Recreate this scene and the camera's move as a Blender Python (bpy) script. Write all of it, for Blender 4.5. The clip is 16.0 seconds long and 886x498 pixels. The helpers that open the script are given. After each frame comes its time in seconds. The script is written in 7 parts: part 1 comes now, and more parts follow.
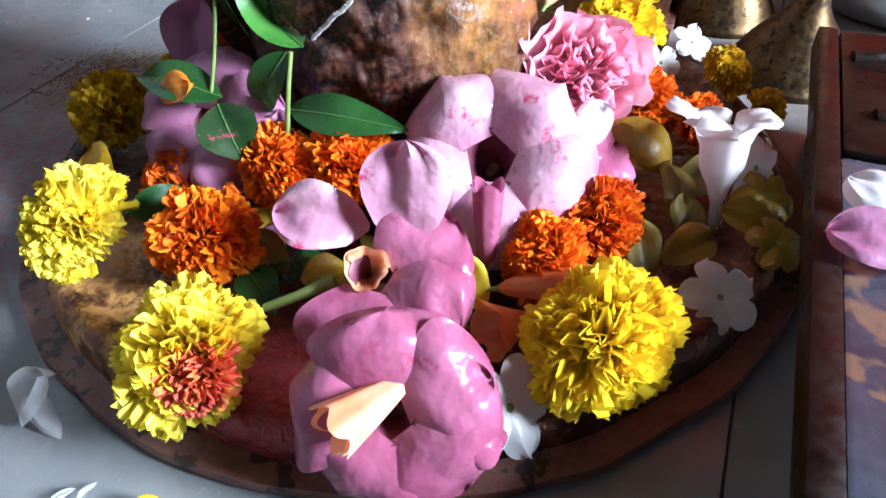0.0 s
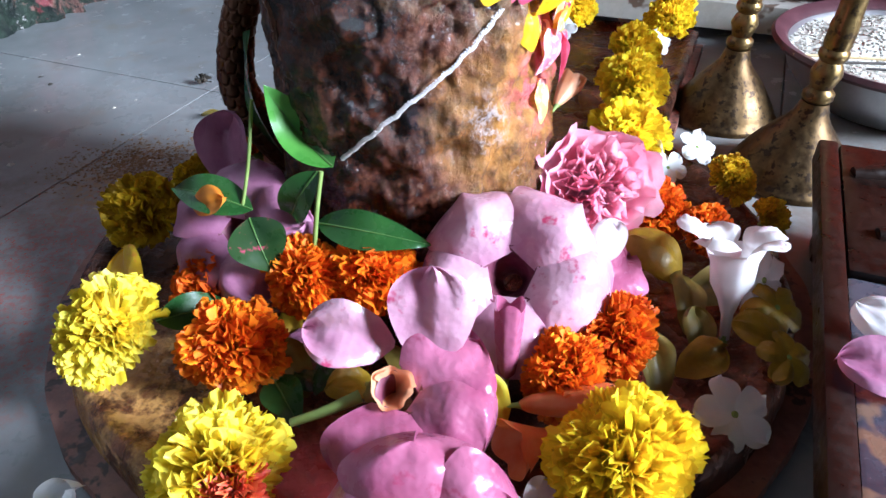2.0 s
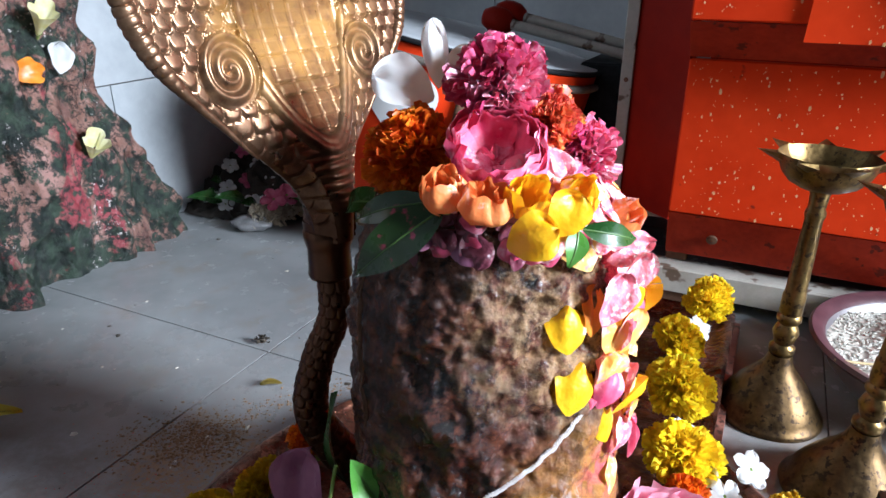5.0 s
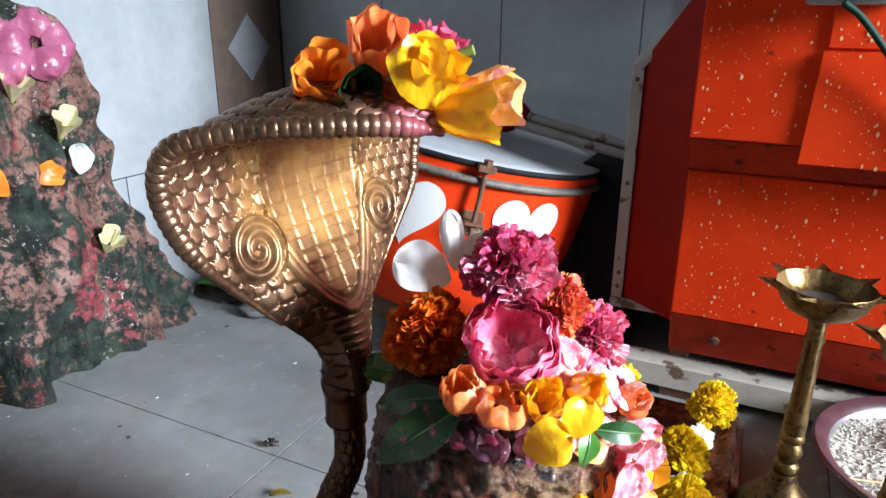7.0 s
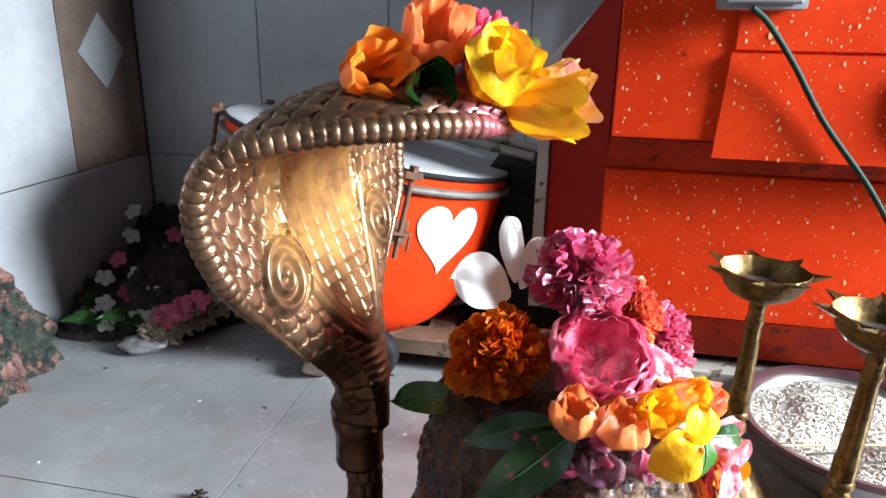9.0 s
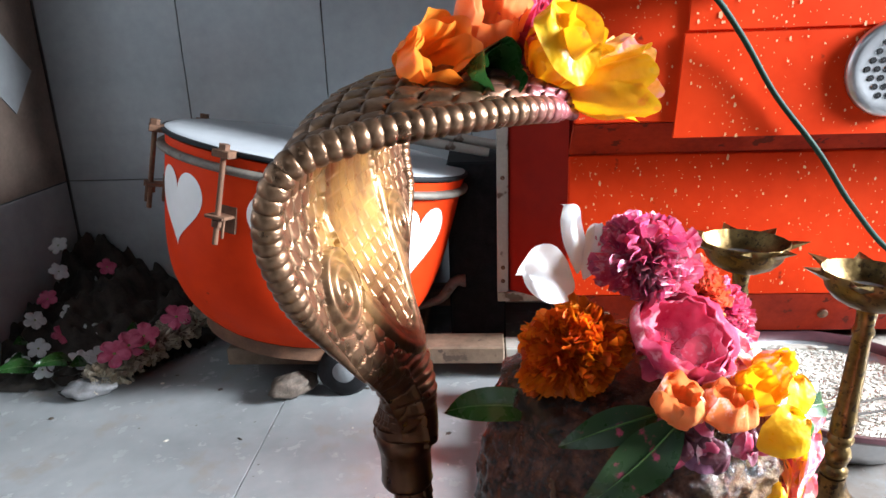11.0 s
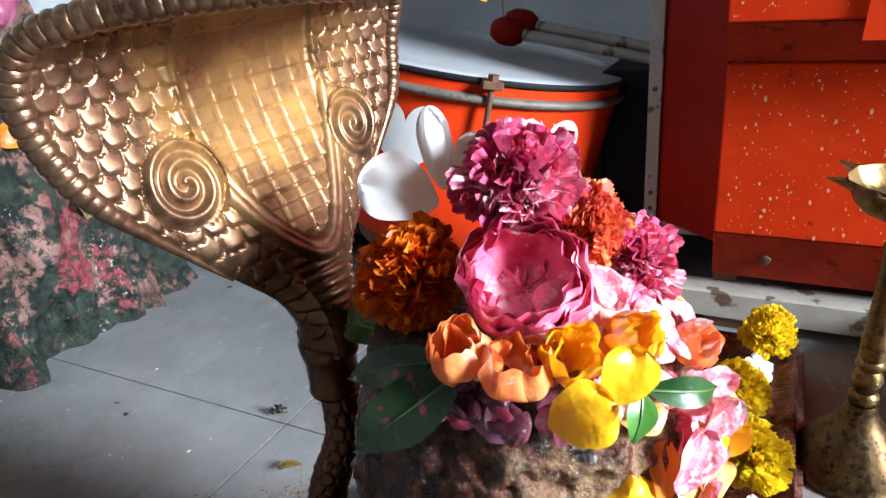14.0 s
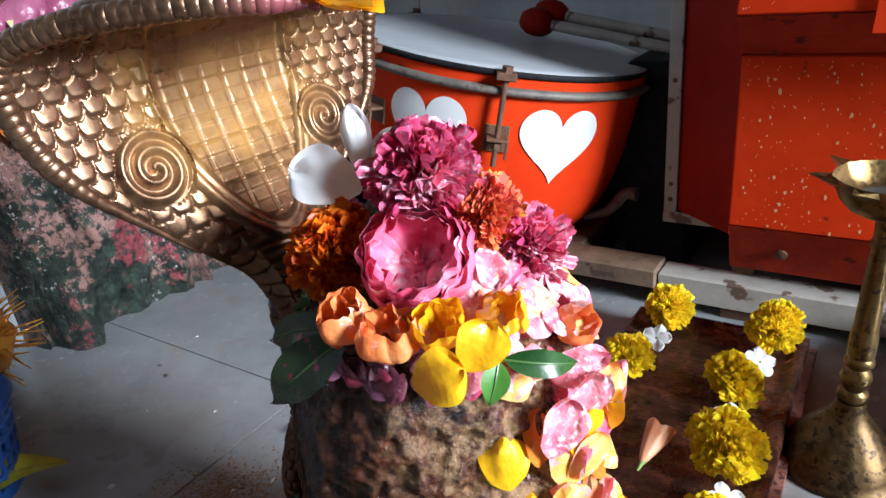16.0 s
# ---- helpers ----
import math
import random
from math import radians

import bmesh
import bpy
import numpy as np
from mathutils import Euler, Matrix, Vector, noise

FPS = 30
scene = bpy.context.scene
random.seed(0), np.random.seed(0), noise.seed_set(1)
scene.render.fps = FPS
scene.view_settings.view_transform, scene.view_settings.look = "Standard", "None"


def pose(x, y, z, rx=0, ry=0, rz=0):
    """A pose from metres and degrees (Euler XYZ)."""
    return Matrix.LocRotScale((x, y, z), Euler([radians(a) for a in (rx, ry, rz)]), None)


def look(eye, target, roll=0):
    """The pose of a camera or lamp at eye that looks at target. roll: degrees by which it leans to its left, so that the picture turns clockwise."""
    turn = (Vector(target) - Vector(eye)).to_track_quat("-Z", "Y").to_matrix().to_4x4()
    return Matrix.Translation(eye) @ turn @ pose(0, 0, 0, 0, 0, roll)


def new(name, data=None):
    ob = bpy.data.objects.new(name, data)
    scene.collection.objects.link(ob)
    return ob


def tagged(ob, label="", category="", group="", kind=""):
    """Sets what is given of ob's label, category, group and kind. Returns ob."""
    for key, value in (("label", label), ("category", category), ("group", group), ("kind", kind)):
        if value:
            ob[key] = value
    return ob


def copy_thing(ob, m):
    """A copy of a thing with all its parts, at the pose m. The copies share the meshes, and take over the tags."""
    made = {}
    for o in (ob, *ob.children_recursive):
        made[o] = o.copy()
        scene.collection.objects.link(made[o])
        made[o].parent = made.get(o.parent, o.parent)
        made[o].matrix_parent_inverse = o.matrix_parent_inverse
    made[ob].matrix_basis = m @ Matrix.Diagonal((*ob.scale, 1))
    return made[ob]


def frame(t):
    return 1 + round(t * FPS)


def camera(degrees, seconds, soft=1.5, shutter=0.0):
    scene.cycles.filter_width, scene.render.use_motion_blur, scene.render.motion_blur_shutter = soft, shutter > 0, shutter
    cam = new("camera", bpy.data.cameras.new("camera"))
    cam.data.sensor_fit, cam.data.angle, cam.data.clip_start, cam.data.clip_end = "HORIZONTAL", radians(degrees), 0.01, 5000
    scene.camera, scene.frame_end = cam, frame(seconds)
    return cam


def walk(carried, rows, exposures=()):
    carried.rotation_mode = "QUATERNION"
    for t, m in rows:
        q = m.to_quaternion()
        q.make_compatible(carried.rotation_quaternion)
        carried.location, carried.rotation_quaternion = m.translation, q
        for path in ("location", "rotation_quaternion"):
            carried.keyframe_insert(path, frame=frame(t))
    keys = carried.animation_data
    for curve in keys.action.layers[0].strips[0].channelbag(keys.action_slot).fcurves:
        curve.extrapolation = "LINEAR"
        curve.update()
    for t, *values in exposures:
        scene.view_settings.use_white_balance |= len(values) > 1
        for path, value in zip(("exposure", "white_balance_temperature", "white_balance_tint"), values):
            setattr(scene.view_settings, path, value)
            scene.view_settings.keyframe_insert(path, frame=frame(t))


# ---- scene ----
cam = camera(66.7, 16.0)
PATH = [
    (0, (0.032, 0.072, 0.285), (-0.022, 1.554, -1.057), -2.5),
    (0.5, (0.028, 0.074, 0.289), (-0.014, 1.577, -1.029), -1.8),
    (1, (0.03, 0.074, 0.295), (-0.018, 1.599, -0.998), -2.5),
    (1.5, (0.027, 0.076, 0.304), (-0.023, 1.637, -0.945), -2.1),
    (2, (0.021, 0.081, 0.316), (-0.029, 1.673, -0.892), -1.6),
    (2.5, (0.016, 0.085, 0.331), (-0.039, 1.731, -0.803), -1.3),
    (3, (0.011, 0.091, 0.343), (-0.054, 1.781, -0.725), -1.8),
    (3.5, (0.004, 0.101, 0.361), (-0.059, 1.827, -0.648), -0.8),
    (4, (-0.004, 0.11, 0.383), (-0.081, 1.883, -0.54), -0.6),
    (4.5, (-0.008, 0.115, 0.407), (-0.112, 1.919, -0.45), -0.2),
    (5, (-0.013, 0.117, 0.427), (-0.122, 1.959, -0.344), 0.3),
    (5.2, (-0.017, 0.119, 0.436), (-0.128, 1.976, -0.298), 0.3),
    (7.3, (-0.026, 0.127, 0.507), (-0.139, 2.018, -0.133), 0.5),
    (7.5, (-0.036, 0.13, 0.504), (-0.109, 2.026, -0.13), 0.1),
    (8, (-0.065, 0.142, 0.498), (-0.019, 2.038, -0.138), -0.2),
    (8.5, (-0.102, 0.154, 0.494), (0.091, 2.036, -0.155), 0.6),
    (9, (-0.142, 0.168, 0.494), (0.235, 2.031, -0.127), 1.2),
    (11.3, (-0.207, 0.208, 0.48), (0.416, 2.007, -0.132), -2.0),
    (11.5, (-0.2, 0.202, 0.477), (0.366, 2.017, -0.145), -1.6),
    (12, (-0.162, 0.187, 0.478), (0.216, 2.042, -0.169), -2.9),
    (12.5, (-0.115, 0.179, 0.476), (0.003, 2.048, -0.226), -3.1),
    (13, (-0.074, 0.185, 0.472), (-0.171, 2.034, -0.284), -4.0),
    (13.5, (-0.031, 0.207, 0.462), (-0.235, 2.035, -0.321), -5.4),
    (14, (-0.012, 0.213, 0.459), (-0.199, 2.038, -0.339), -5.1),
    (14.5, (0.012, 0.204, 0.465), (-0.198, 2.018, -0.351), -4.9),
    (15, (0.028, 0.2, 0.467), (-0.236, 2.008, -0.347), -6.0),
    (15.5, (0.043, 0.194, 0.468), (-0.337, 1.984, -0.339), -5.7),
    (16, (0.065, 0.19, 0.465), (-0.343, 1.969, -0.351), -6.2),
]
EXPOSURES = [(0.0, -0.20, 5500, 10), (2.5, -0.24, 5450, 10), (5.0, -0.40, 5850, 10), (7.5, -0.31, 6100, 10), (9.0, 0.04, 6200, 10), (11.5, 0.32, 6200, 10), (12.5, 0.16, 6150, 10), (14.0, -0.30, 6050, 10), (16.0, -0.70, 5950, 10)]
walk(cam, [(t, look(eye, target, roll)) for t, eye, target, roll in PATH], EXPOSURES)

# ---- light ----
ROT = radians(-22.5)                      # the room's axes u, v in the world
ROOM = Matrix.Rotation(ROT, 4, "Z")


def room(u, v, z=0.0, turn=0.0):
    """A pose in the room's own axes."""
    return ROOM @ Matrix.Translation((u, v, z)) @ Matrix.Rotation(radians(turn), 4, "Z")


world = bpy.data.worlds.new("sky")
scene.world = world
world.use_nodes = True
_sky = world.node_tree.nodes.new("ShaderNodeTexSky")
_sky.sky_type, _sky.sun_disc, _sky.sun_elevation, _sky.sun_rotation = "NISHITA", False, radians(40), radians(100)
world.node_tree.links.new(_sky.outputs[0], world.node_tree.nodes["Background"].inputs[0])
world.node_tree.nodes["Background"].inputs[1].default_value = 0.05


def area_light(name, m, sx, sy, watts, colour, spread=180):
    d = bpy.data.lights.new(name, "AREA")
    d.shape, d.size, d.size_y, d.energy, d.color = "RECTANGLE", sx, sy, watts, colour
    d.spread = radians(spread)
    ob = new(name, d)
    ob.matrix_basis = m
    return ob


DOOR_V0, DOOR_V1, DOOR_H = -0.03, 0.92, 2.05        # the doorway in the right-hand wall
LEFT, RIGHT, FRONT, BACK, HIGH = -1.025, 2.3, -1.4, 1.285, 2.5
_p = ROOM @ Vector((RIGHT - 0.03, (DOOR_V0 + DOOR_V1) / 2, 1.20))
area_light("doorway_daylight", look(_p, ROOM @ Vector((0.0, 0.45, 0.35))), 0.6, 0.9, 66, (0.91, 0.96, 1.0), 75)
# Added fill lamp from the front; the wall behind it has no window.
_p = ROOM @ Vector((-0.35, FRONT + 0.03, 1.55))
area_light("front_fill_lamp", look(_p, ROOM @ Vector((-0.3, 0.6, 0.2))), 0.6, 0.7, 3.2, (0.84, 0.92, 1.0))


# ---- geometry helpers ----
def sheet(fn, nu, nv, wrap=False):
    """A grid of quads over (0..1, 0..1); fn takes arrays a, b and gives x, y, z."""
    a, b = np.meshgrid(np.linspace(0, 1, nu + 1), np.linspace(0, 1, nv + 1), indexing="ij")
    P = np.stack([np.broadcast_to(c, a.shape) for c in fn(a, b)], -1).reshape(-1, 3)
    i, j = np.meshgrid(np.arange(nu), np.arange(nv), indexing="ij")
    k = (i * (nv + 1) + j).ravel()
    return P, np.stack([k, k + nv + 1, k + nv + 2, k + 1], -1)


class Flat(tuple):
    """A geometry whose faces stay flat-shaded up to their rounded edges."""


def merge(*geos):
    flat = all(isinstance(g, Flat) for g in geos)
    V, F, n = [], [], 0
    for v, f in geos:
        V.append(np.asarray(v, float))
        F += [tuple(int(q) + n for q in face) for face in f]
        n += len(v)
    out = (np.concatenate(V), F)
    return Flat(out) if flat else out


def moved(geo, m):
    v = np.asarray(geo[0], float)
    R, t = np.array(m.to_3x3()), np.array(m.translation)
    out = (v @ R.T + t, geo[1])
    return Flat(out) if isinstance(geo, Flat) else out


def lathe(profile, n=32, ripple=None):
    """Turns (radius, height) pairs round z."""
    P = np.array(profile, float)
    ang = np.linspace(0, 2 * np.pi, n, endpoint=False)
    V = np.stack([P[:, None, 0] * np.cos(ang), P[:, None, 0] * np.sin(ang), np.repeat(P[:, 1:2], n, 1)], -1)
    if ripple:
        V[..., :2] *= ripple(ang[None, :], P[:, None, 1])[..., None]
    F = []
    for i in range(len(P) - 1):
        for j in range(n):
            k = (j + 1) % n
            F.append((i * n + j, i * n + k, (i + 1) * n + k, (i + 1) * n + j))
    return V.reshape(-1, 3), F


def smooth_path(pts, n):
    """n points along a Catmull-Rom curve through pts."""
    P = np.array(pts, float)
    P = np.vstack([2 * P[0] - P[1], P, 2 * P[-1] - P[-2]])
    out = []
    for s in np.linspace(0, len(P) - 3 - 1e-6, n):
        i, f = int(s), s - int(s)
        a, b, c, d = P[i:i + 4]
        out.append(0.5 * (2 * b + (c - a) * f + (2 * a - 5 * b + 4 * c - d) * f * f + (3 * b - a - 3 * c + d) * f ** 3))
    return np.array(out)


def tube(pts, radius, n=10, steps=0, caps=True):
    P = smooth_path(pts, steps) if steps else np.array(pts, float)
    r = np.full(len(P), radius) if np.isscalar(radius) else np.interp(np.linspace(0, 1, len(P)), np.linspace(0, 1, len(radius)), radius)
    V, side = [], None
    for i in range(len(P)):
        d = Vector(P[min(i + 1, len(P) - 1)] - P[max(i - 1, 0)]).normalized()
        side = (side - d * side.dot(d)) if side else d.orthogonal()
        side.normalize()
        up = d.cross(side)
        for k in range(n):
            a = 2 * math.pi * k / n
            V.append(Vector(P[i]) + (side * math.cos(a) + up * math.sin(a)) * r[i])
    F = [(i * n + k, i * n + (k + 1) % n, (i + 1) * n + (k + 1) % n, (i + 1) * n + k) for i in range(len(P) - 1) for k in range(n)]
    if caps:
        F += [tuple(range(n - 1, -1, -1)), tuple((len(P) - 1) * n + k for k in range(n))]
    return np.array([tuple(v) for v in V]), F


def box(x0, x1, y0, y1, z0, z1, bevel=0.002, segments=1):
    bm = bmesh.new()
    bmesh.ops.create_cube(bm, size=1)
    for v in bm.verts:
        v.co = Vector(((x0 + x1) / 2 + v.co.x * (x1 - x0), (y0 + y1) / 2 + v.co.y * (y1 - y0), (z0 + z1) / 2 + v.co.z * (z1 - z0)))
    if bevel:
        bmesh.ops.bevel(bm, geom=bm.edges[:], offset=bevel, segments=segments, profile=0.6, affect="EDGES")
    bm.verts.index_update()
    geo = [tuple(v.co) for v in bm.verts], [tuple(v.index for v in f.verts) for f in bm.faces]
    bm.free()
    return Flat(geo)


def prism(outline, z0, z1):
    """An upright prism over a convex or simple outline of (x, y)."""
    n = len(outline)
    V = [(x, y, z0) for x, y in outline] + [(x, y, z1) for x, y in outline]
    F = [tuple(range(n - 1, -1, -1)), tuple(range(n, 2 * n))] + [(i, (i + 1) % n, n + (i + 1) % n, n + i) for i in range(n)]
    return V, F


def mesh(name, geo, mats, smooth=True):
    me = bpy.data.meshes.new(name)
    me.from_pydata([tuple(v) for v in geo[0]], [], [tuple(f) for f in geo[1]])
    for m in (mats if isinstance(mats, (list, tuple)) else [mats]):
        me.materials.append(m)
    if smooth:
        me.shade_smooth()
        me.set_sharp_from_angle(angle=radians(smooth if smooth is not True else (20 if isinstance(geo, Flat) else 50)))
    me.update()
    return me


def thing(name, m, label, category, group="", kind=""):
    ob = new(name)
    ob.empty_display_size = 0.02
    ob.matrix_basis = m
    return tagged(ob, label, category, group, kind)


def part(name, geo, mat, parent=None, label="", smooth=True):
    ob = new(name, mesh(name, geo, mat, smooth))
    ob.parent = parent
    return tagged(ob, label)


def solid(name, geo, mat, m, label, category, group="", kind="", smooth=True):
    """A thing that is one mesh."""
    ob = new(name, mesh(name, geo, mat, smooth))
    ob.matrix_basis = m
    return tagged(ob, label, category, group, kind)


def facing(x, y, z, normal=(0, 0, 1), spin=0.0, size=1.0):
    """A pose whose z axis looks along normal."""
    q = Vector(normal).normalized().to_track_quat("Z", "Y").to_matrix().to_4x4()
    return Matrix.Translation((x, y, z)) @ q @ Matrix.Rotation(radians(spin), 4, "Z") @ Matrix.Scale(size, 4)


def fbm(V, scale, octaves=4, seed=0.0):
    return np.array([noise.fractal(Vector(v) * scale + Vector((seed, seed * 1.7, seed * 0.3)), 1.0, 2.0, octaves) for v in V])


# ---- materials ----
class Nodes:
    def __init__(self, name):
        self.m = bpy.data.materials.new(name)
        self.m.use_nodes = True
        self.t = self.m.node_tree
        self.b = self.t.nodes["Principled BSDF"]
        self.co = self.t.nodes.new("ShaderNodeTexCoord").outputs["Object"]

    def add(self, kind, **values):
        n = self.t.nodes.new(kind)
        for k, v in values.items():
            n.inputs[k.replace("_", " ")].default_value = v
        return n

    def link(self, a, b):
        self.t.links.new(a, b)

    def noise(self, scale, detail=4, rough=0.55, at=None):
        n = self.add("ShaderNodeTexNoise", Scale=scale, Detail=detail, Roughness=rough)
        self.link(at or self.co, n.inputs["Vector"])
        return n.outputs["Fac"]

    def ramp(self, fac, *stops):
        n = self.t.nodes.new("ShaderNodeValToRGB")
        while len(n.color_ramp.elements) < len(stops):
            n.color_ramp.elements.new(0.5)
        for e, (p, c) in zip(n.color_ramp.elements, stops):
            e.position = p
            e.color = (*c, 1) if isinstance(c, (tuple, list)) else (c, c, c, 1)
        self.link(fac, n.inputs[0])
        return n.outputs[0]

    def mix(self, fac, a, b, mode="MIX"):
        n = self.t.nodes.new("ShaderNodeMix")
        n.data_type, n.blend_type = "RGBA", mode
        for k, v in ((0, fac), (6, a), (7, b)):
            if isinstance(v, (int, float)):
                n.inputs[k].default_value = v if k == 0 else (v, v, v, 1)
            elif isinstance(v, tuple):
                n.inputs[k].default_value = (*v, 1)
            else:
                self.link(v, n.inputs[k])
        return n.outputs[2]

    def math(self, op, a, b=0.0):
        n = self.t.nodes.new("ShaderNodeMath")
        n.operation = op
        for k, v in ((0, a), (1, b)):
            if isinstance(v, (int, float)):
                n.inputs[k].default_value = v
            else:
                self.link(v, n.inputs[k])
        return n.outputs[0]

    def blob(self, centre, radius, soft=0.5, warp=0.0, wscale=30):
        """1 inside a ball round centre, 0 outside, with a torn edge."""
        v = self.t.nodes.new("ShaderNodeVectorMath")
        v.operation = "DISTANCE"
        self.link(self.co, v.inputs[0])
        v.inputs[1].default_value = centre
        d = self.math("DIVIDE", v.outputs["Value"], radius)
        if warp:
            d = self.math("ADD", d, self.math("MULTIPLY", self.math("SUBTRACT", self.noise(wscale, 5, 0.7), 0.5), warp))
        return self.ramp(d, (1 - soft, 1.0), (1.0, 0.0))

    def bump(self, height, strength, distance=0.001):
        n = self.t.nodes.new("ShaderNodeBump")
        n.inputs["Strength"].default_value, n.inputs["Distance"].default_value = strength, distance
        self.link(height, n.inputs["Height"])
        if self.b.inputs["Normal"].is_linked:
            self.link(self.b.inputs["Normal"].links[0].from_socket, n.inputs["Normal"])
        self.link(n.outputs[0], self.b.inputs["Normal"])

    def set(self, colour=None, rough=None, metal=None, **more):
        for key, v in (("Base Color", colour), ("Roughness", rough), ("Metallic", metal), *((k.replace("_", " "), q) for k, q in more.items())):
            if v is None:
                continue
            if isinstance(v, (int, float)):
                self.b.inputs[key].default_value = v
            elif isinstance(v, tuple):
                self.b.inputs[key].default_value = (*v, 1) if len(v) == 3 else v
            else:
                self.link(v, self.b.inputs[key])
        return self.m


def surf(name, c1, c2, scale=20, rough=0.5, metal=0.0, bump=0.2, bscale=120, spots=None, rough2=None, coat=0.0, spec=0.5):
    """A surface with two tones at two scales, fine relief and, if given, spots of a third colour."""
    n = Nodes(name)
    big, fine = n.noise(scale, 5), n.noise(scale * 6, 4)
    col = n.mix(n.ramp(n.mix(0.35, big, fine), (0.35, 0.0), (0.65, 1.0)), c1, c2)
    if spots:
        col = n.mix(n.ramp(n.noise(spots[1], 3, 0.6), (spots[2], 0.0), (spots[2] + 0.04, 1.0)), col, spots[0])
    n.set(col, n.ramp(fine, (0.3, rough), (0.7, rough if rough2 is None else rough2)), metal, Coat_Weight=coat, Coat_Roughness=0.15, Specular_IOR_Level=spec)
    if bump:
        n.bump(n.noise(bscale, 5, 0.65), bump)
    return n.m


def petal_mat(name, c1, c2, tip=None, spots=None, thin=0.35, rough=0.45, vary=0.12, vein=0.15, scale=60, wrinkle=0.0, dust=None):
    """Thin plant tissue: two tones, veins, some light let through, each petal a little different."""
    n = Nodes(name)
    col = n.mix(n.ramp(n.noise(scale, 4), (0.35, 0.0), (0.65, 1.0)), c1, c2)
    if spots:
        col = n.mix(n.ramp(n.noise(spots[1], 4, 0.65), (spots[2], 0.0), (spots[2] + 0.08, 1.0)), col, spots[0])
    g = n.t.nodes.new("ShaderNodeNewGeometry")
    if dust:                                 # powder settled on what looks upwards: colour, amount
        up = n.t.nodes.new("ShaderNodeSeparateXYZ")
        n.link(g.outputs["Normal"], up.inputs[0])
        lie = n.math("ADD", n.noise(75, 5, 0.7, g.outputs["Position"]), n.math("MULTIPLY", up.outputs["Z"], 0.22))
        col = n.mix(n.ramp(lie, (0.86 - 0.3 * dust[1], 0.0), (0.98 - 0.3 * dust[1], 0.92)), col, dust[0])
    hsv = n.t.nodes.new("ShaderNodeHueSaturation")
    n.link(n.math("ADD", 1.0 - vary, n.math("MULTIPLY", g.outputs["Random Per Island"], 2 * vary)), hsv.inputs["Value"])
    n.link(n.math("ADD", 0.5 - vary * 0.06, n.math("MULTIPLY", g.outputs["Random Per Island"], vary * 0.12)), hsv.inputs["Hue"])
    n.link(col, hsv.inputs["Color"])
    n.set(hsv.outputs[0], n.ramp(n.noise(scale * 2.5, 4), (0.35, 0.75 * rough), (0.65, 1.5 * rough)), 0.0)
    if wrinkle:
        n.bump(n.noise(scale * 1.6, 3, 0.6), wrinkle, 0.004)
    if vein:
        n.bump(n.noise(scale * 5, 3), vein, 0.0006)
    tr = n.t.nodes.new("ShaderNodeBsdfTranslucent")
    n.link(hsv.outputs[0], tr.inputs[0])
    ms = n.t.nodes.new("ShaderNodeMixShader")
    ms.inputs[0].default_value = thin
    n.link(n.b.outputs[0], ms.inputs[1])
    n.link(tr.outputs[0], ms.inputs[2])
    n.link(ms.outputs[0], n.t.nodes["Material Output"].inputs[0])
    return n.m


def floor_tile():
    """Polished grey tiles with spilled powder, damp brown stains, painted shade and fine grit."""
    n = Nodes("floor_tile")
    n.co = n.t.nodes.new("ShaderNodeNewGeometry").outputs["Position"]
    col = n.mix(n.ramp(n.mix(0.35, n.noise(6, 5), n.noise(36, 4)), (0.35, 0.0), (0.65, 1.0)), (0.225, 0.237, 0.241), (0.305, 0.316, 0.319))
    col = n.mix(n.math("MULTIPLY", n.ramp(n.noise(14, 5, 0.65), (0.56, 0.0), (0.68, 1.0)), 0.5), col, (0.24, 0.205, 0.17))
    # Grime and the shade left of the pillar, both put into the tile colour.
    grime_shade = n.math("MULTIPLY", n.blob((-0.40, 0.47, 0.0), 0.42, 0.7, 0.9, 12), n.ramp(n.noise(24, 6, 0.7), (0.38, 0.30), (0.60, 0.85)))
    col = n.mix(grime_shade, col, (0.15, 0.115, 0.10))
    # Brown dirt plus the part shade by the lamps, painted in.
    side = n.math("MULTIPLY", n.blob((0.36, 0.60, 0.0), 0.30, 0.7, 0.8, 10), n.ramp(n.noise(20, 6, 0.7), (0.36, 0.2), (0.58, 0.7)))
    col = n.mix(side, col, (0.16, 0.115, 0.085))
    tan = n.math("MULTIPLY", n.blob((-0.272, 0.605, 0.0), 0.085, 0.5, 1.3, 26), n.ramp(n.noise(170, 5, 0.7), (0.42, 0.0), (0.55, 0.85)))
    red = n.math("MULTIPLY", n.blob((-0.29, 0.45, 0.0), 0.15, 0.6, 1.1, 22), n.ramp(n.noise(130, 5, 0.75), (0.47, 0.0), (0.60, 0.7)))
    col = n.mix(red, n.mix(tan, col, (0.30, 0.19, 0.10)), (0.34, 0.10, 0.085))
    grit = n.ramp(n.noise(420, 3, 0.6), (0.70, 0.0), (0.73, 0.8))
    col = n.mix(n.math("MULTIPLY", grit, n.ramp(n.noise(5, 3), (0.45, 0.0), (0.6, 1.0))), col, (0.07, 0.055, 0.045))
    dull = n.math("ADD", n.math("ADD", tan, red), grime_shade)
    n.set(col, n.math("ADD", n.ramp(n.noise(30, 5, 0.65), (0.35, 0.10), (0.65, 0.30)), n.math("MULTIPLY", dull, 0.4)), 0.0)
    n.bump(n.noise(300, 5, 0.65), 0.04)
    return n.m


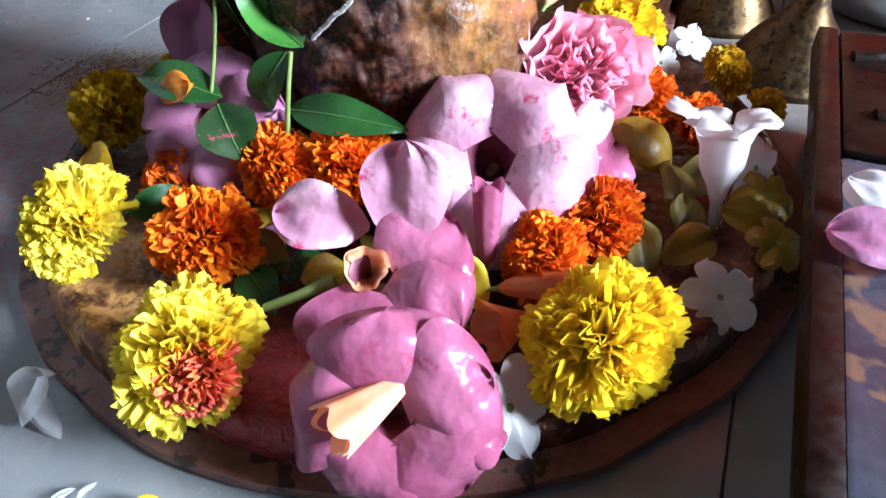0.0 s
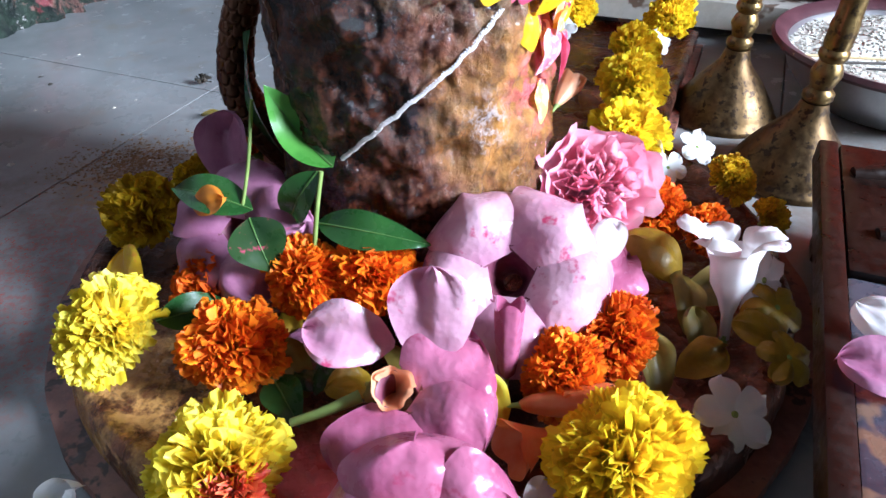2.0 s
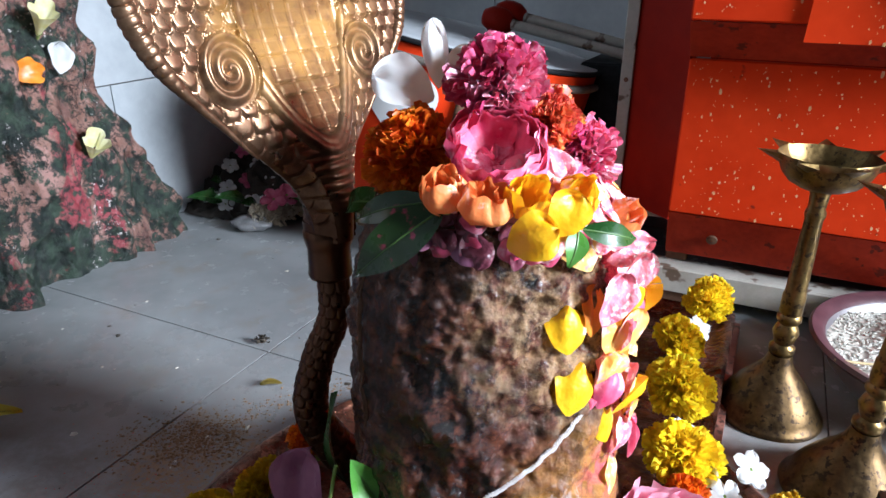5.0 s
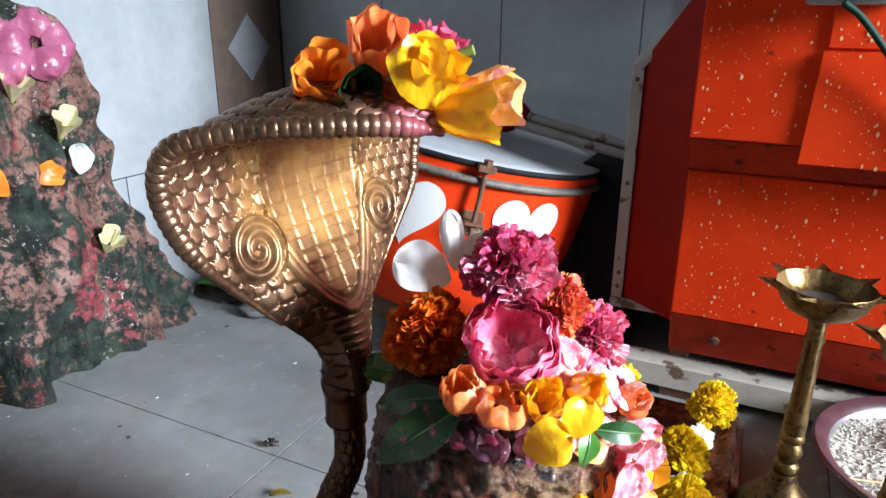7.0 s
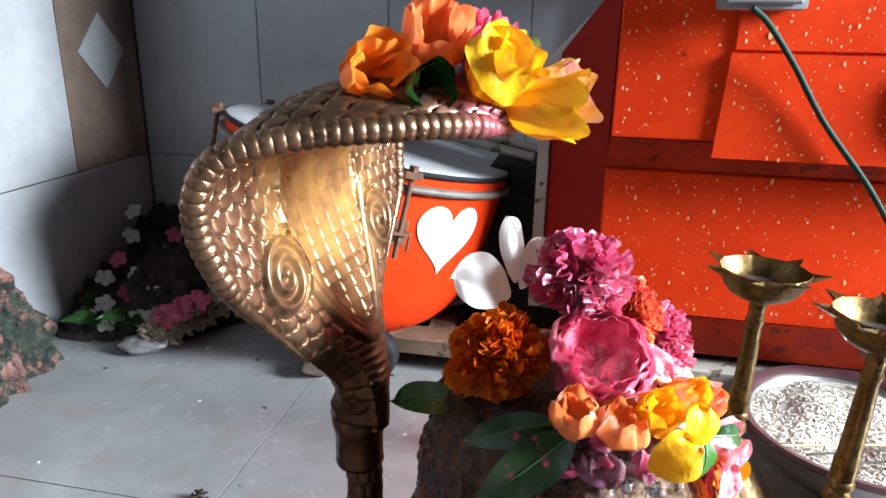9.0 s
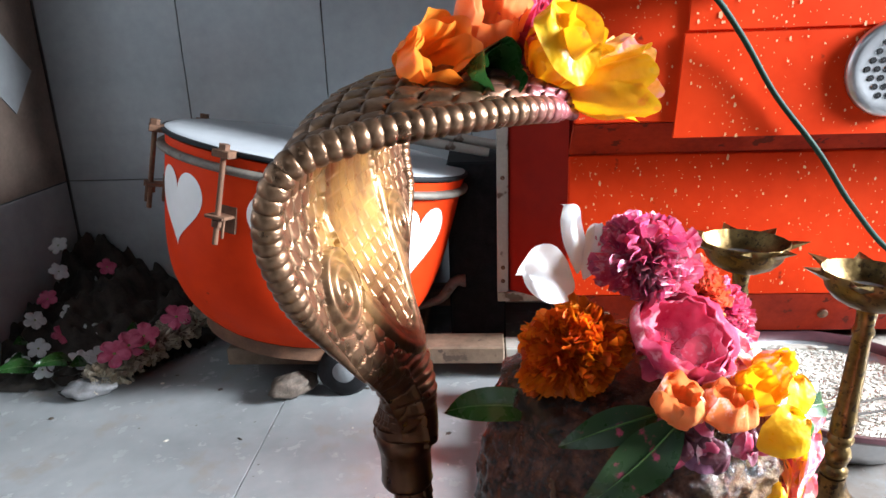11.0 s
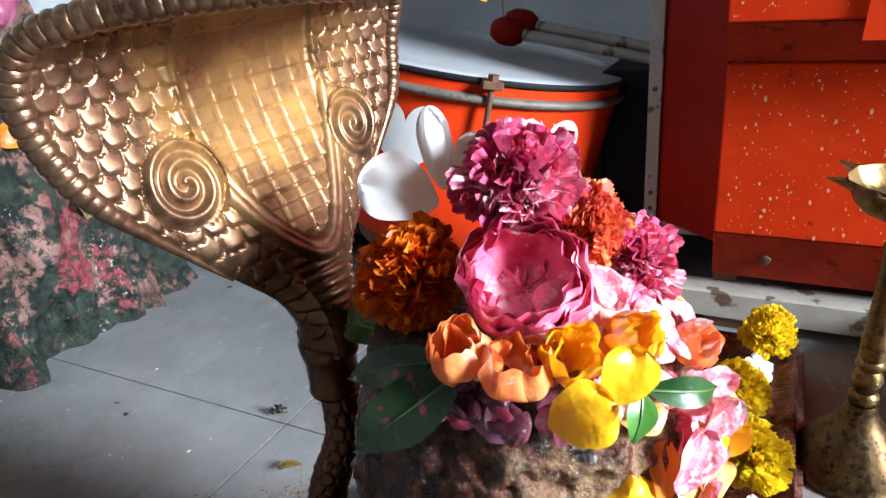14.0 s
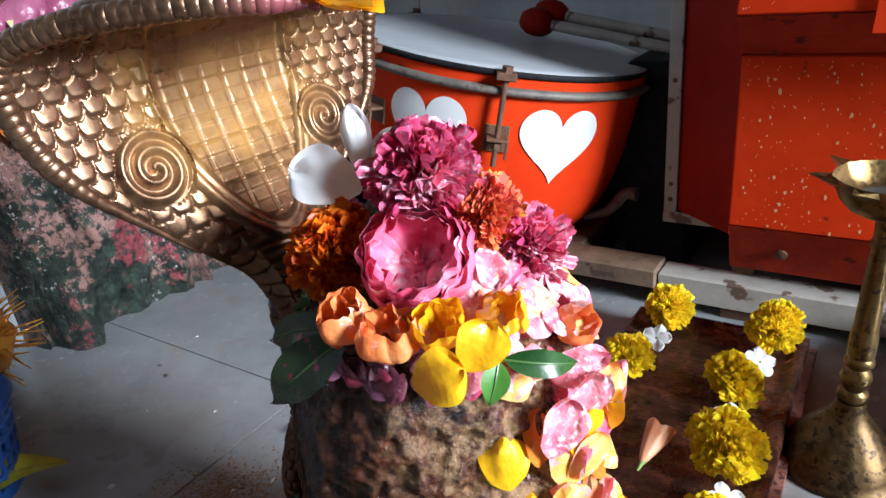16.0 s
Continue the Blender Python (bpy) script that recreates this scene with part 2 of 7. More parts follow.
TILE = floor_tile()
GROUT = surf("grout", (0.09, 0.085, 0.08), (0.15, 0.145, 0.135), 40, 0.9)
WALL_TILE = surf("wall_tile", (0.29, 0.312, 0.325), (0.37, 0.39, 0.405), 9, 0.16, 0, 0.03, 200, None, 0.26)
BROWN_TILE = surf("brown_tile", (0.13, 0.095, 0.075), (0.20, 0.15, 0.12), 25, 0.3, 0, 0.1, 200)
# Near black on the unseen walls and ceiling so they bounce little light.
PLASTER = surf("bounce_cut_plaster", (0.045, 0.042, 0.04), (0.07, 0.065, 0.06), 5, 0.85)
WHITE_PAINT = surf("white_paint", (0.72, 0.72, 0.70), (0.80, 0.80, 0.79), 30, 0.5, 0, 0.1, 200, ((0.30, 0.27, 0.24), 35, 0.66))


def wet_stone():
    n = Nodes("wet_stone")
    a, b = n.noise(22, 6, 0.65), n.noise(140, 5, 0.7)
    col = n.ramp(n.mix(0.5, a, b), (0.43, (0.004, 0.002, 0.0015)), (0.53, (0.070, 0.019, 0.009)), (0.70, (0.22, 0.085, 0.050)))
    paste = n.math("MULTIPLY", n.blob((0.070, 0.41, 0.150), 0.075, 0.6, 1.0, 25), n.ramp(n.noise(60, 5, 0.7), (0.38, 0.25), (0.58, 0.80)))
    col = n.mix(paste, col, (0.44, 0.20, 0.045))
    upper = n.math("MULTIPLY", n.blob((0.040, 0.41, 0.265), 0.075, 0.6, 0.8, 22), n.ramp(n.noise(110, 5, 0.7), (0.42, 0.0), (0.6, 0.6)))
    col = n.mix(upper, col, (0.48, 0.30, 0.15))
    ash = n.math("MULTIPLY", n.blob((0.045, 0.40, 0.152), 0.024, 0.5, 1.1, 70), n.ramp(n.noise(150, 4, 0.7), (0.46, 0.0), (0.58, 0.55)))
    col = n.mix(ash, col, (0.55, 0.50, 0.50))
    red = n.math("MULTIPLY", n.blob((0.085, 0.44, 0.17), 0.05, 0.6, 0.9, 40), n.ramp(n.noise(80, 4, 0.6), (0.42, 0.0), (0.55, 0.9)))
    col = n.mix(red, col, (0.62, 0.10, 0.14))
    n.set(col, n.ramp(n.noise(90, 4), (0.35, 0.08), (0.65, 0.28)), 0.0, Coat_Weight=0.12, Coat_Roughness=0.08, Specular_IOR_Level=0.38)
    n.bump(n.noise(150, 6, 0.72), 0.9, 0.0034)
    n.bump(n.noise(700, 3, 0.7), 0.3, 0.0006)
    return n.m


STONE = wet_stone()


def copper_plate():
    n = Nodes("tarnished_copper")
    a, b = n.noise(14, 6, 0.65), n.noise(90, 5, 0.7)
    col = n.ramp(n.mix(0.4, a, b), (0.38, (0.018, 0.008, 0.006)), (0.5, (0.10, 0.038, 0.024)), (0.66, (0.34, 0.135, 0.075)))
    paste = n.math("MULTIPLY", n.blob((-0.277, 0.237, 0.028), 0.08, 0.4, 1.0, 30), n.ramp(n.noise(50, 5, 0.7), (0.42, 0.05), (0.56, 0.8)))
    col = n.mix(paste, col, (0.58, 0.31, 0.09))
    red = n.math("MULTIPLY", n.blob((-0.150, 0.219, 0.028), 0.055, 0.5, 1.2, 40), 0.8)
    col = n.mix(red, col, (0.45, 0.05, 0.06))
    wet = n.ramp(n.noise(30, 4), (0.4, 0.12), (0.6, 0.36))
    n.set(col, wet, n.math("SUBTRACT", 0.7, n.math("MULTIPLY", n.math("ADD", paste, red), 0.7)))
    n.bump(n.noise(30, 4, 0.6), 0.9, 0.009)
    n.bump(n.noise(180, 5, 0.7), 0.6, 0.002)
    return n.m


COPPER = copper_plate()
CRUST = surf("crusted_copper", (0.13, 0.045, 0.030), (0.29, 0.13, 0.095), 45, 0.30, 0.1, 1.0, 70, ((0.05, 0.025, 0.02), 55, 0.58), 0.6)


def cobra_copper():
    n = Nodes("embossed_copper")
    a, b = n.noise(18, 5, 0.6), n.noise(160, 4, 0.7)
    col = n.ramp(n.mix(0.4, a, b), (0.36, (0.088, 0.046, 0.026)), (0.64, (0.29, 0.170, 0.100)))
    p = n.blob((-0.128, 0.552, 0.415), 0.092, 0.5, 0.9, 34)
    paste = n.math("MULTIPLY", p, n.ramp(n.noise(36, 6, 0.75), (0.36, 0.30), (0.56, 0.92)))
    col = n.mix(paste, col, (0.35, 0.18, 0.045))
    # Browner and darker towards the bottom, from about z 0.32 down.
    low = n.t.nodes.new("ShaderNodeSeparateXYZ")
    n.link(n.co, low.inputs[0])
    low_brown = n.ramp(n.math("ADD", low.outputs["Z"], n.math("MULTIPLY", n.noise(40, 5, 0.7), 0.05)), (0.300, 1.0), (0.345, 0.0))
    col = n.mix(n.math("MULTIPLY", low_brown, 0.85), col, (0.085, 0.034, 0.017))
    top = n.math("MULTIPLY", n.blob((-0.05, 0.50, 0.47), 0.06, 0.5, 0.9, 40), 0.8)
    col = n.mix(top, col, (0.25, 0.04, 0.07))
    n.set(col, n.ramp(n.noise(120, 4), (0.35, 0.27), (0.65, 0.42)), n.math("SUBTRACT", 0.85, n.math("MULTIPLY", n.math("ADD", paste, top), 0.85)))
    n.bump(n.noise(500, 3), 0.12, 0.0005)
    return n.m


COBRA = cobra_copper()
BRASS = surf("old_brass", (0.075, 0.046, 0.018), (0.26, 0.17, 0.062), 34, 0.28, 0.92, 0.2, 260, ((0.07, 0.045, 0.025), 150, 0.58), 0.46)
# Tarnish and the shade round the lamp feet, together in one darker brass.
DARK_BRASS = surf("shaded_tarnished_brass", (0.030, 0.017, 0.008), (0.13, 0.078, 0.030), 34, 0.36, 0.85, 0.2, 260, ((0.03, 0.018, 0.010), 150, 0.56), 0.52)
# Grime spots over a red darkened for the shade of down-sloping faces.
DULL_RED = surf("grimy_shaded_red_enamel", (0.24, 0.017, 0.007), (0.40, 0.034, 0.011), 22, 0.55, 0, 0.15, 150, ((0.13, 0.018, 0.010), 45, 0.62), None, 0.0, 0.1)
RED = surf("orange_red_enamel", (0.62, 0.034, 0.005), (0.76, 0.052, 0.008), 7, 0.5, 0, 0.05, 200, ((0.26, 0.024, 0.010), 30, 0.69), 0.62, 0.0, 0.06)
# Red deepened to carry the cabinet side's shade; the mallet head shares it.
DARK_RED = surf("shaded_red_enamel", (0.21, 0.008, 0.004), (0.29, 0.013, 0.005), 6, 0.5, 0, 0.06, 200, None, None, 0.0, 0.08)
FLECK = surf("cream_paint_fleck", (0.70, 0.34, 0.15), (0.80, 0.52, 0.28), 90, 0.6)
CREAM = surf("chipped_cream_paint", (0.36, 0.335, 0.29), (0.46, 0.43, 0.38), 30, 0.5, 0, 0.2, 180, ((0.13, 0.085, 0.06), 24, 0.60))
STEEL = surf("dull_steel", (0.11, 0.095, 0.080), (0.21, 0.185, 0.155), 50, 0.6, 0.2, 0.1, 200, ((0.10, 0.06, 0.04), 60, 0.62))
RUST = surf("rusty_steel", (0.10, 0.05, 0.03), (0.20, 0.10, 0.055), 60, 0.7, 0.3, 0.4, 250)
DRUM_SKIN = surf("drum_skin", (0.40, 0.42, 0.44), (0.50, 0.52, 0.54), 8, 0.4)
HEART = surf("white_heart_paint", (0.74, 0.74, 0.73), (0.80, 0.80, 0.80), 14, 0.4, 0, 0.05, 200, ((0.28, 0.26, 0.24), 26, 0.70))
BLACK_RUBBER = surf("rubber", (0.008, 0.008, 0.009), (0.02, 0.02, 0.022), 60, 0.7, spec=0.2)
GREY_PLASTIC = surf("grey_plastic", (0.20, 0.21, 0.22), (0.26, 0.27, 0.28), 50, 0.45)
WOOD = surf("dark_wet_wood", (0.005, 0.0026, 0.002), (0.017, 0.0075, 0.005), 26, 0.25, 0, 0.35, 90, None, 0.5, 0.06, 0.3)
WOOD_PALE = surf("worn_board", (0.12, 0.08, 0.05), (0.24, 0.165, 0.11), 22, 0.7, 0, 0.4, 100, ((0.08, 0.05, 0.035), 40, 0.62))
STOOL_FACE = surf("blue_black_lacquer", (0.034, 0.039, 0.054), (0.085, 0.092, 0.12), 18, 0.18, 0, 0.25, 70, ((0.20, 0.12, 0.08), 30, 0.60), 0.35, 0.5)
MAROON = surf("maroon_enamel", (0.055, 0.022, 0.028), (0.10, 0.042, 0.050), 20, 0.35, 0, 0.08, 150)
ALU = surf("aluminium", (0.52, 0.53, 0.55), (0.62, 0.63, 0.65), 40, 0.32, 0.9, 0.08, 300)
RICE = surf("grain", (0.46, 0.43, 0.37), (0.58, 0.56, 0.50), 200, 0.7, 0, 0.0)
INCENSE = surf("incense_stick", (0.03, 0.025, 0.022), (0.06, 0.05, 0.04), 80, 0.8)
BAMBOO = surf("bamboo", (0.45, 0.32, 0.15), (0.55, 0.42, 0.22), 80, 0.6)


def painted_rock():
    n = Nodes("painted_rock")
    mp = n.t.nodes.new("ShaderNodeMapping")
    mp.inputs["Rotation"].default_value, mp.inputs["Scale"].default_value = (radians(35), 0, 0), (1.6, 1.7, 0.42)
    n.link(n.co, mp.inputs["Vector"])
    a, b = n.noise(11, 6, 0.6, mp.outputs[0]), n.noise(40, 6, 0.7, mp.outputs[0])
    col = n.ramp(n.mix(0.4, a, b), (0.40, (0.10, 0.045, 0.040)), (0.50, (0.24, 0.125, 0.095)), (0.62, (0.36, 0.20, 0.17)))
    col = n.mix(n.ramp(n.noise(6, 5, 0.6, mp.outputs[0]), (0.575, 0.0), (0.61, 0.8)), col, (0.27, 0.025, 0.045))
    moss = n.ramp(n.mix(0.35, n.noise(9, 6, 0.65), n.noise(60, 5, 0.7)), (0.49, 0.0), (0.525, 1.0))
    col = n.mix(moss, col, n.ramp(n.noise(34, 5, 0.7), (0.42, (0.006, 0.012, 0.010)), (0.60, (0.030, 0.050, 0.032))))
    vein = n.math("ABSOLUTE", n.math("SUBTRACT", n.noise(22, 6, 0.65), 0.5))
    col = n.mix(n.ramp(vein, (0.006, 0.85), (0.022, 0.0)), col, (0.008, 0.010, 0.009))
    col = n.mix(n.math("MULTIPLY", n.ramp(n.noise(150, 4, 0.7), (0.60, 0.0), (0.65, 1.0)), n.ramp(n.noise(8, 3), (0.50, 0.0), (0.60, 0.9))), col, (0.70, 0.64, 0.62))
    n.set(col, n.ramp(n.noise(60, 4), (0.4, 0.30), (0.6, 0.65)), 0.0)
    n.bump(n.noise(18, 6, 0.68, mp.outputs[0]), 0.6, 0.014)
    n.bump(n.noise(70, 6, 0.7), 1.0, 0.008)
    n.bump(n.noise(240, 5, 0.7), 0.4, 0.002)
    return n.m


ROCK = painted_rock()

# ---- the room ----
def wall(name, geo, mat, label):
    return solid(name, geo, mat, ROOM, label, "wall", kind="structure", smooth=False)


floor = solid("floor", box(LEFT - 0.1, RIGHT + 0.1, FRONT - 0.1, BACK + 0.1, -0.08, -0.003, 0), GROUT, ROOM, "dark grout bed under pale grey polished floor tiles", "floor", kind="structure", smooth=False)
wall_left = wall("wall_left", box(LEFT - 0.12, LEFT - 0.004, FRONT, BACK + 0.12, -0.003, HIGH, 0), GROUT, "wall clad in pale grey glazed tiles with a brown stripe")
wall_back = wall("wall_back", box(LEFT - 0.004, RIGHT, BACK + 0.004, BACK + 0.12, -0.003, HIGH, 0), GROUT, "wall clad in tall pale grey glazed tiles")
wall_front = wall("wall_front", box(LEFT - 0.004, RIGHT, FRONT - 0.12, FRONT, -0.003, HIGH, 0), PLASTER, "plain plastered wall out of view, darkened to cut bounced light")
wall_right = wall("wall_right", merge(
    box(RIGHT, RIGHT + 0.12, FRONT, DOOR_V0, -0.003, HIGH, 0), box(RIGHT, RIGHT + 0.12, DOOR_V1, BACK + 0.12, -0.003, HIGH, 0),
    box(RIGHT, RIGHT + 0.12, DOOR_V0, DOOR_V1, DOOR_H, HIGH, 0)), PLASTER, "out-of-view wall with an open doorway, darkened to cut bounced light")
solid("ceiling", box(LEFT - 0.1, RIGHT + 0.1, FRONT - 0.1, BACK + 0.1, HIGH, HIGH + 0.1, 0), PLASTER, ROOM, "plain ceiling out of view, darkened to cut bounced light", "ceiling", kind="structure", smooth=False)
solid("ground", box(RIGHT + 0.12, RIGHT + 40, -20, 20, -0.2, -0.1, 0), PLASTER, ROOM, "dark paved ground outside the doorway", "ground", kind="structure", smooth=False)


def pieces(parent, name, items, mat):
    """Pieces that share one mesh per size: (sx, sy, sz, pose)."""
    store = {}
    for sx, sy, sz, m in items:
        key = (round(sx, 4), round(sy, 4), round(sz, 4))
        if key not in store:
            store[key] = mesh(name, box(0, sx, 0, sy, 0, sz, 0.0004), mat, False)
        ob = new(name, store[key])
        ob.parent = parent
        ob.matrix_basis = m


# ---- the painted rock against the left-hand wall ----
def rock_geo(vs, hs, deep, seed):
    """A lump against the left-hand wall: heights hs at places vs along it."""
    def f(a, b):
        v = vs[0] + (vs[-1] - vs[0]) * a
        h = np.interp(-v, [-q for q in vs], hs)
        end = np.clip(np.minimum(a, 1 - a) / 0.06, 0, 1) ** 0.5
        up = np.sin(np.minimum(1, b * 1.12) * np.pi / 2)
        out = deep * (1.12 - 0.54 * up) * end * (1 - np.clip((b - 0.86) / 0.14, 0, 1) ** 2)
        return LEFT - 0.003 + out, v + 0 * b, h * up
    V, F = sheet(f, 150, 110)
    d, e, g = fbm(V, 11, 3, seed), fbm(V, 34, 4, seed + 4), fbm(V, 100, 3, seed + 8)
    ridge = 1 - np.abs(fbm(V * (1, 1, 0.45), 16, 3, seed + 2)) * 2.2
    room_for = np.clip((V[:, 0] - LEFT) / 0.04, 0, 1)
    fold = fbm(V * (1, 1.3, 0.35), 14, 2, seed + 6)
    V[:, 0] += room_for * (0.018 * d + 0.012 * ridge + 0.034 * fold + 0.004 * e + 0.0015 * g)
    V[:, 1] += room_for * (0.008 * d + 0.002 * e)
    V[:, 2] += np.clip(V[:, 2] / 0.05, 0, 1) * 0.005 * e
    V[:, 0] = np.maximum(V[:, 0], LEFT - 0.003)
    V[V[:, 2] < 0.003, 2] = -0.002
    return V, F


solid("painted_rock", rock_geo((0.91, 0.87, 0.830, 0.800, 0.770, 0.735, 0.67, 0.60, 0.548), (0.01, 0.10, 0.20, 0.32, 0.44, 0.51, 0.53, 0.50, 0.44), 0.085, 3.1), ROCK, ROOM, "rough rock painted pink, red, black and green against the wall", "rock", "painted rocks", smooth=70)
solid("painted_rock", rock_geo((0.505, 0.48, 0.44, 0.36, 0.22, 0.05, -0.1, -0.2), (0.05, 0.20, 0.42, 0.50, 0.52, 0.5, 0.4, 0.1), 0.10, 9.4), ROCK, ROOM, "smaller rough rock painted pink and grey", "rock", "painted rocks", smooth=70)


# ---- the stone pillar and its copper base ----
PX, PY, PR = -0.008, 0.483, 0.083


def pillar_geo():
    prof = [(PR * 1.02, 0.02), (PR * 1.03, 0.07), (PR * 1.02, 0.14), (PR, 0.20), (PR * 0.97, 0.25), (PR * 0.92, 0.283), (PR * 0.80, 0.306), (PR * 0.55, 0.318), (PR * 0.25, 0.322), (0.0005, 0.323)]
    P = smooth_path([(r, z, 0) for r, z in prof], 220)
    V, F = lathe([(max(p[0], 0.0003), p[1]) for p in P], 380)
    d1, d2, d3 = fbm(V, 14, 3, 2.0), fbm(V, 45, 4, 5.0), fbm(V, 130, 3, 9.0)
    rad = np.linalg.norm(V[:, :2], axis=1)
    k = 1 + (0.0040 * d1 + 0.0046 * d2 + 0.0023 * d3) / np.maximum(rad, 0.02)
    for px, pz, pr, dep in ((0.03, 0.135, 0.012, 0.006), (0.018, 0.205, 0.016, 0.006), (0.037, 0.23, 0.007, 0.005), (0.022, 0.09, 0.011, 0.007), (-0.01, 0.17, 0.012, 0.003), (-0.04, 0.24, 0.010, 0.003)):
        w = np.exp(-(((V[:, 0] - px) ** 2 + (V[:, 2] - pz) ** 2) / (pr * 0.6) ** 2)) * (V[:, 1] < 0)
        k -= dep * w / np.maximum(rad, 0.02)
    V[:, :2] *= k[:, None]
    V += (PX, PY, 0)
    return V, F


solid("stone_pillar", pillar_geo(), STONE, Matrix(), "wet rounded brown stone pillar smeared with orange paste", "stone", smooth=75)


def base_outline(r, half, tip, n=120):
    """A disc with a straight spout that runs back along the room's v axis."""
    c = Vector((-0.182, 0.440))
    mid = -0.150
    pts = []
    a0 = math.asin((mid + half - c.x) / r)
    a1 = math.asin((mid - half - c.x) / r)
    for i in range(n + 1):
        a = a0 + (2 * math.pi - a0 + a1) * i / n
        pts.append((c.x + r * math.sin(a), c.y + r * math.cos(a)))
    out = [(mid - half, tip), (mid + half, tip)]
    return pts + out


def base_geo():
    def ring(r, half, tip, z, wob):
        o = base_outline(r, half, tip)
        return [(x + wob * noise.noise(Vector((x * 30, y * 30, z * 40))), y + wob * noise.noise(Vector((x * 30, y * 30, 7 + z * 40))), z + 0.4 * wob * noise.noise(Vector((x * 22, y * 22, 3)))) for x, y in o]
    rings = [ring(0.258, 0.105, 0.950, 0.0, 0), ring(0.262, 0.106, 0.951, 0.004, 0.003), ring(0.261, 0.105, 0.950, 0.009, 0.003), ring(0.247, 0.097, 0.941, 0.010, 0.002),
             ring(0.245, 0.096, 0.940, 0.021, 0.003), ring(0.242, 0.095, 0.938, 0.028, 0.003), ring(0.236, 0.091, 0.934, 0.031, 0.003), ring(0.229, 0.086, 0.929, 0.029, 0.002), ring(0.225, 0.082, 0.926, 0.026, 0.002)]
    n = len(rings[0])

    def stack(rows):
        V = [p for r in rows for p in r]
        F = [(k * n + i, k * n + (i + 1) % n, (k + 1) * n + (i + 1) % n, (k + 1) * n + i) for k in range(len(rows) - 1) for i in range(n)]
        return V, F
    cx, cy, rows = -0.182, 0.440, list(rings[3:])
    steps = 14
    for s in range(1, steps + 1):
        f = 1 - s / (steps + 0.5)
        rows.append([(cx + (x - cx) * f, cy + (y - cy) * f, 0.0255 + 0.0012 * noise.noise(Vector((x * f * 25, y * f * 25, s * 0.3)))) for x, y, z in rings[-1]])
    V, F = stack(rows)
    F.append(tuple((len(rows) - 1) * n + i for i in range(n)))
    return stack(rings[:4]), (V, F)


flange_geo, dish_geo = base_geo()
dish = thing("spouted_copper_dish", ROOM, "round tarnished copper dish with a straight spout", "dish")
part("flange", flange_geo, CRUST, dish, "crusty copper flange on the floor", smooth=60)
part("basin", dish_geo, COPPER, dish, "wet stained copper basin", smooth=60)


# ---- the copper cobra behind the pillar ----
def scale_relief(a, b, w, h):
    """Overlapping round-ended scales; a across, b upwards, in metres."""
    best = np.full(a.shape, -1.0)
    out = np.zeros(a.shape)
    j0 = np.floor(b / h)
    for k in (3, 2, 1, 0):                       # upper rows lie over the lower ones
        j = j0 + k
        yc = j * h
        off = np.where(np.mod(j, 2) == 0, 0.0, 0.5) * w
        xc = np.round((a - off) / w) * w + off
        dx, dy = (a - xc) / (0.54 * w), (yc - b) / (1.75 * h)
        q = np.sqrt(dx ** 4 + np.maximum(dy, 0) ** 4) ** 0.5
        inside = (q < 1) & (best < 0)
        lift = 0.35 + 0.65 * np.clip(dy, 0, 1)
        edge = np.clip((1 - q) / 0.16, 0, 1)
        out = np.where(inside, lift * edge * (1 - 0.35 * np.abs(dx) ** 2), out)
        best = np.where(inside, 1.0, best)
    return out


C_AT, C_F, C_S = np.array((-0.1215, 0.547)), np.array((0.88, -0.475)), np.array((0.475, 0.88))
H_F = [0.024, 0.024, 0.019, 0.005, -0.011, -0.020, -0.010, 0.020, 0.060, 0.085, 0.098]
H_Z = [0.256, 0.278, 0.308, 0.340, 0.378, 0.416, 0.446, 0.459, 0.460, 0.455, 0.448]
H_W = [0.0150, 0.0180, 0.031, 0.064, 0.102, 0.116, 0.114, 0.098, 0.070, 0.043, 0.020]
H_D = [-0.017, -0.019, -0.020, -0.010, 0.002, 0.006, 0.008, 0.010, 0.008, 0.004, 0.002]


def hood_surface(a, b, lift):
    """a: -1..1 across, b: 0..1 from the neck to the snout; lift along the inner normal."""
    s = b * (len(H_F) - 1)
    P = smooth_path([(H_F[i], H_Z[i], 0) for i in range(len(H_F))], 400)
    W = smooth_path([(H_W[i], H_D[i], 0) for i in range(len(H_F))], 400)
    k = np.clip(b, 0, 1) * 399
    cf, cz = np.interp(k, np.arange(400), P[:, 0]), np.interp(k, np.arange(400), P[:, 1])
    w, d = np.interp(k, np.arange(400), W[:, 0]), np.interp(k, np.arange(400), W[:, 1])
    tf, tz = np.gradient(P[:, 0]), np.gradient(P[:, 1])
    tf, tz = np.convolve(np.pad(tf, 12, "edge"), np.ones(25) / 25, "valid"), np.convolve(np.pad(tz, 12, "edge"), np.ones(25) / 25, "valid")
    tf, tz = np.interp(k, np.arange(400), tf), np.interp(k, np.arange(400), tz)
    ln = np.hypot(tf, tz)
    nf, nz = tz / ln, -tf / ln
    h = d * np.abs(a) ** 2.2 + lift
    f, z, sd = cf + nf * h, cz + nz * h, w * a
    return C_AT[0] + C_F[0] * f + C_S[0] * sd, C_AT[1] + C_F[1] * f + C_S[1] * sd, z, w


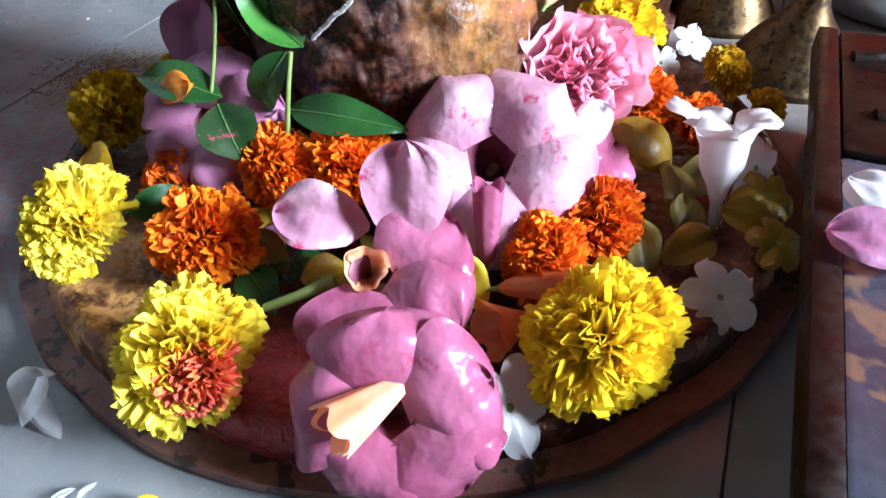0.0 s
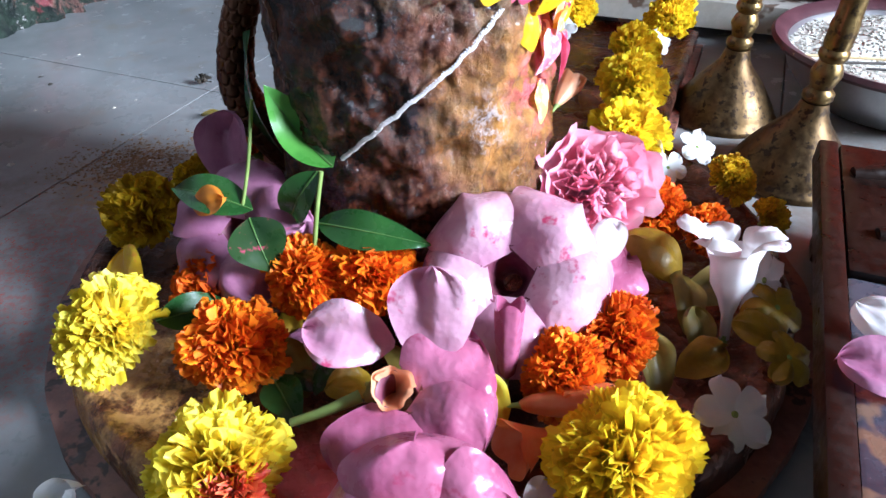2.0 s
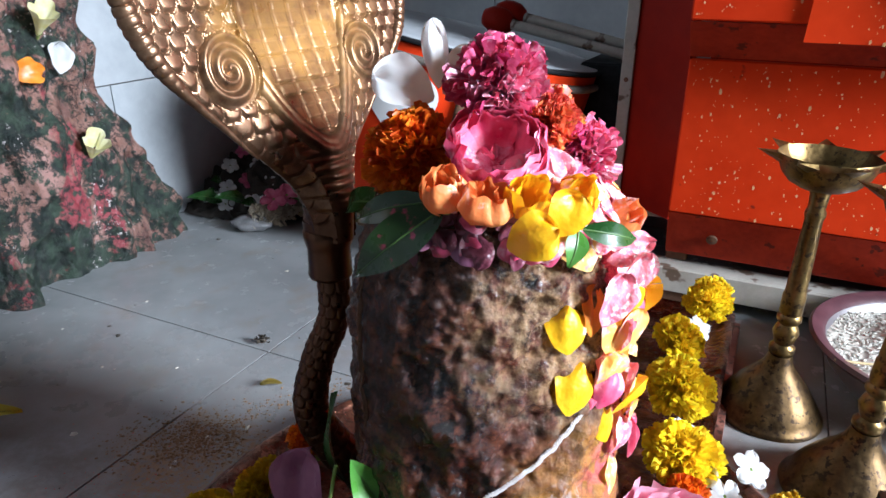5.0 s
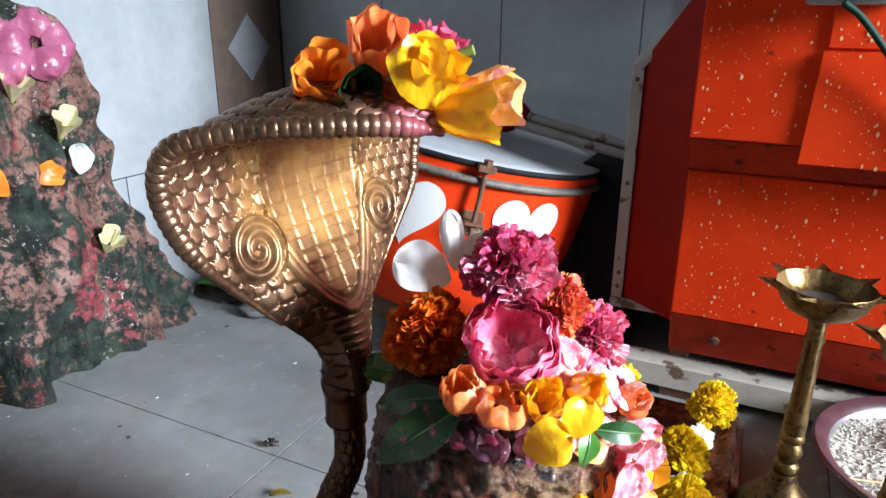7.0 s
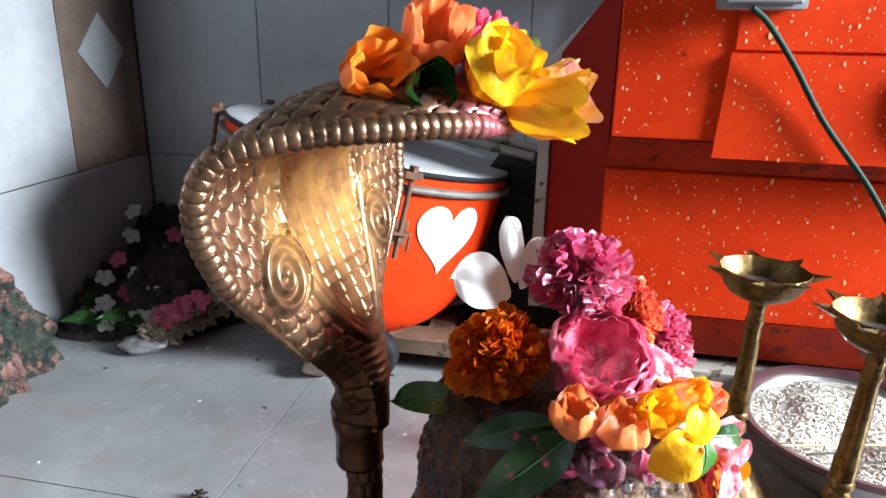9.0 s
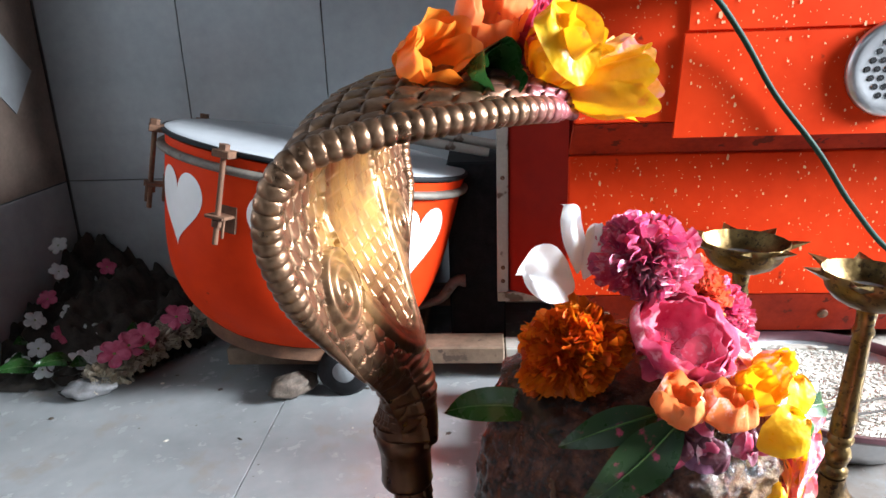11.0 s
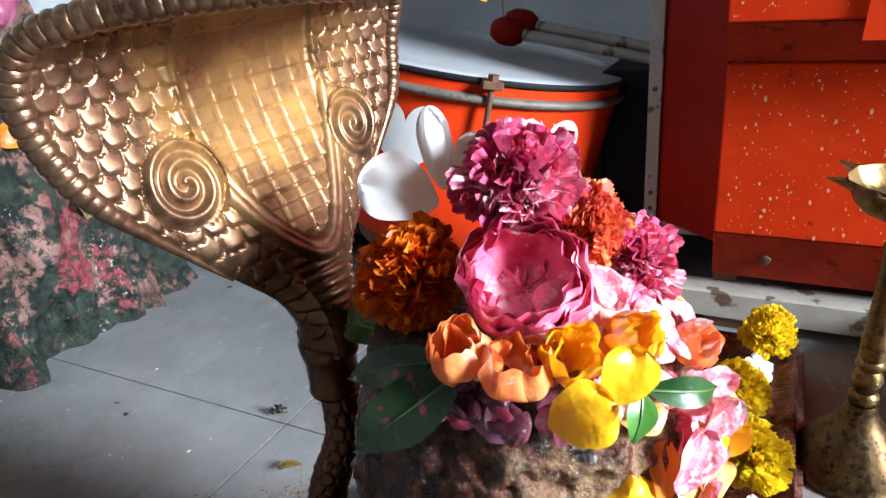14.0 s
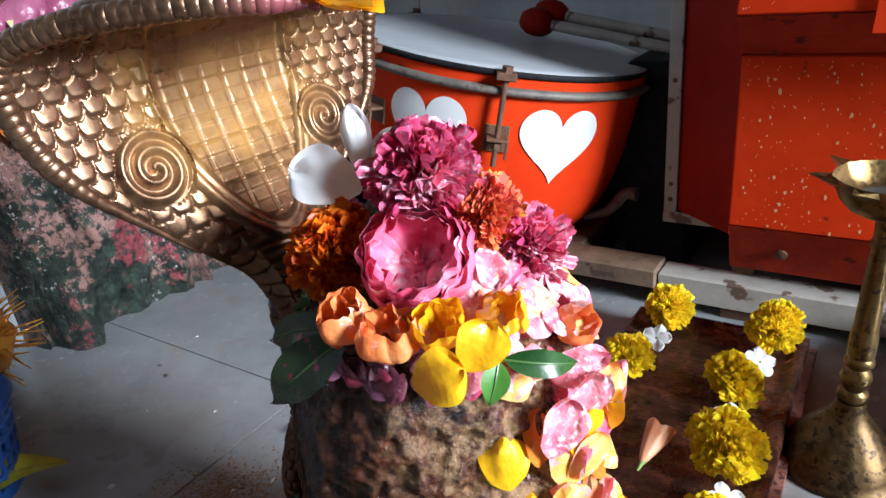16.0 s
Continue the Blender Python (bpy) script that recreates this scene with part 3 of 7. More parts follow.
def hood_relief(a, b):
    P = smooth_path([(H_F[i], H_Z[i], 0) for i in range(len(H_F))], 400)
    arc = np.concatenate([[0], np.cumsum(np.hypot(np.diff(P[:, 0]), np.diff(P[:, 1])))])
    L = np.interp(b * 399, np.arange(400), arc)
    x, y, z, w = hood_surface(a, b, 0.0)
    S = w * a
    r = 0.0023 * scale_relief(S, L, 0.0118, 0.0102)
    # belly plates in the middle band
    band = 0.046
    zc = 0.321 + 30 * S * S
    cols, row = S / 0.0135, L / 0.0085
    pc, pr = np.abs(cols - np.round(cols)), row - np.floor(row)
    plate = (0.0008 + 0.0013 * np.clip((0.395 - z) / 0.02, 0, 1)) * np.clip(pc / 0.16, 0.55, 1) * (np.clip(pr / 0.22, 0, 1) * (1 - 0.55 * pr))
    inband = np.clip((band - np.abs(S)) / 0.002, 0, 1) * (z > zc) * (L > 0.05)
    r = r * (1 - inband) + plate * inband
    # a raised cord along the band, and ribs on the throat
    r += 0.0018 * np.exp(-((np.abs(S) - band) / 0.0024) ** 2) * (z > 0.392)
    throat = np.clip((0.070 - L) / 0.005, 0, 1) * np.clip((0.62 - np.abs(a)) / 0.05, 0, 1)
    ribs = np.abs(np.sin(L * math.pi / 0.0062)) ** 0.7 * np.clip((L - 0.022) / 0.012, 0.08, 1)
    r = r * (1 - throat) + throat * 0.0019 * ribs
    r += 0.0016 * np.exp(-((np.abs(a) - 0.64) / 0.05) ** 2) * (L < 0.062)
    # a cord that swings down from one spiral and up to the other
    q = np.abs(z - zc) / np.sqrt(1 + (60 * S) ** 2) / 0.0068
    swing = 0.0012 + 0.0030 * np.sqrt(np.maximum(0, 1 - q * q)) * (0.75 + 0.25 * np.abs(np.sin(np.pi * q)))
    r = np.where((q < 1) & (np.abs(S) < 0.047), swing, r)
    # a spiral on each side
    for sg in (-1, 1):
        dx, dy = S - sg * 0.060, z - 0.372
        q, an = np.hypot(dx, dy), np.arctan2(dy, dx * sg)
        coil = 0.0010 + 0.0036 * (1 - np.abs(np.sin(math.pi * (q / 0.0086) - an / 2)) ** 2.6)
        r = np.where(q < 0.0212, coil * np.clip((0.0212 - q) / 0.0012, 0, 1), r)
    return r * np.clip((1 - np.abs(a)) / 0.05, 0, 1)


def cobra_geo():
    def inner(a, b):
        a = 2 * a - 1
        x, y, z, w = hood_surface(a, b, hood_relief(a, b))
        return x, y, z

    def outer(a, b):
        a = 1 - 2 * a
        P = 0.0036 * scale_relief(a * 0.11, b * 0.36, 0.0135, 0.0105)
        P = P * np.clip((1 - np.abs(a)) / 0.05, 0, 1)
        x, y, z, w = hood_surface(a, b, -0.010 * (1 - np.abs(a) ** 3) - 0.026 * np.clip((0.34 - b) / 0.28, 0, 1) * (1 - a * a) - P)
        return x, y, z

    geos = [sheet(inner, 380, 460), sheet(outer, 260, 320)]
    # the ribbed rim: rounded bars one after another, from the widest point over the top to the snout
    for sg in (-1, 1):
        bs = np.linspace(0.26, 1.0, 640)
        x, y, z, w = hood_surface(sg * np.ones_like(bs), bs, -0.001)
        big = np.clip((bs - 0.36) / 0.06, 0, 1)
        along = np.concatenate([[0], np.cumsum(np.sqrt(np.diff(x) ** 2 + np.diff(y) ** 2 + np.diff(z) ** 2))])
        rad = 0.0008 + 0.0024 * np.clip((bs - 0.26) / 0.1, 0, 1) + big * (0.0020 + 0.0010 * np.abs(np.sin(along * math.pi / 0.0054)) ** 0.5)
        rad *= np.clip((1.02 - bs) / 0.1, 0.45, 1)
        geos.append(tube(np.stack([x, y, z], -1), rad, 10))
    # the neck: a ribbed throat, a collar, and a scaly S-shaped stem down to the base
    def at(f, s, z):
        return (C_AT[0] + C_F[0] * f + C_S[0] * s, C_AT[1] + C_F[1] * f + C_S[1] * s, z)
    throat = smooth_path([at(0.004, 0, 0.236), at(0.003, 0, 0.252), at(0.002, 0, 0.268)], 20)
    geos.append(tube(throat, [0.0142, 0.0150, 0.0155], 24))
    stem = smooth_path([(-0.078, 0.545, 0.02), (-0.098, 0.543, 0.05), (-0.124, 0.538, 0.085), (-0.137, 0.535, 0.120), (-0.130, 0.537, 0.160), (-0.116, 0.540, 0.198), (-0.117, 0.544, 0.245)], 340)
    n = 96
    V, F = tube(stem, [0.018, 0.0160, 0.0140, 0.0122, 0.0108, 0.0102, 0.0105], n)
    ring_i, col_i = np.divmod(np.arange(len(V)), n)
    rel = scale_relief(col_i / n * 0.104, ring_i / 340 * 0.25, 0.013, 0.0085)
    cen = stem[np.minimum(ring_i, len(stem) - 1)]
    d = V - cen
    V = cen + d * (1 + 0.0020 * rel / np.linalg.norm(d, axis=1))[:, None]
    geos.append((V, F))
    c = at(0.004, 0, 0)
    collar = [(0.0120, 0.2255), (0.0150, 0.2260), (0.0158, 0.2285), (0.0152, 0.2310), (0.0152, 0.2480), (0.0160, 0.2500), (0.0172, 0.2560), (0.0174, 0.2600), (0.0164, 0.2620), (0.0140, 0.2615)]
    geos.append(moved(lathe(collar, 40), Matrix.Translation((c[0], c[1], 0))))
    # the head under the flowers
    head, hf = lathe([(0.0005, -0.03), (0.018, -0.024), (0.026, 0), (0.024, 0.022), (0.014, 0.040), (0.0005, 0.046)], 20)
    q = Matrix.Translation(at(0.070, 0, 0.462)) @ Vector((C_F[0], C_F[1], -0.12)).to_track_quat("Z", "Y").to_matrix().to_4x4()
    head[:, 1] *= 0.55
    geos.append(moved((head, hf), q))
    return merge(*geos)


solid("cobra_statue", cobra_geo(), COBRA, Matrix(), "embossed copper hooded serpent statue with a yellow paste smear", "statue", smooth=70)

# ---- the drum on its trolley ----
def drum():
    at = Matrix.Translation(ROOM @ Vector((-0.571, 1.062, 0.002))) @ Matrix.Rotation(radians(12.5), 4, "Y") @ ROOM @ Matrix.Diagonal((1.09, 1.09, 1, 1))
    d = thing("kettle_drum", at, "orange-red kettle drum with white hearts on a trolley", "drum")
    shell = smooth_path([(0.116, 0.070, 0), (0.150, 0.100, 0), (0.173, 0.14, 0), (0.185, 0.19, 0), (0.191, 0.25, 0), (0.194, 0.30, 0), (0.196, 0.331, 0)], 40)
    part("shell", lathe([(p[0], p[1]) for p in shell], 96, lambda a, z: 1 + 0.003 * np.sin(3 * a + 1)), RED, d, "orange-red enamelled kettle shell")
    part("foot_ring", lathe([(0.108, 0.058), (0.124, 0.058), (0.125, 0.076), (0.118, 0.080), (0.108, 0.076)], 64), RUST, d, "rusty foot ring")
    part("hoop", lathe([(0.194, 0.310), (0.201, 0.310), (0.204, 0.3125), (0.2045, 0.315), (0.204, 0.3175), (0.201, 0.320), (0.194, 0.320)], 96), STEEL, d, "dull steel tension hoop")
    part("rim", lathe([(0.190, 0.333), (0.1995, 0.333), (0.201, 0.336), (0.200, 0.3385), (0.190, 0.3385)], 96), BLACK_RUBBER, d, "dark counter hoop")
    part("skin", lathe([(0.0005, 0.343), (0.10, 0.342), (0.180, 0.341), (0.194, 0.3405), (0.1965, 0.339)], 96), DRUM_SKIN, d, "pale grey drum skin")
    # hearts painted on the shell
    def shell_r(z):
        return np.interp(z, shell[:, 1], shell[:, 0])

    def heart(angle, zc, size):
        t = np.linspace(0, 2 * np.pi, 72, endpoint=False)
        hx, hy = 16 * np.sin(t) ** 3, 13 * np.cos(t) - 5 * np.cos(2 * t) - 2 * np.cos(3 * t) - np.cos(4 * t)
        hx, hy = hx / 16 * size * 0.5, (hy + 3) / 15 * size * 0.52
        V, F, rings = [], [], 6
        for k in range(rings + 1):
            q = k / rings
            for x, y in zip(hx * q, hy * q):
                z = zc + y
                r = shell_r(z) + 0.0012
                a = angle + x / r
                V.append((r * math.cos(a), r * math.sin(a), z))
        n = 72
        F = [(k * n + i, k * n + (i + 1) % n, (k + 1) * n + (i + 1) % n, (k + 1) * n + i) for k in range(1, rings) for i in range(n)]
        F.append(tuple(n + i for i in range(n)))
        return V, F
    first = math.atan2(0.972 - 1.066, -0.368 + 0.550) - radians(10)
    step = radians(47.5)
    for k in range(7):
        part("heart", heart(first - step * k, 0.245, 0.100), HEART, d, "white painted heart")
    # tension bolts with their brackets
    for k in range(7):
        a = first - step * (k + 0.47)
        m = Matrix.Rotation(a, 4, "Z") @ Matrix.Translation((0.199, 0, 0))
        b = part("tension_bolt", moved(merge(tube([(0.008, 0, 0.225), (0.008, 0, 0.338)], 0.0032, 10), tube([(0.008, 0, 0.336), (0.008, 0, 0.346)], 0.0062, 6), tube([(0.008, 0, 0.247), (0.008, 0, 0.255)], 0.0062, 6)), m), RUST, d, "dark rusty tension bolt")
        part("bracket", moved(merge(box(-0.012, 0.016, -0.012, 0.012, 0.257, 0.261, 0.0008), box(-0.012, -0.006, -0.014, 0.014, 0.238, 0.272, 0.001), box(0.011, 0.014, 0.010, 0.013, 0.236, 0.262, 0.0005)), m), RUST, d)
        part("hook", moved(box(-0.006, 0.015, -0.011, 0.011, 0.330, 0.339, 0.001), m), RUST, d)
    # curved clamp foot
    m = Matrix.Rotation(first + radians(38), 4, "Z")
    part("clamp", moved(tube([(0.165, 0, 0.12), (0.195, 0, 0.14), (0.21, 0, 0.17), (0.225, 0, 0.175)], [0.006, 0.007, 0.008, 0.010], 8, 16), m), STEEL, d)
    return d


drum()


def mallet():
    m = thing("drum_mallet", room(0, 0), "drum mallet with a red ball head on the drum skin", "mallet")
    a, b = Vector((-0.458, 1.120, 0.353)), Vector((-0.258, 1.126, 0.311))
    part("handle", tube([a, (a + b) / 2, b], [0.008, 0.0075, 0.007], 12, 12), CREAM, m, "cream painted stick")
    head, hf = lathe([(0.0005, -0.026), (0.012, -0.023), (0.0185, -0.012), (0.020, 0), (0.0185, 0.012), (0.012, 0.022), (0.0005, 0.025)], 24)
    q = Matrix.Translation(a) @ (b - a).to_track_quat("Z", "Y").to_matrix().to_4x4()
    part("head", moved((head, hf), q), DARK_RED, m, "glossy red ball")
    return m


mallet()
copy_thing(bpy.data.objects["drum_mallet"], room(0.012, 0.022, 0.008))


def trolley():
    t = thing("trolley", room(0, 0), "low trolley of worn boards and cream steel channel on castors", "trolley")
    part("front_board", box(-0.645, -0.24, 0.985, 1.035, 0.030, 0.056, 0.002), WOOD_PALE, t, "worn wooden board")
    part("cross_board", box(-0.56, -0.515, 1.036, 1.22, 0.030, 0.056, 0.002), WOOD_PALE, t)
    part("cross_board", box(-0.40, -0.36, 1.036, 1.22, 0.030, 0.056, 0.002), WOOD_PALE, t)
    part("rear_board", box(-0.645, -0.24, 1.20, 1.25, 0.0305, 0.0565, 0.002), WOOD_PALE, t)
    for u, v in ((-0.465, 0.958), (-0.60, 1.20)):
        m = Matrix.Translation((u, v, 0.0392)) @ Matrix.Scale(1.34, 4)
        w = part("castor_wheel", moved(lathe([(0.012, -0.011), (0.024, -0.011), (0.0285, -0.007), (0.0285, 0.007), (0.024, 0.011), (0.012, 0.011)], 32), m @ Matrix.Rotation(radians(90), 4, "X")), BLACK_RUBBER, t, "worn black rubber tyre")
        part("hub", moved(lathe([(0.0005, -0.013), (0.006, -0.013), (0.0125, -0.0105), (0.0125, 0.0105), (0.006, 0.013), (0.0005, 0.013)], 20), m @ Matrix.Rotation(radians(90), 4, "X")), GREY_PLASTIC, w, "grey plastic hub")
    part("castor_fork", box(-0.484, -0.446, 0.9765, 0.9835, 0.03, 0.060, 0.001), RUST, t)
    return t


trolley()


def cabinet():
    c = thing("red_machine_cabinet", room(0, 0), "orange-red sheet metal machine cabinet flecked with cream paint", "cabinet")
    x0, x1, yf, yb = -0.156, 0.95, 0.985, 1.27
    part("front_panel", box(x0, x1, yf, yf + 0.012, 0.133, 0.328, 0.002), RED, c, "orange-red enamelled front")
    part("upper_panel", box(x0, x1, yf - 0.044, yf - 0.034, 0.374, 1.0, 0.002), RED, c)
    V = [(x0, yf - 0.043, 0.373), (x1, yf - 0.043, 0.373), (x1, yf + 0.001, 0.330), (x0, yf + 0.001, 0.330), (x0, yf - 0.033, 0.373), (x1, yf - 0.033, 0.373), (x1, yf + 0.011, 0.330), (x0, yf + 0.011, 0.330)]
    part("sloping_band", (V, [(3, 2, 1, 0), (4, 5, 6, 7), (0, 1, 5, 4), (2, 3, 7, 6), (0, 4, 7, 3), (1, 2, 6, 5)]), DULL_RED, c, "grimy red band with painted-in shade", smooth=False)
    part("overlap_panel", ([(x0 + 0.117, yf - 0.049, 0.356), (x1, yf - 0.049, 0.356), (x1, yf - 0.049, 0.475), (x0 + 0.123, yf - 0.049, 0.475), (x0 + 0.117, yf - 0.0445, 0.356), (x1, yf - 0.0445, 0.356), (x1, yf - 0.0445, 0.475), (x0 + 0.123, yf - 0.0445, 0.475)], [(0, 1, 2, 3), (7, 6, 5, 4), (0, 4, 5, 1), (1, 5, 6, 2), (2, 6, 7, 3), (3, 7, 4, 0)]), RED, c, smooth=False)
    part("overlap_top", box(x0 + 0.126, x1, yf - 0.048, yf - 0.0445, 0.478, 1.0, 0.001), RED, c)
    # the front's lower apron slopes inwards
    V = [(x0, yf + 0.002, 0.132), (x1, yf + 0.002, 0.132), (x1, yf + 0.030, 0.066), (x0, yf + 0.030, 0.066), (x0, yf + 0.014, 0.132), (x1, yf + 0.014, 0.132), (x1, yf + 0.040, 0.066), (x0, yf + 0.040, 0.066)]
    part("apron", (V, [(3, 2, 1, 0), (4, 5, 6, 7), (0, 1, 5, 4), (2, 3, 7, 6), (0, 4, 7, 3), (1, 2, 6, 5)]), DULL_RED, c, "grimy red apron with painted-in shade", smooth=False)
    # the slanted side, its shade put into a darker red, and its cream angle-iron edge
    dx, dy = -0.080, 0.066
    V = [(x0, yf + 0.004, 0.120), (x0 + dx, yf + dy, 0.120), (x0 + dx, yf + dy, 0.452), (x0, yf + 0.004, 0.560), (x0 + 0.006, yf + 0.016, 0.120), (x0 + dx + 0.006, yf + dy + 0.012, 0.120), (x0 + dx + 0.006, yf + dy + 0.012, 0.452), (x0 + 0.006, yf + 0.016, 0.560)]
    part("side_panel", (V, [(0, 3, 2, 1), (4, 5, 6, 7), (0, 1, 5, 4), (2, 3, 7, 6), (1, 2, 6, 5), (0, 4, 7, 3)]), DARK_RED, c, "red enamelled side with its shade in the paint colour", smooth=False)
    post = part("edge_angle", merge(box(x0 + dx - 0.012, x0 + dx + 0.004, yf + dy - 0.008, yf + dy - 0.003, 0.112, 0.452, 0.001), box(x0 + dx - 0.012, x0 + dx - 0.008, yf + dy - 0.004, yf + dy + 0.014, 0.112, 0.452, 0.001)), CREAM, c, "chipped cream angle iron")
    V, F = box(0, 0.016, -0.003, 0.003, 0, 0.30, 0.001)
    part("sloping_angle", moved((V, F), Matrix.Translation((x0 + dx - 0.012, yf + dy - 0.006, 0.452)) @ Matrix.Rotation(radians(42), 4, "Y")), CREAM, c)
    part("bottom_angle", box(x0 + dx - 0.012, x0 - 0.004, yf + dy - 0.012, yf + dy - 0.006, 0.104, 0.118, 0.001), CREAM, c)
    for z in (0.135, 0.156, 0.289, 0.43):
        part("rivet", moved(lathe([(0.0032, 0), (0.0030, 0.001), (0.0005, 0.002)], 10), Matrix.Translation((x0 + dx - 0.004, yf + dy - 0.008, z)) @ Matrix.Rotation(radians(90), 4, "X")), RUST, post)
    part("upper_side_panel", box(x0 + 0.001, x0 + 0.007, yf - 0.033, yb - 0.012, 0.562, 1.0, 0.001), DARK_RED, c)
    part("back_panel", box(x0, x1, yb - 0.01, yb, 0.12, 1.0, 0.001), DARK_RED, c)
    # Added out of view to stop doorway light running under the cabinet.
    part("light_block_panel", box(x1 - 0.012, x1, yf + 0.02, yb - 0.011, 0.0, 1.0, 0.001), DARK_RED, c)
    part("floor_panel", box(x0, x1, yf + 0.042, yb - 0.012, 0.108, 0.116, 0.001), RUST, c)
    for x in (-0.098, 0.20, 0.5):
        part("bolt", moved(lathe([(0.007, 0), (0.007, 0.003), (0.004, 0.004), (0.0005, 0.0042)], 12), Matrix.Translation((x, yf + 0.0155, 0.098)) @ Matrix.Rotation(radians(113), 4, "X")), RUST, c)
    for x in (x0 + 0.012, 0.6):
        part("foot", box(x - 0.012, x + 0.016, yf + 0.042, yf + 0.070, 0.050, 0.107, 0.002), RUST, c, "rusty angle foot")
    # Black box added to stand for the deep shade between drum and cabinet.
    part("gap_shade_box", box(-0.322, x0 + dx + 0.002, yf + 0.125, yb - 0.012, 0.0, 0.300, 0.003), BLACK_RUBBER, c, "added black box standing in for shade behind the angle iron")
    # round perforated speaker grille
    g = part("grille", moved(lathe([(0.0005, 0.004), (0.040, 0.004), (0.046, 0.006), (0.052, 0.005), (0.055, 0.001), (0.055, -0.002)], 48), Matrix.Translation((0.204, yf - 0.053, 0.430)) @ Matrix.Rotation(radians(90), 4, "X")), ALU, c, "round perforated metal grille")
    holes = []
    for i in range(-3, 4):
        for j in range(-3, 4):
            x, y = 0.011 * (i + 0.5 * (j % 2)), 0.0098 * j
            if math.hypot(x, y) < 0.036:
                holes.append(moved(lathe([(0.0005, 0.0046), (0.0034, 0.0046), (0.0036, 0.0042)], 10), Matrix.Translation((0.204, yf - 0.053, 0.430)) @ Matrix.Rotation(radians(90), 4, "X") @ Matrix.Translation((x, y, 0))))
    part("perforation", merge(*holes), BLACK_RUBBER, g)
    # flecks of cream paint
    rng = np.random.default_rng(5)
    V, F = [], []
    for _ in range(2400):
        x, z = rng.uniform(x0 + 0.006, 0.62), rng.uniform(0.136, 0.62)
        on_over = x > x0 + 0.128 and (0.357 < z < 0.474 or z > 0.479)
        if x0 + 0.113 < x < x0 + 0.129 and z > 0.35:
            continue
        if 0.326 < z < 0.378 and not on_over:
            continue
        y = (yf - 0.0497 if z < 0.476 else yf - 0.0487) if on_over else (yf - 0.0007 if z < 0.33 else yf - 0.0447)
        r = 0.00045 + 0.0013 * rng.random() ** 4 + (0.0014 if rng.random() < 0.010 else 0)
        k = int(rng.integers(5, 8))
        st = 1 + 1.2 * rng.random()
        s = len(V)
        V += [(x + r * math.cos(6.283 * i / k) * rng.uniform(0.7, 1.2), y, z + st * r * math.sin(6.283 * i / k) * rng.uniform(0.7, 1.2)) for i in range(k)]
        F.append(tuple(s + i for i in range(k)))
    f = part("paint_fleck", (V, F), FLECK, c, "splashes of cream paint", smooth=False)
    tagged(f, kind="stuff")
    return c


cabinet()


def channel():
    c = thing("steel_channel", room(0, 0), "chipped cream-painted steel channel on the floor below the cabinet", "beam")
    part("web", box(-0.238, 0.98, 0.992, 0.996, 0.016, 0.050, 0.001), CREAM, c)
    part("top_flange", box(-0.238, 0.98, 0.9965, 1.034, 0.046, 0.050, 0.001), CREAM, c)
    part("bottom_flange", box(-0.238, 0.98, 0.9965, 1.034, 0.016, 0.020, 0.001), CREAM, c)
    for u in (-0.16, 0.4, 0.9):
        part("foot_block", box(u, u + 0.05, 0.998, 1.03, 0.0, 0.0155, 0.001), RUST, c)
    return c


channel()


def cable(pts, r, mat, label):
    return solid("cable", tube(pts, r, 8, 60), mat, ROOM, label, "cable")


GREEN_CABLE = surf("green_pvc", (0.006, 0.028, 0.018), (0.010, 0.042, 0.028), 40, 0.6, spec=0.2)
cable([(-0.025, 0.905, 0.522), (-0.005, 0.911, 0.506), (0.030, 0.921, 0.464), (0.072, 0.927, 0.404), (0.130, 0.928, 0.336), (0.182, 0.935, 0.268), (0.25, 0.946, 0.20), (0.36, 0.950, 0.14)], 0.0035, GREEN_CABLE, "dark green cable hanging down the cabinet front")


def junction_box():
    j = thing("switch_box", room(-0.014, 0.9075, 0.520), "grey switch box fixed on the cabinet front", "box")
    part("case", box(-0.045, 0.045, 0.0, 0.028, 0.0, 0.07, 0.006, 2), GREY_PLASTIC, j)
    part("cover", box(-0.038, 0.038, -0.005, -0.0002, 0.006, 0.064, 0.002), GREY_PLASTIC, j, "grey cover plate")
    return j


junction_box()


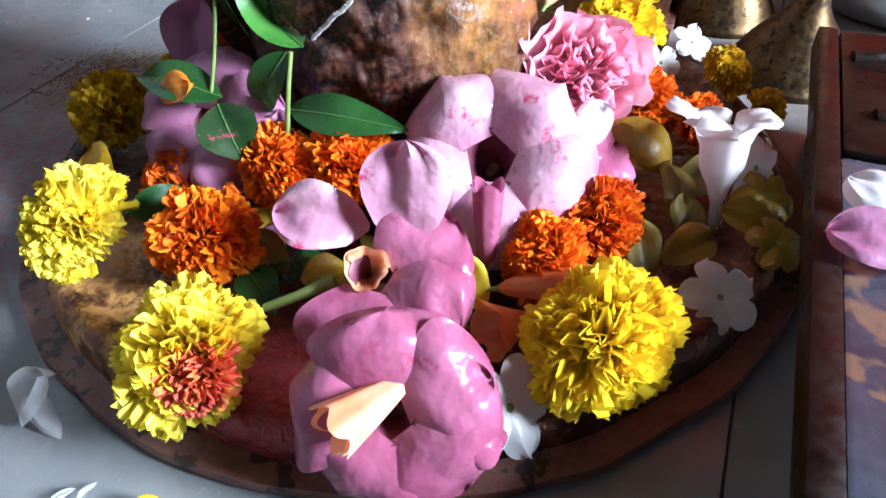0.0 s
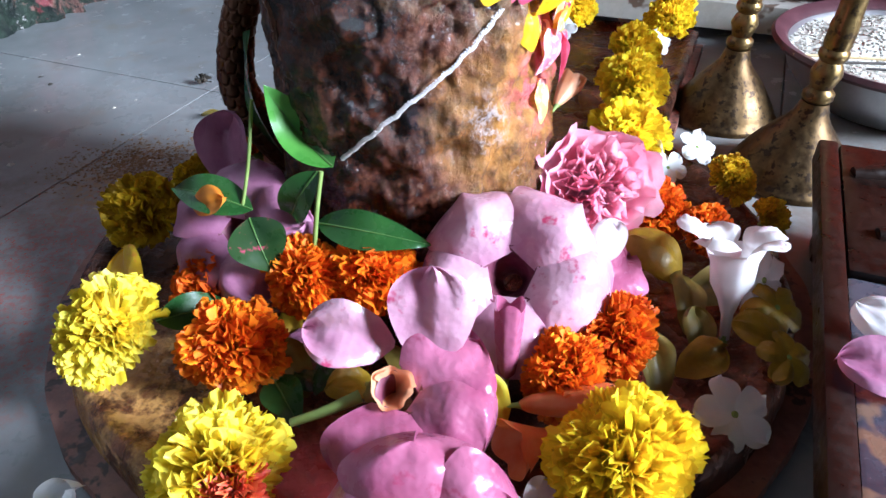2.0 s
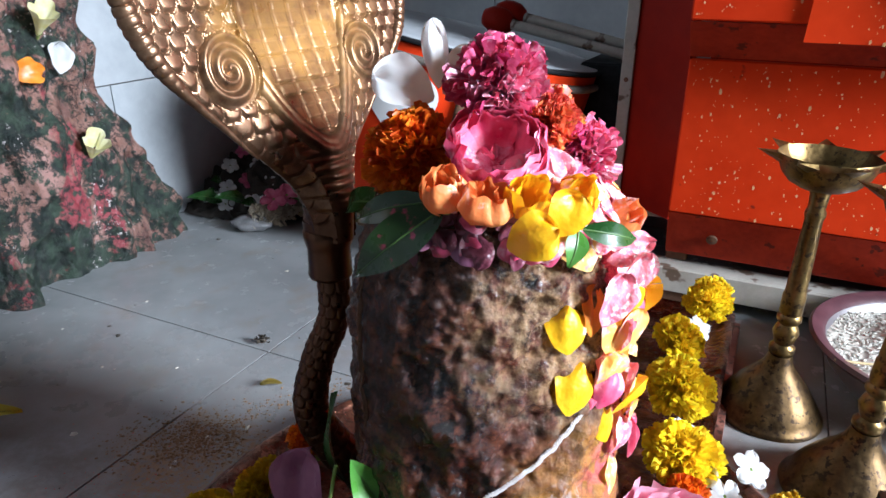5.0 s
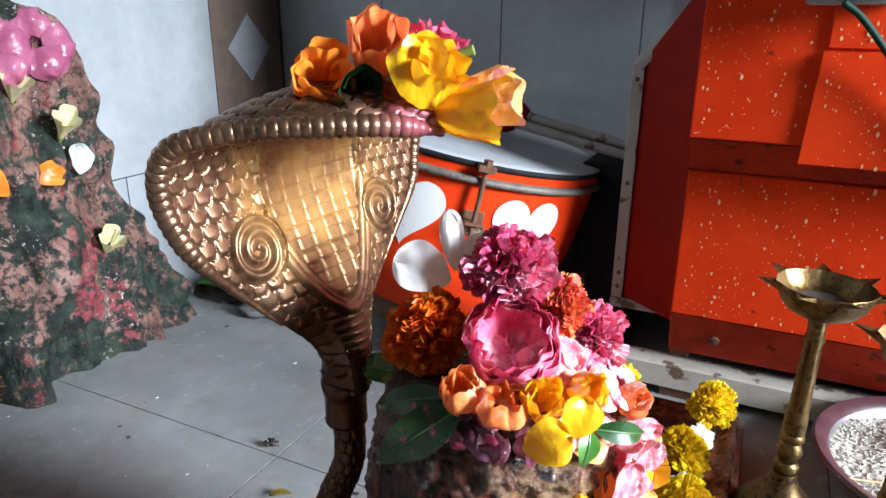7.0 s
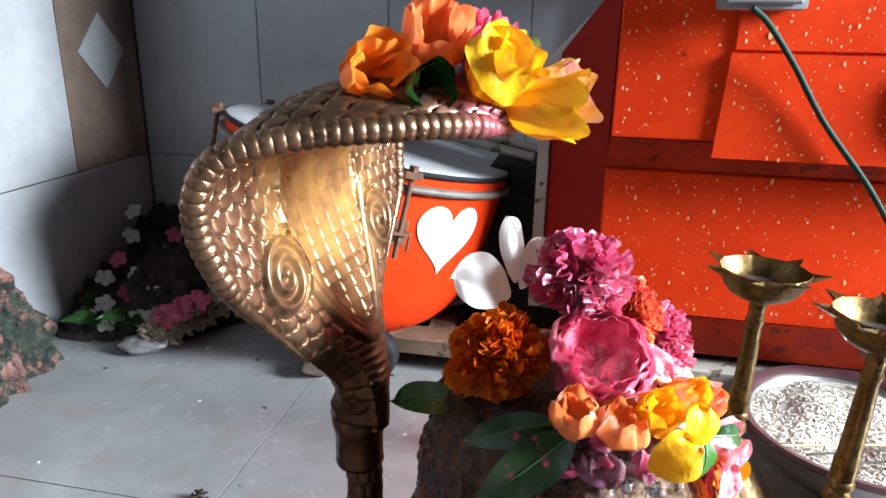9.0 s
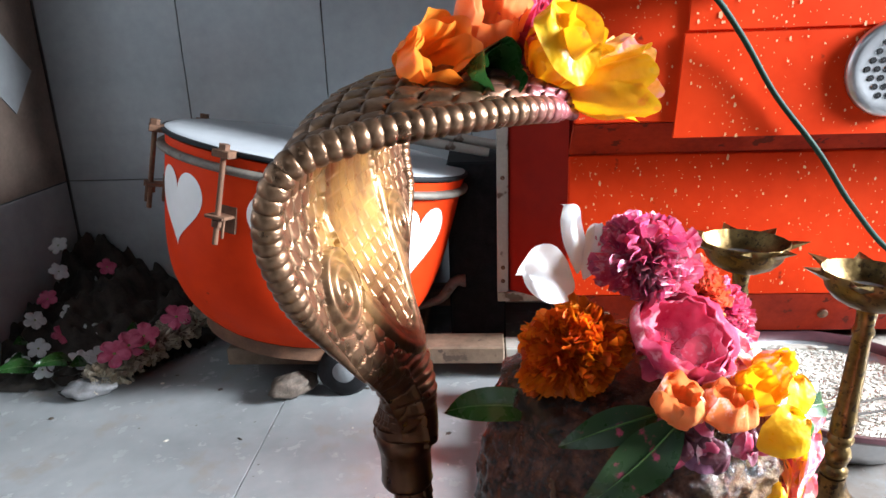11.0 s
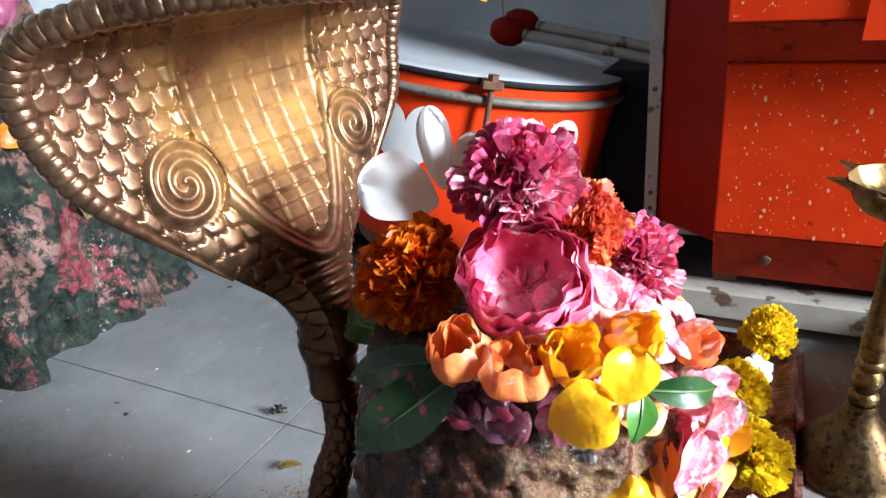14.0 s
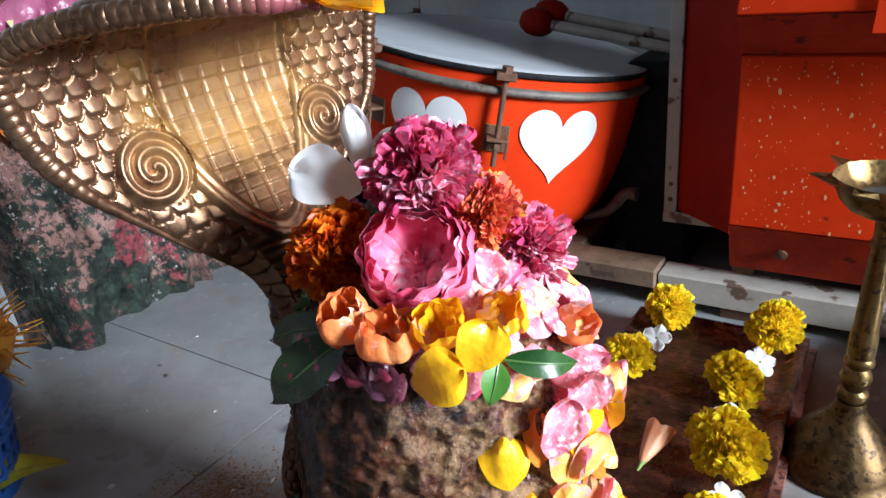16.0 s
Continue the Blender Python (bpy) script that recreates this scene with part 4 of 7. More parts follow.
# ---- brass lamps ----
def brass_lamp(m, label, turn=0.0):
    t = thing("oil_lamp", m, label, "lamp", "brass oil lamps")
    foot = [(0.0005, 0.004), (0.048, 0.003), (0.052, 0.0), (0.053, 0.003), (0.0515, 0.006), (0.049, 0.008), (0.047, 0.013), (0.042, 0.022), (0.034, 0.034), (0.026, 0.044), (0.019, 0.052), (0.014, 0.060), (0.0110, 0.071)]
    part("foot", lathe(foot, 96, lambda a, z: 1 + np.where((z > 0.010) & (z < 0.050), 0.008 * np.abs(np.cos(9 * a)), 0.0)), DARK_BRASS, t, "brown-tarnished conical brass foot, darkened for shade")
    knop = [(0.0095, 0.071), (0.0122, 0.074), (0.0122, 0.079), (0.0085, 0.083), (0.0106, 0.089), (0.0124, 0.095), (0.0106, 0.101), (0.0085, 0.105), (0.0115, 0.109), (0.0115, 0.113), (0.0092, 0.116)]
    part("knop", lathe(knop, 32), BRASS, t, "turned brass knop")
    stem = [(0.0100, 0.116), (0.0106, 0.119), (0.0106, 0.136), (0.0096, 0.139), (0.0088, 0.180), (0.0078, 0.214), (0.0092, 0.218), (0.0092, 0.221), (0.0076, 0.225), (0.0084, 0.238), (0.0105, 0.243)]
    part("stem", lathe(stem, 32), BRASS, t, "plain brass stem")

    def lip(a, z):
        return 1 + np.where(z > 0.266, 0.030 * np.clip(np.cos(7 * (a - turn)), 0, 1) ** 4, 0.0)
    bowl = [(0.0105, 0.243), (0.020, 0.2445), (0.0295, 0.2495), (0.0362, 0.257), (0.0402, 0.266), (0.0425, 0.2735), (0.0418, 0.2750), (0.0388, 0.2680), (0.0345, 0.2600), (0.028, 0.2540), (0.018, 0.2505), (0.0005, 0.2495)]
    part("bowl", lathe(bowl, 168, lip), BRASS, t, "round brass bowl")
    for k in range(7):
        q = Matrix.Rotation(turn + 2 * math.pi * k / 7, 4, "Z")
        spike = [(0.0385, -0.0105, 0.2690), (0.0395, 0.0, 0.2650), (0.0385, 0.0105, 0.2690), (0.0610, 0.0, 0.2770), (0.0415, -0.0085, 0.2745), (0.0415, 0.0085, 0.2745), (0.0420, 0.0, 0.2700)]
        part("wick_lip", moved((spike, [(0, 1, 3), (1, 2, 3), (2, 5, 3), (4, 0, 3), (5, 6, 3), (6, 4, 3)]), q), BRASS, t, "pointed brass wick lip", smooth=60)
    soot = [(0.0005, 0.2552), (0.014, 0.2560), (0.024, 0.2586)]
    part("soot", lathe(soot, 40), INCENSE, t, "dark burnt oil")
    return t


brass_lamp(Matrix.Translation((0.291, 0.722, 0.0)) @ Matrix.Rotation(radians(1.0), 4, "Y"), "tall brass oil lamp with a pointed-lip bowl", 0.3)
brass_lamp(Matrix.Translation((0.312, 0.602, 0.0)) @ Matrix.Rotation(radians(3), 4, "Y"), "tall brass oil lamp beside the wooden stool", 0.9)


# ---- the pan of grain ----
def pan():
    p = thing("grain_pan", Matrix.Translation((0.488, 0.752, 0.0)), "round maroon-rimmed metal pan full of pale grain", "pan")
    part("bowl", lathe([(0.0005, 0.0), (0.085, 0.0), (0.095, 0.004), (0.118, 0.030), (0.128, 0.056), (0.130, 0.058), (0.124, 0.056), (0.112, 0.030), (0.0005, 0.012)], 72), ALU, p, "dull metal bowl")
    part("rim", lathe([(0.126, 0.052), (0.138, 0.056), (0.141, 0.060), (0.138, 0.064), (0.128, 0.061), (0.123, 0.055)], 72), MAROON, p, "maroon enamelled rim")
    def heap(a, b):
        r, an = 0.1225 * a, b * 2 * np.pi
        x, y = r * np.cos(an), r * np.sin(an)
        z = 0.046 + 0.012 * np.exp(-((x + 0.02) ** 2 + (y - 0.05) ** 2) / 0.002) + 0.003 * np.sin(x * 70) * np.cos(y * 60) - 0.012 * np.exp(-((x + 0.03) ** 2 + (y + 0.02) ** 2) / 0.0012)
        return x, y, z
    g = part("grain_bed", sheet(heap, 30, 60), RICE, p)
    rng = np.random.default_rng(8)
    one = lathe([(0.0002, -0.003), (0.0009, -0.0015), (0.0010, 0), (0.0008, 0.002), (0.0002, 0.003)], 5)
    geos = []
    for _ in range(2600):
        r, an = 0.120 * math.sqrt(rng.random()), rng.random() * 6.283
        x, y = r * math.cos(an), r * math.sin(an)
        z = float(heap(np.array(r / 0.1225), np.array(an / 6.283))[2]) + 0.0006
        geos.append(moved(one, Matrix.Translation((x, y, z)) @ Euler((1.2 + rng.random() * 0.7, 0, rng.random() * 6.3)).to_matrix().to_4x4()))
    tagged(part("grain", merge(*geos), RICE, p, "loose pale rice grains"), kind="stuff")
    return p


pan()
for k, (a, b, mat, lab) in enumerate((((0.375, 0.705, 0.062), (0.56, 0.70, 0.055), INCENSE, "black burnt incense stick lying on the grain"), ((0.40, 0.685, 0.063), (0.59, 0.665, 0.058), INCENSE, "black burnt incense stick lying on the grain"), ((0.35, 0.728, 0.061), (0.50, 0.712, 0.056), BAMBOO, "pale bamboo incense stick lying on the grain"))):
    solid("incense_stick", tube([a, b], 0.0014, 6), mat, Matrix(), lab, "incense", "incense sticks")


# ---- the wooden stool ----
def stool():
    s = thing("low_wooden_stool", room(0, 0), "low dark wet wooden stool with a carved worn top", "stool")
    u0, u1, v0, v1 = 0.060, 0.41, 0.02, 0.586
    part("rail", box(u0, u0 + 0.013, v0, v1, 0.062, 0.0815, 0.003, 2), WOOD, s, "dark side rail")
    part("rail", box(u1 - 0.013, u1, v0, v1, 0.062, 0.0815, 0.003, 2), WOOD, s)
    part("end_board", box(u0 + 0.0135, u1 - 0.0135, v1 - 0.155, v1, 0.050, 0.0805, 0.004, 2), WOOD, s, "carved dark end board")
    part("moulding", tube([(u0 + 0.02, v1 - 0.045, 0.0805), (u0 + 0.08, v1 - 0.03, 0.083), (u0 + 0.16, v1 - 0.05, 0.081), (u0 + 0.26, v1 - 0.03, 0.0805)], [0.005, 0.009, 0.008, 0.005], 10, 24), WOOD, s)
    part("moulding", tube([(u0 + 0.03, v1 - 0.115, 0.080), (u0 + 0.10, v1 - 0.10, 0.083), (u0 + 0.20, v1 - 0.12, 0.081)], [0.005, 0.010, 0.005], 10, 24), WOOD, s)
    part("top_board", box(u0 + 0.0135, u1 - 0.0135, v0, v1 - 0.157, 0.056, 0.0775, 0.003, 2), STOOL_FACE, s, "glossy blue-black worn top board")
    for u in (u0 + 0.004, u1 - 0.032):
        for v in (v0 + 0.01, v1 - 0.04):
            part("leg", box(u + 0.012, u + 0.028, v, v + 0.028, 0.0, 0.0495, 0.002), WOOD, s)
    return s


stool()

# ---- flowers, leaves and petals: how each kind is made ----
YELLOW = petal_mat("yellow_marigold_petal", (0.93, 0.68, 0.010), (0.97, 0.82, 0.025), thin=0.45, vary=0.16)
PALE_YELLOW = petal_mat("lemon_marigold_petal", (0.95, 0.76, 0.025), (0.98, 0.88, 0.12), thin=0.42, vary=0.14)
DEEP_YELLOW = petal_mat("deep_yellow_petal", (0.62, 0.39, 0.006), (0.74, 0.50, 0.012), thin=0.35, vary=0.18)
ORANGE = petal_mat("orange_marigold_petal", (0.88, 0.20, 0.004), (0.94, 0.32, 0.008), thin=0.4, vary=0.2)
DARK_ORANGE = petal_mat("deep_orange_petal", (0.72, 0.12, 0.004), (0.84, 0.22, 0.006), thin=0.35, vary=0.2)
STAINED = petal_mat("powder_stained_petal", (0.82, 0.22, 0.06), (0.80, 0.12, 0.14), spots=((0.88, 0.50, 0.05), 60, 0.55), thin=0.25)
MAUVE = petal_mat("mauve_pink_petal", (0.33, 0.075, 0.155), (0.49, 0.155, 0.265), spots=((0.40, 0.06, 0.14), 60, 0.63), thin=0.25, rough=0.25, vary=0.14, vein=0.4, scale=26, wrinkle=0.7)
MAUVE_PALE = petal_mat("pale_mauve_petal", (0.50, 0.21, 0.33), (0.70, 0.43, 0.53), spots=((0.52, 0.06, 0.16), 50, 0.62), thin=0.25, rough=0.22, vary=0.14, vein=0.5, scale=26, wrinkle=0.7)
MAUVE_DARK = petal_mat("dusky_mauve_petal", (0.36, 0.13, 0.24), (0.52, 0.22, 0.36), spots=((0.62, 0.05, 0.14), 45, 0.68), thin=0.3, rough=0.35, scale=40, wrinkle=0.4)
CRUSHED = petal_mat("crushed_maroon_petal", (0.10, 0.02, 0.035), (0.26, 0.07, 0.11), spots=((0.62, 0.42, 0.45), 80, 0.62), thin=0.15, rough=0.35, wrinkle=0.6)
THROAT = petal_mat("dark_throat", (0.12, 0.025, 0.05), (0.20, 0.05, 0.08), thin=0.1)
ROSE = petal_mat("pink_rose_petal", (0.88, 0.33, 0.47), (0.95, 0.62, 0.71), thin=0.4, rough=0.4, vary=0.12, scale=50)
CRIMSON = petal_mat("crimson_pink_petal", (0.60, 0.040, 0.13), (0.84, 0.20, 0.33), spots=((0.84, 0.40, 0.52), 90, 0.56), dust=((0.92, 0.66, 0.73), 0.76), thin=0.22, rough=0.35, vary=0.18, vein=0.3)
PEACH = petal_mat("peach_orange_petal", (0.82, 0.22, 0.06), (0.90, 0.40, 0.17), thin=0.35, rough=0.4, scale=50)
PALE_PEACH = petal_mat("pale_peach_petal", (0.86, 0.36, 0.17), (0.93, 0.56, 0.34), thin=0.35, rough=0.4, scale=50)
AMBER = petal_mat("amber_yellow_petal", (0.86, 0.42, 0.005), (0.93, 0.60, 0.010), spots=((0.86, 0.26, 0.03), 45, 0.60), wrinkle=0.5, thin=0.3, rough=0.35, scale=40)
ORANGE_BELL = petal_mat("orange_bell_petal", (0.80, 0.21, 0.02), (0.90, 0.34, 0.04), thin=0.35, rough=0.35, scale=40)
WHITE = petal_mat("white_petal", (0.82, 0.84, 0.85), (0.90, 0.91, 0.91), thin=0.5, rough=0.4, vary=0.05, scale=50)
BLUSH = petal_mat("white_pink_petal", (0.68, 0.63, 0.64), (0.78, 0.75, 0.74), spots=((0.58, 0.28, 0.42), 28, 0.58), thin=0.35, rough=0.4, vary=0.05)
POWDER_ORANGE = petal_mat("powdered_orange_petal", (0.78, 0.20, 0.05), (0.88, 0.36, 0.12), spots=((0.88, 0.46, 0.10), 50, 0.58), dust=((0.90, 0.72, 0.70), 0.85), thin=0.3, rough=0.45, wrinkle=0.4)
POWDER_AMBER = petal_mat("powdered_amber_petal", (0.86, 0.42, 0.006), (0.93, 0.58, 0.02), spots=((0.88, 0.34, 0.10), 50, 0.56), dust=((0.90, 0.66, 0.66), 0.85), thin=0.3, rough=0.4, wrinkle=0.3)
POWDER_PINK = petal_mat("pink_powdered_petal", (0.74, 0.16, 0.25), (0.86, 0.42, 0.46), spots=((0.90, 0.76, 0.76), 240, 0.52), thin=0.2, rough=0.6, wrinkle=0.8)
AMBER_DUST = petal_mat("dusted_amber_petal", (0.88, 0.44, 0.07), (0.92, 0.60, 0.22), spots=((0.86, 0.42, 0.42), 130, 0.52), thin=0.25, rough=0.5, wrinkle=0.5)
WILTED = petal_mat("wilted_yellow_petal", (0.25, 0.145, 0.006), (0.40, 0.24, 0.011), spots=((0.30, 0.12, 0.02), 45, 0.60), thin=0.3, rough=0.45, wrinkle=0.5)
OLIVE = petal_mat("wilted_olive_petal", (0.11, 0.085, 0.014), (0.23, 0.155, 0.022), spots=((0.30, 0.14, 0.04), 50, 0.62), thin=0.25, rough=0.5)
GREEN = petal_mat("glossy_green_leaf", (0.014, 0.055, 0.012), (0.032, 0.10, 0.022), thin=0.2, rough=0.25, vary=0.1, vein=0.3, scale=45)
LIGHT_GREEN = petal_mat("young_green_leaf", (0.06, 0.20, 0.03), (0.10, 0.28, 0.045), thin=0.25, rough=0.3, vary=0.1, vein=0.3, scale=45)
STAINED_GREEN = petal_mat("powder_stained_leaf", (0.010, 0.032, 0.008), (0.028, 0.062, 0.018), spots=((0.45, 0.05, 0.12), 90, 0.64), thin=0.15, rough=0.28, scale=45)
STALK = petal_mat("stalk", (0.16, 0.24, 0.05), (0.26, 0.34, 0.09), thin=0.1, rough=0.5)
MIDRIB = petal_mat("leaf_midrib", (0.06, 0.14, 0.03), (0.10, 0.20, 0.05), thin=0.1, rough=0.4)
WHITE_THREAD = surf("cotton_thread", (0.50, 0.46, 0.44), (0.66, 0.62, 0.60), 200, 0.9, 0, 0.5, 900)
PINK_THREAD = surf("dyed_thread", (0.55, 0.05, 0.11), (0.70, 0.12, 0.18), 200, 0.9, 0, 0.5, 900)


def marigold_geo(r, seed, count=250, low=-0.25, high=1.0, wide=1.3):
    """A pompom of small ruffled petals, looking along z."""
    rng = np.random.default_rng(seed)
    nl, nw = 5, 11
    s, c = np.meshgrid(np.linspace(0, 1, nl), np.linspace(-1, 1, nw), indexing="ij")
    V, F = [], []
    quad = [(i * nw + j, i * nw + j + 1, (i + 1) * nw + j + 1, (i + 1) * nw + j) for i in range(nl - 1) for j in range(nw - 1)]
    for k in range(count):
        cz = high - (high - low) * (k + 0.5) / count
        az = k * 2.39996 + rng.uniform(-0.3, 0.3)
        st = math.sqrt(max(0, 1 - cz * cz))
        d = np.array((st * math.cos(az), st * math.sin(az), cz * 0.78))
        d += rng.normal(0, 0.07, 3)
        d /= np.linalg.norm(d)
        t = np.cross(d, (math.cos(az + 1.2), math.sin(az + 1.2), 0.6)) if rng.random() < 0.35 else np.cross(d, (0, 0, 1.0)) + rng.normal(0, 0.25, 3)
        t -= d * (t @ d)
        t /= np.linalg.norm(t) + 1e-9
        n = np.cross(t, d)
        ln = r * rng.uniform(0.80, 1.12) * (0.80 + 0.20 * st) * (1 + 0.09 * math.sin(2 * az + seed) + 0.06 * math.sin(5 * az + 2 * seed))
        w = wide * r * rng.uniform(0.11, 0.19)
        ph, am = rng.uniform(0, 6.28), wide * r * rng.uniform(0.03, 0.07)
        L = 0.30 * r + (ln - 0.30 * r) * s * (1 - 0.10 * np.abs(np.sin(c * 6.0 + ph)) * s - 0.06 * c * c * s)
        W = w * (0.30 + 0.70 * np.sin(np.minimum(1, 1.15 * s) * np.pi / 2)) * c
        N = 1.5 * am * np.sin(c * 6.5 + ph) * s + r * rng.uniform(-0.10, 0.20) * s * s + r * rng.uniform(-0.04, 0.12) * c * c * s
        s0 = len(V) * nl * nw
        V.append((d * L[..., None] + t * W[..., None] + n * N[..., None]).reshape(-1, 3))
        F += [tuple(q + s0 for q in f) for f in quad]
    core = lathe([(0.0003, 0.42 * r), (0.30 * r, 0.34 * r), (0.46 * r, 0.08 * r), (0.40 * r, -0.2 * r), (0.0003, -0.3 * r)], 12)
    return merge((np.concatenate(V), F), core)


def marigold(m, r, seed, mat, label, group="marigolds", count=250, stained=None):
    r = 0.88 * r
    t = thing("marigold", m, label, "flower", group)
    part("petals", marigold_geo(r, seed, count), mat, t, smooth=180)
    if stained:
        part("stained_petals", moved(marigold_geo(r * 0.62, seed + 90, 80, 0.25), Matrix.Translation(stained)), STAINED, t, "petals stained with orange-red powder", smooth=180)
    part("calyx", lathe([(0.0005, -0.75 * r), (0.10 * r, -0.72 * r), (0.14 * r, -0.55 * r), (0.30 * r, -0.30 * r), (0.36 * r, -0.1 * r)], 12), STALK, t, "green calyx")
    return t


def ruffled_rose(m, r, seed, mat, label, count=95, wide=2.3):
    """A tight head of crumpled petals, looking along z."""
    t = thing("ruffled_rose", m, label, "flower", "roses")
    for k in range(5):
        part("petals", moved(marigold_geo(r * (1, 0.97, 0.93, 0.88, 0.8)[k], seed + 7 * k, count // 5, -0.55, 1.0, wide), Matrix.Rotation(1.3 * k, 4, "Z")), mat, t, smooth=180)
    return t


def petal_geo(R, base, width, cup, curl, seed, fold=0.0, nu=18, nv=16, tip=0.0, thick=0.0):
    """A broad petal that grows along +x from base to R; cup lifts it, curl turns its tip and edges."""
    rng = np.random.default_rng(seed)
    p1, p2, p3 = rng.uniform(0, 6.28, 3)
    k1 = rng.uniform(0.5, 1.0)

    def f(s, c):
        s, c = 1 - (1 - s) ** 1.7, 2 * c - 1
        ww = width * (0.28 + 0.72 * np.sin(np.pi * np.minimum(1, 0.04 + s * 0.62)) ** 0.9) * np.sqrt(np.maximum(0.0004, 1 - np.maximum(0, (s - 0.55) / 0.45) ** 2.3))
        if base == 0:
            ww = ww * np.minimum(1, 0.25 + 5 * s)
        x = base + (R - base) * (s - tip * s * c * c)
        y = ww * c
        z = cup * np.sin(s * np.pi * 0.55) + fold * np.abs(c) ** 1.6 * s - curl * s ** 2.6 - curl * 0.5 * np.abs(c) ** 3 * s
        z = z + 0.11 * R * k1 * (np.sin(3.2 * c + p1) * s + 0.7 * np.sin(6 * s + p2) * c * c * s + 0.5 * np.sin(9 * c + p3) * s * s + 0.25 * np.sin(13 * s + 5 * c + p1) * s)
        return x, y, z
    return sheet(f, nu, nv)


def blossom(m, R, mat, label, name="trumpet_blossom", n=5, cup=0.35, curl=0.3, width=0.55, seed=0, throat=0.16, depth=0.7, throat_mat=None, skip=(), group="", tube_mat=None, curls=None, fold=0.1):
    """A five-petalled funnel flower, looking along z."""
    t = thing(name, m, label, "flower", group)
    prof = [(0.10 * R, -depth * R), (0.11 * R, -depth * 0.6 * R), (throat * R, -depth * 0.2 * R), (throat * 1.25 * R, 0.0), (throat * 1.5 * R, 0.03 * R)]
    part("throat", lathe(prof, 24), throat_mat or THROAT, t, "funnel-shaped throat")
    for k in range(n):
        if k in skip:
            continue
        cu = curls[k] if curls else curl
        g = petal_geo(R, throat * R, width * R, cup * R, cu * R, seed * 31 + k, fold * R)
        part("petal", moved(g, Matrix.Rotation(2 * math.pi * k / n, 4, "Z") @ Matrix.Rotation(radians(6), 4, "X")), mat, t)
    return t


def small_flower(m, R, mat, label, seed=0, cup=0.12, curl=0.1, width=0.42, name="white_flower", group="white flowers", skip=()):
    t = thing(name, m, label, "flower", group)
    part("tube", lathe([(0.05 * R, -0.55 * R), (0.06 * R, -0.2 * R), (0.10 * R, 0.0), (0.05 * R, 0.03 * R), (0.0005, 0.02 * R)], 10), STALK, t, "pale green tube")
    for k in range(5):
        if k not in skip:
            part("petal", moved(petal_geo(R, 0.07 * R, width * R, cup * R, curl * R, seed * 17 + k, 0.03 * R, 8, 8), Matrix.Rotation(2 * math.pi * k / 5, 4, "Z") @ Matrix.Rotation(radians(5), 4, "X")), mat, t)
    return t


def rose(m, R, mat, label, seed=0, outer=11, inner=26, name="rose", group="roses", crumple=0.10, heart=0.25, flare=0.16):
    """A cup of broad petals round a crumpled heart, looking along z; each petal is a part."""
    t = thing(name, m, label, "flower", group)
    rng = np.random.default_rng(seed)
    for i in range(outer + inner):
        out = i < outer
        q = (i + 0.5) / outer if out else (i - outer + 0.5) / inner
        az = i * 2.39996 + rng.uniform(-0.2, 0.2)
        r0 = R * ((0.98 - 0.30 * q) if out else (0.70 - 0.62 * q) * rng.uniform(0.85, 1.1))
        low = R * (-0.62 + 0.10 * q) if out else R * (-0.45)
        top = R * (rng.uniform(0.16, 0.36) if out else heart * rng.uniform(0.3, 1.3))
        span = rng.uniform(0.60, 0.85) if out else rng.uniform(0.5, 1.0)
        ph = rng.uniform(0, 6.28, 3)
        cr = crumple * (0.55 if out else 1.0)

        def f(s, c, r0=r0, low=low, top=top, span=span, ph=ph, cr=cr, out=out):
            c = 2 * c - 1
            rr = r0 * (0.30 + 0.70 * np.sin(np.minimum(1, s * 1.25) * np.pi / 2))
            rr = rr + R * (flare if out else 0.05) * s ** 4 + R * cr * s * (np.sin(5 * c + ph[0]) + 0.6 * np.sin(10 * c + ph[1]))
            z = low + (top - low) * s * (1 - 0.16 * c * c) + R * cr * 0.7 * s * s * np.sin(9 * c + ph[2])
            return rr * np.cos(span * c), rr * np.sin(span * c), z
        part("petal", moved(sheet(f, 8, 12), Matrix.Rotation(az, 4, "Z")), mat, t)
    part("core", lathe([(0.0005, -0.72 * R), (0.2 * R, -0.68 * R), (0.45 * R, -0.56 * R), (0.3 * R, -0.50 * R), (0.0005, -0.48 * R)], 14), mat, t)
    return t


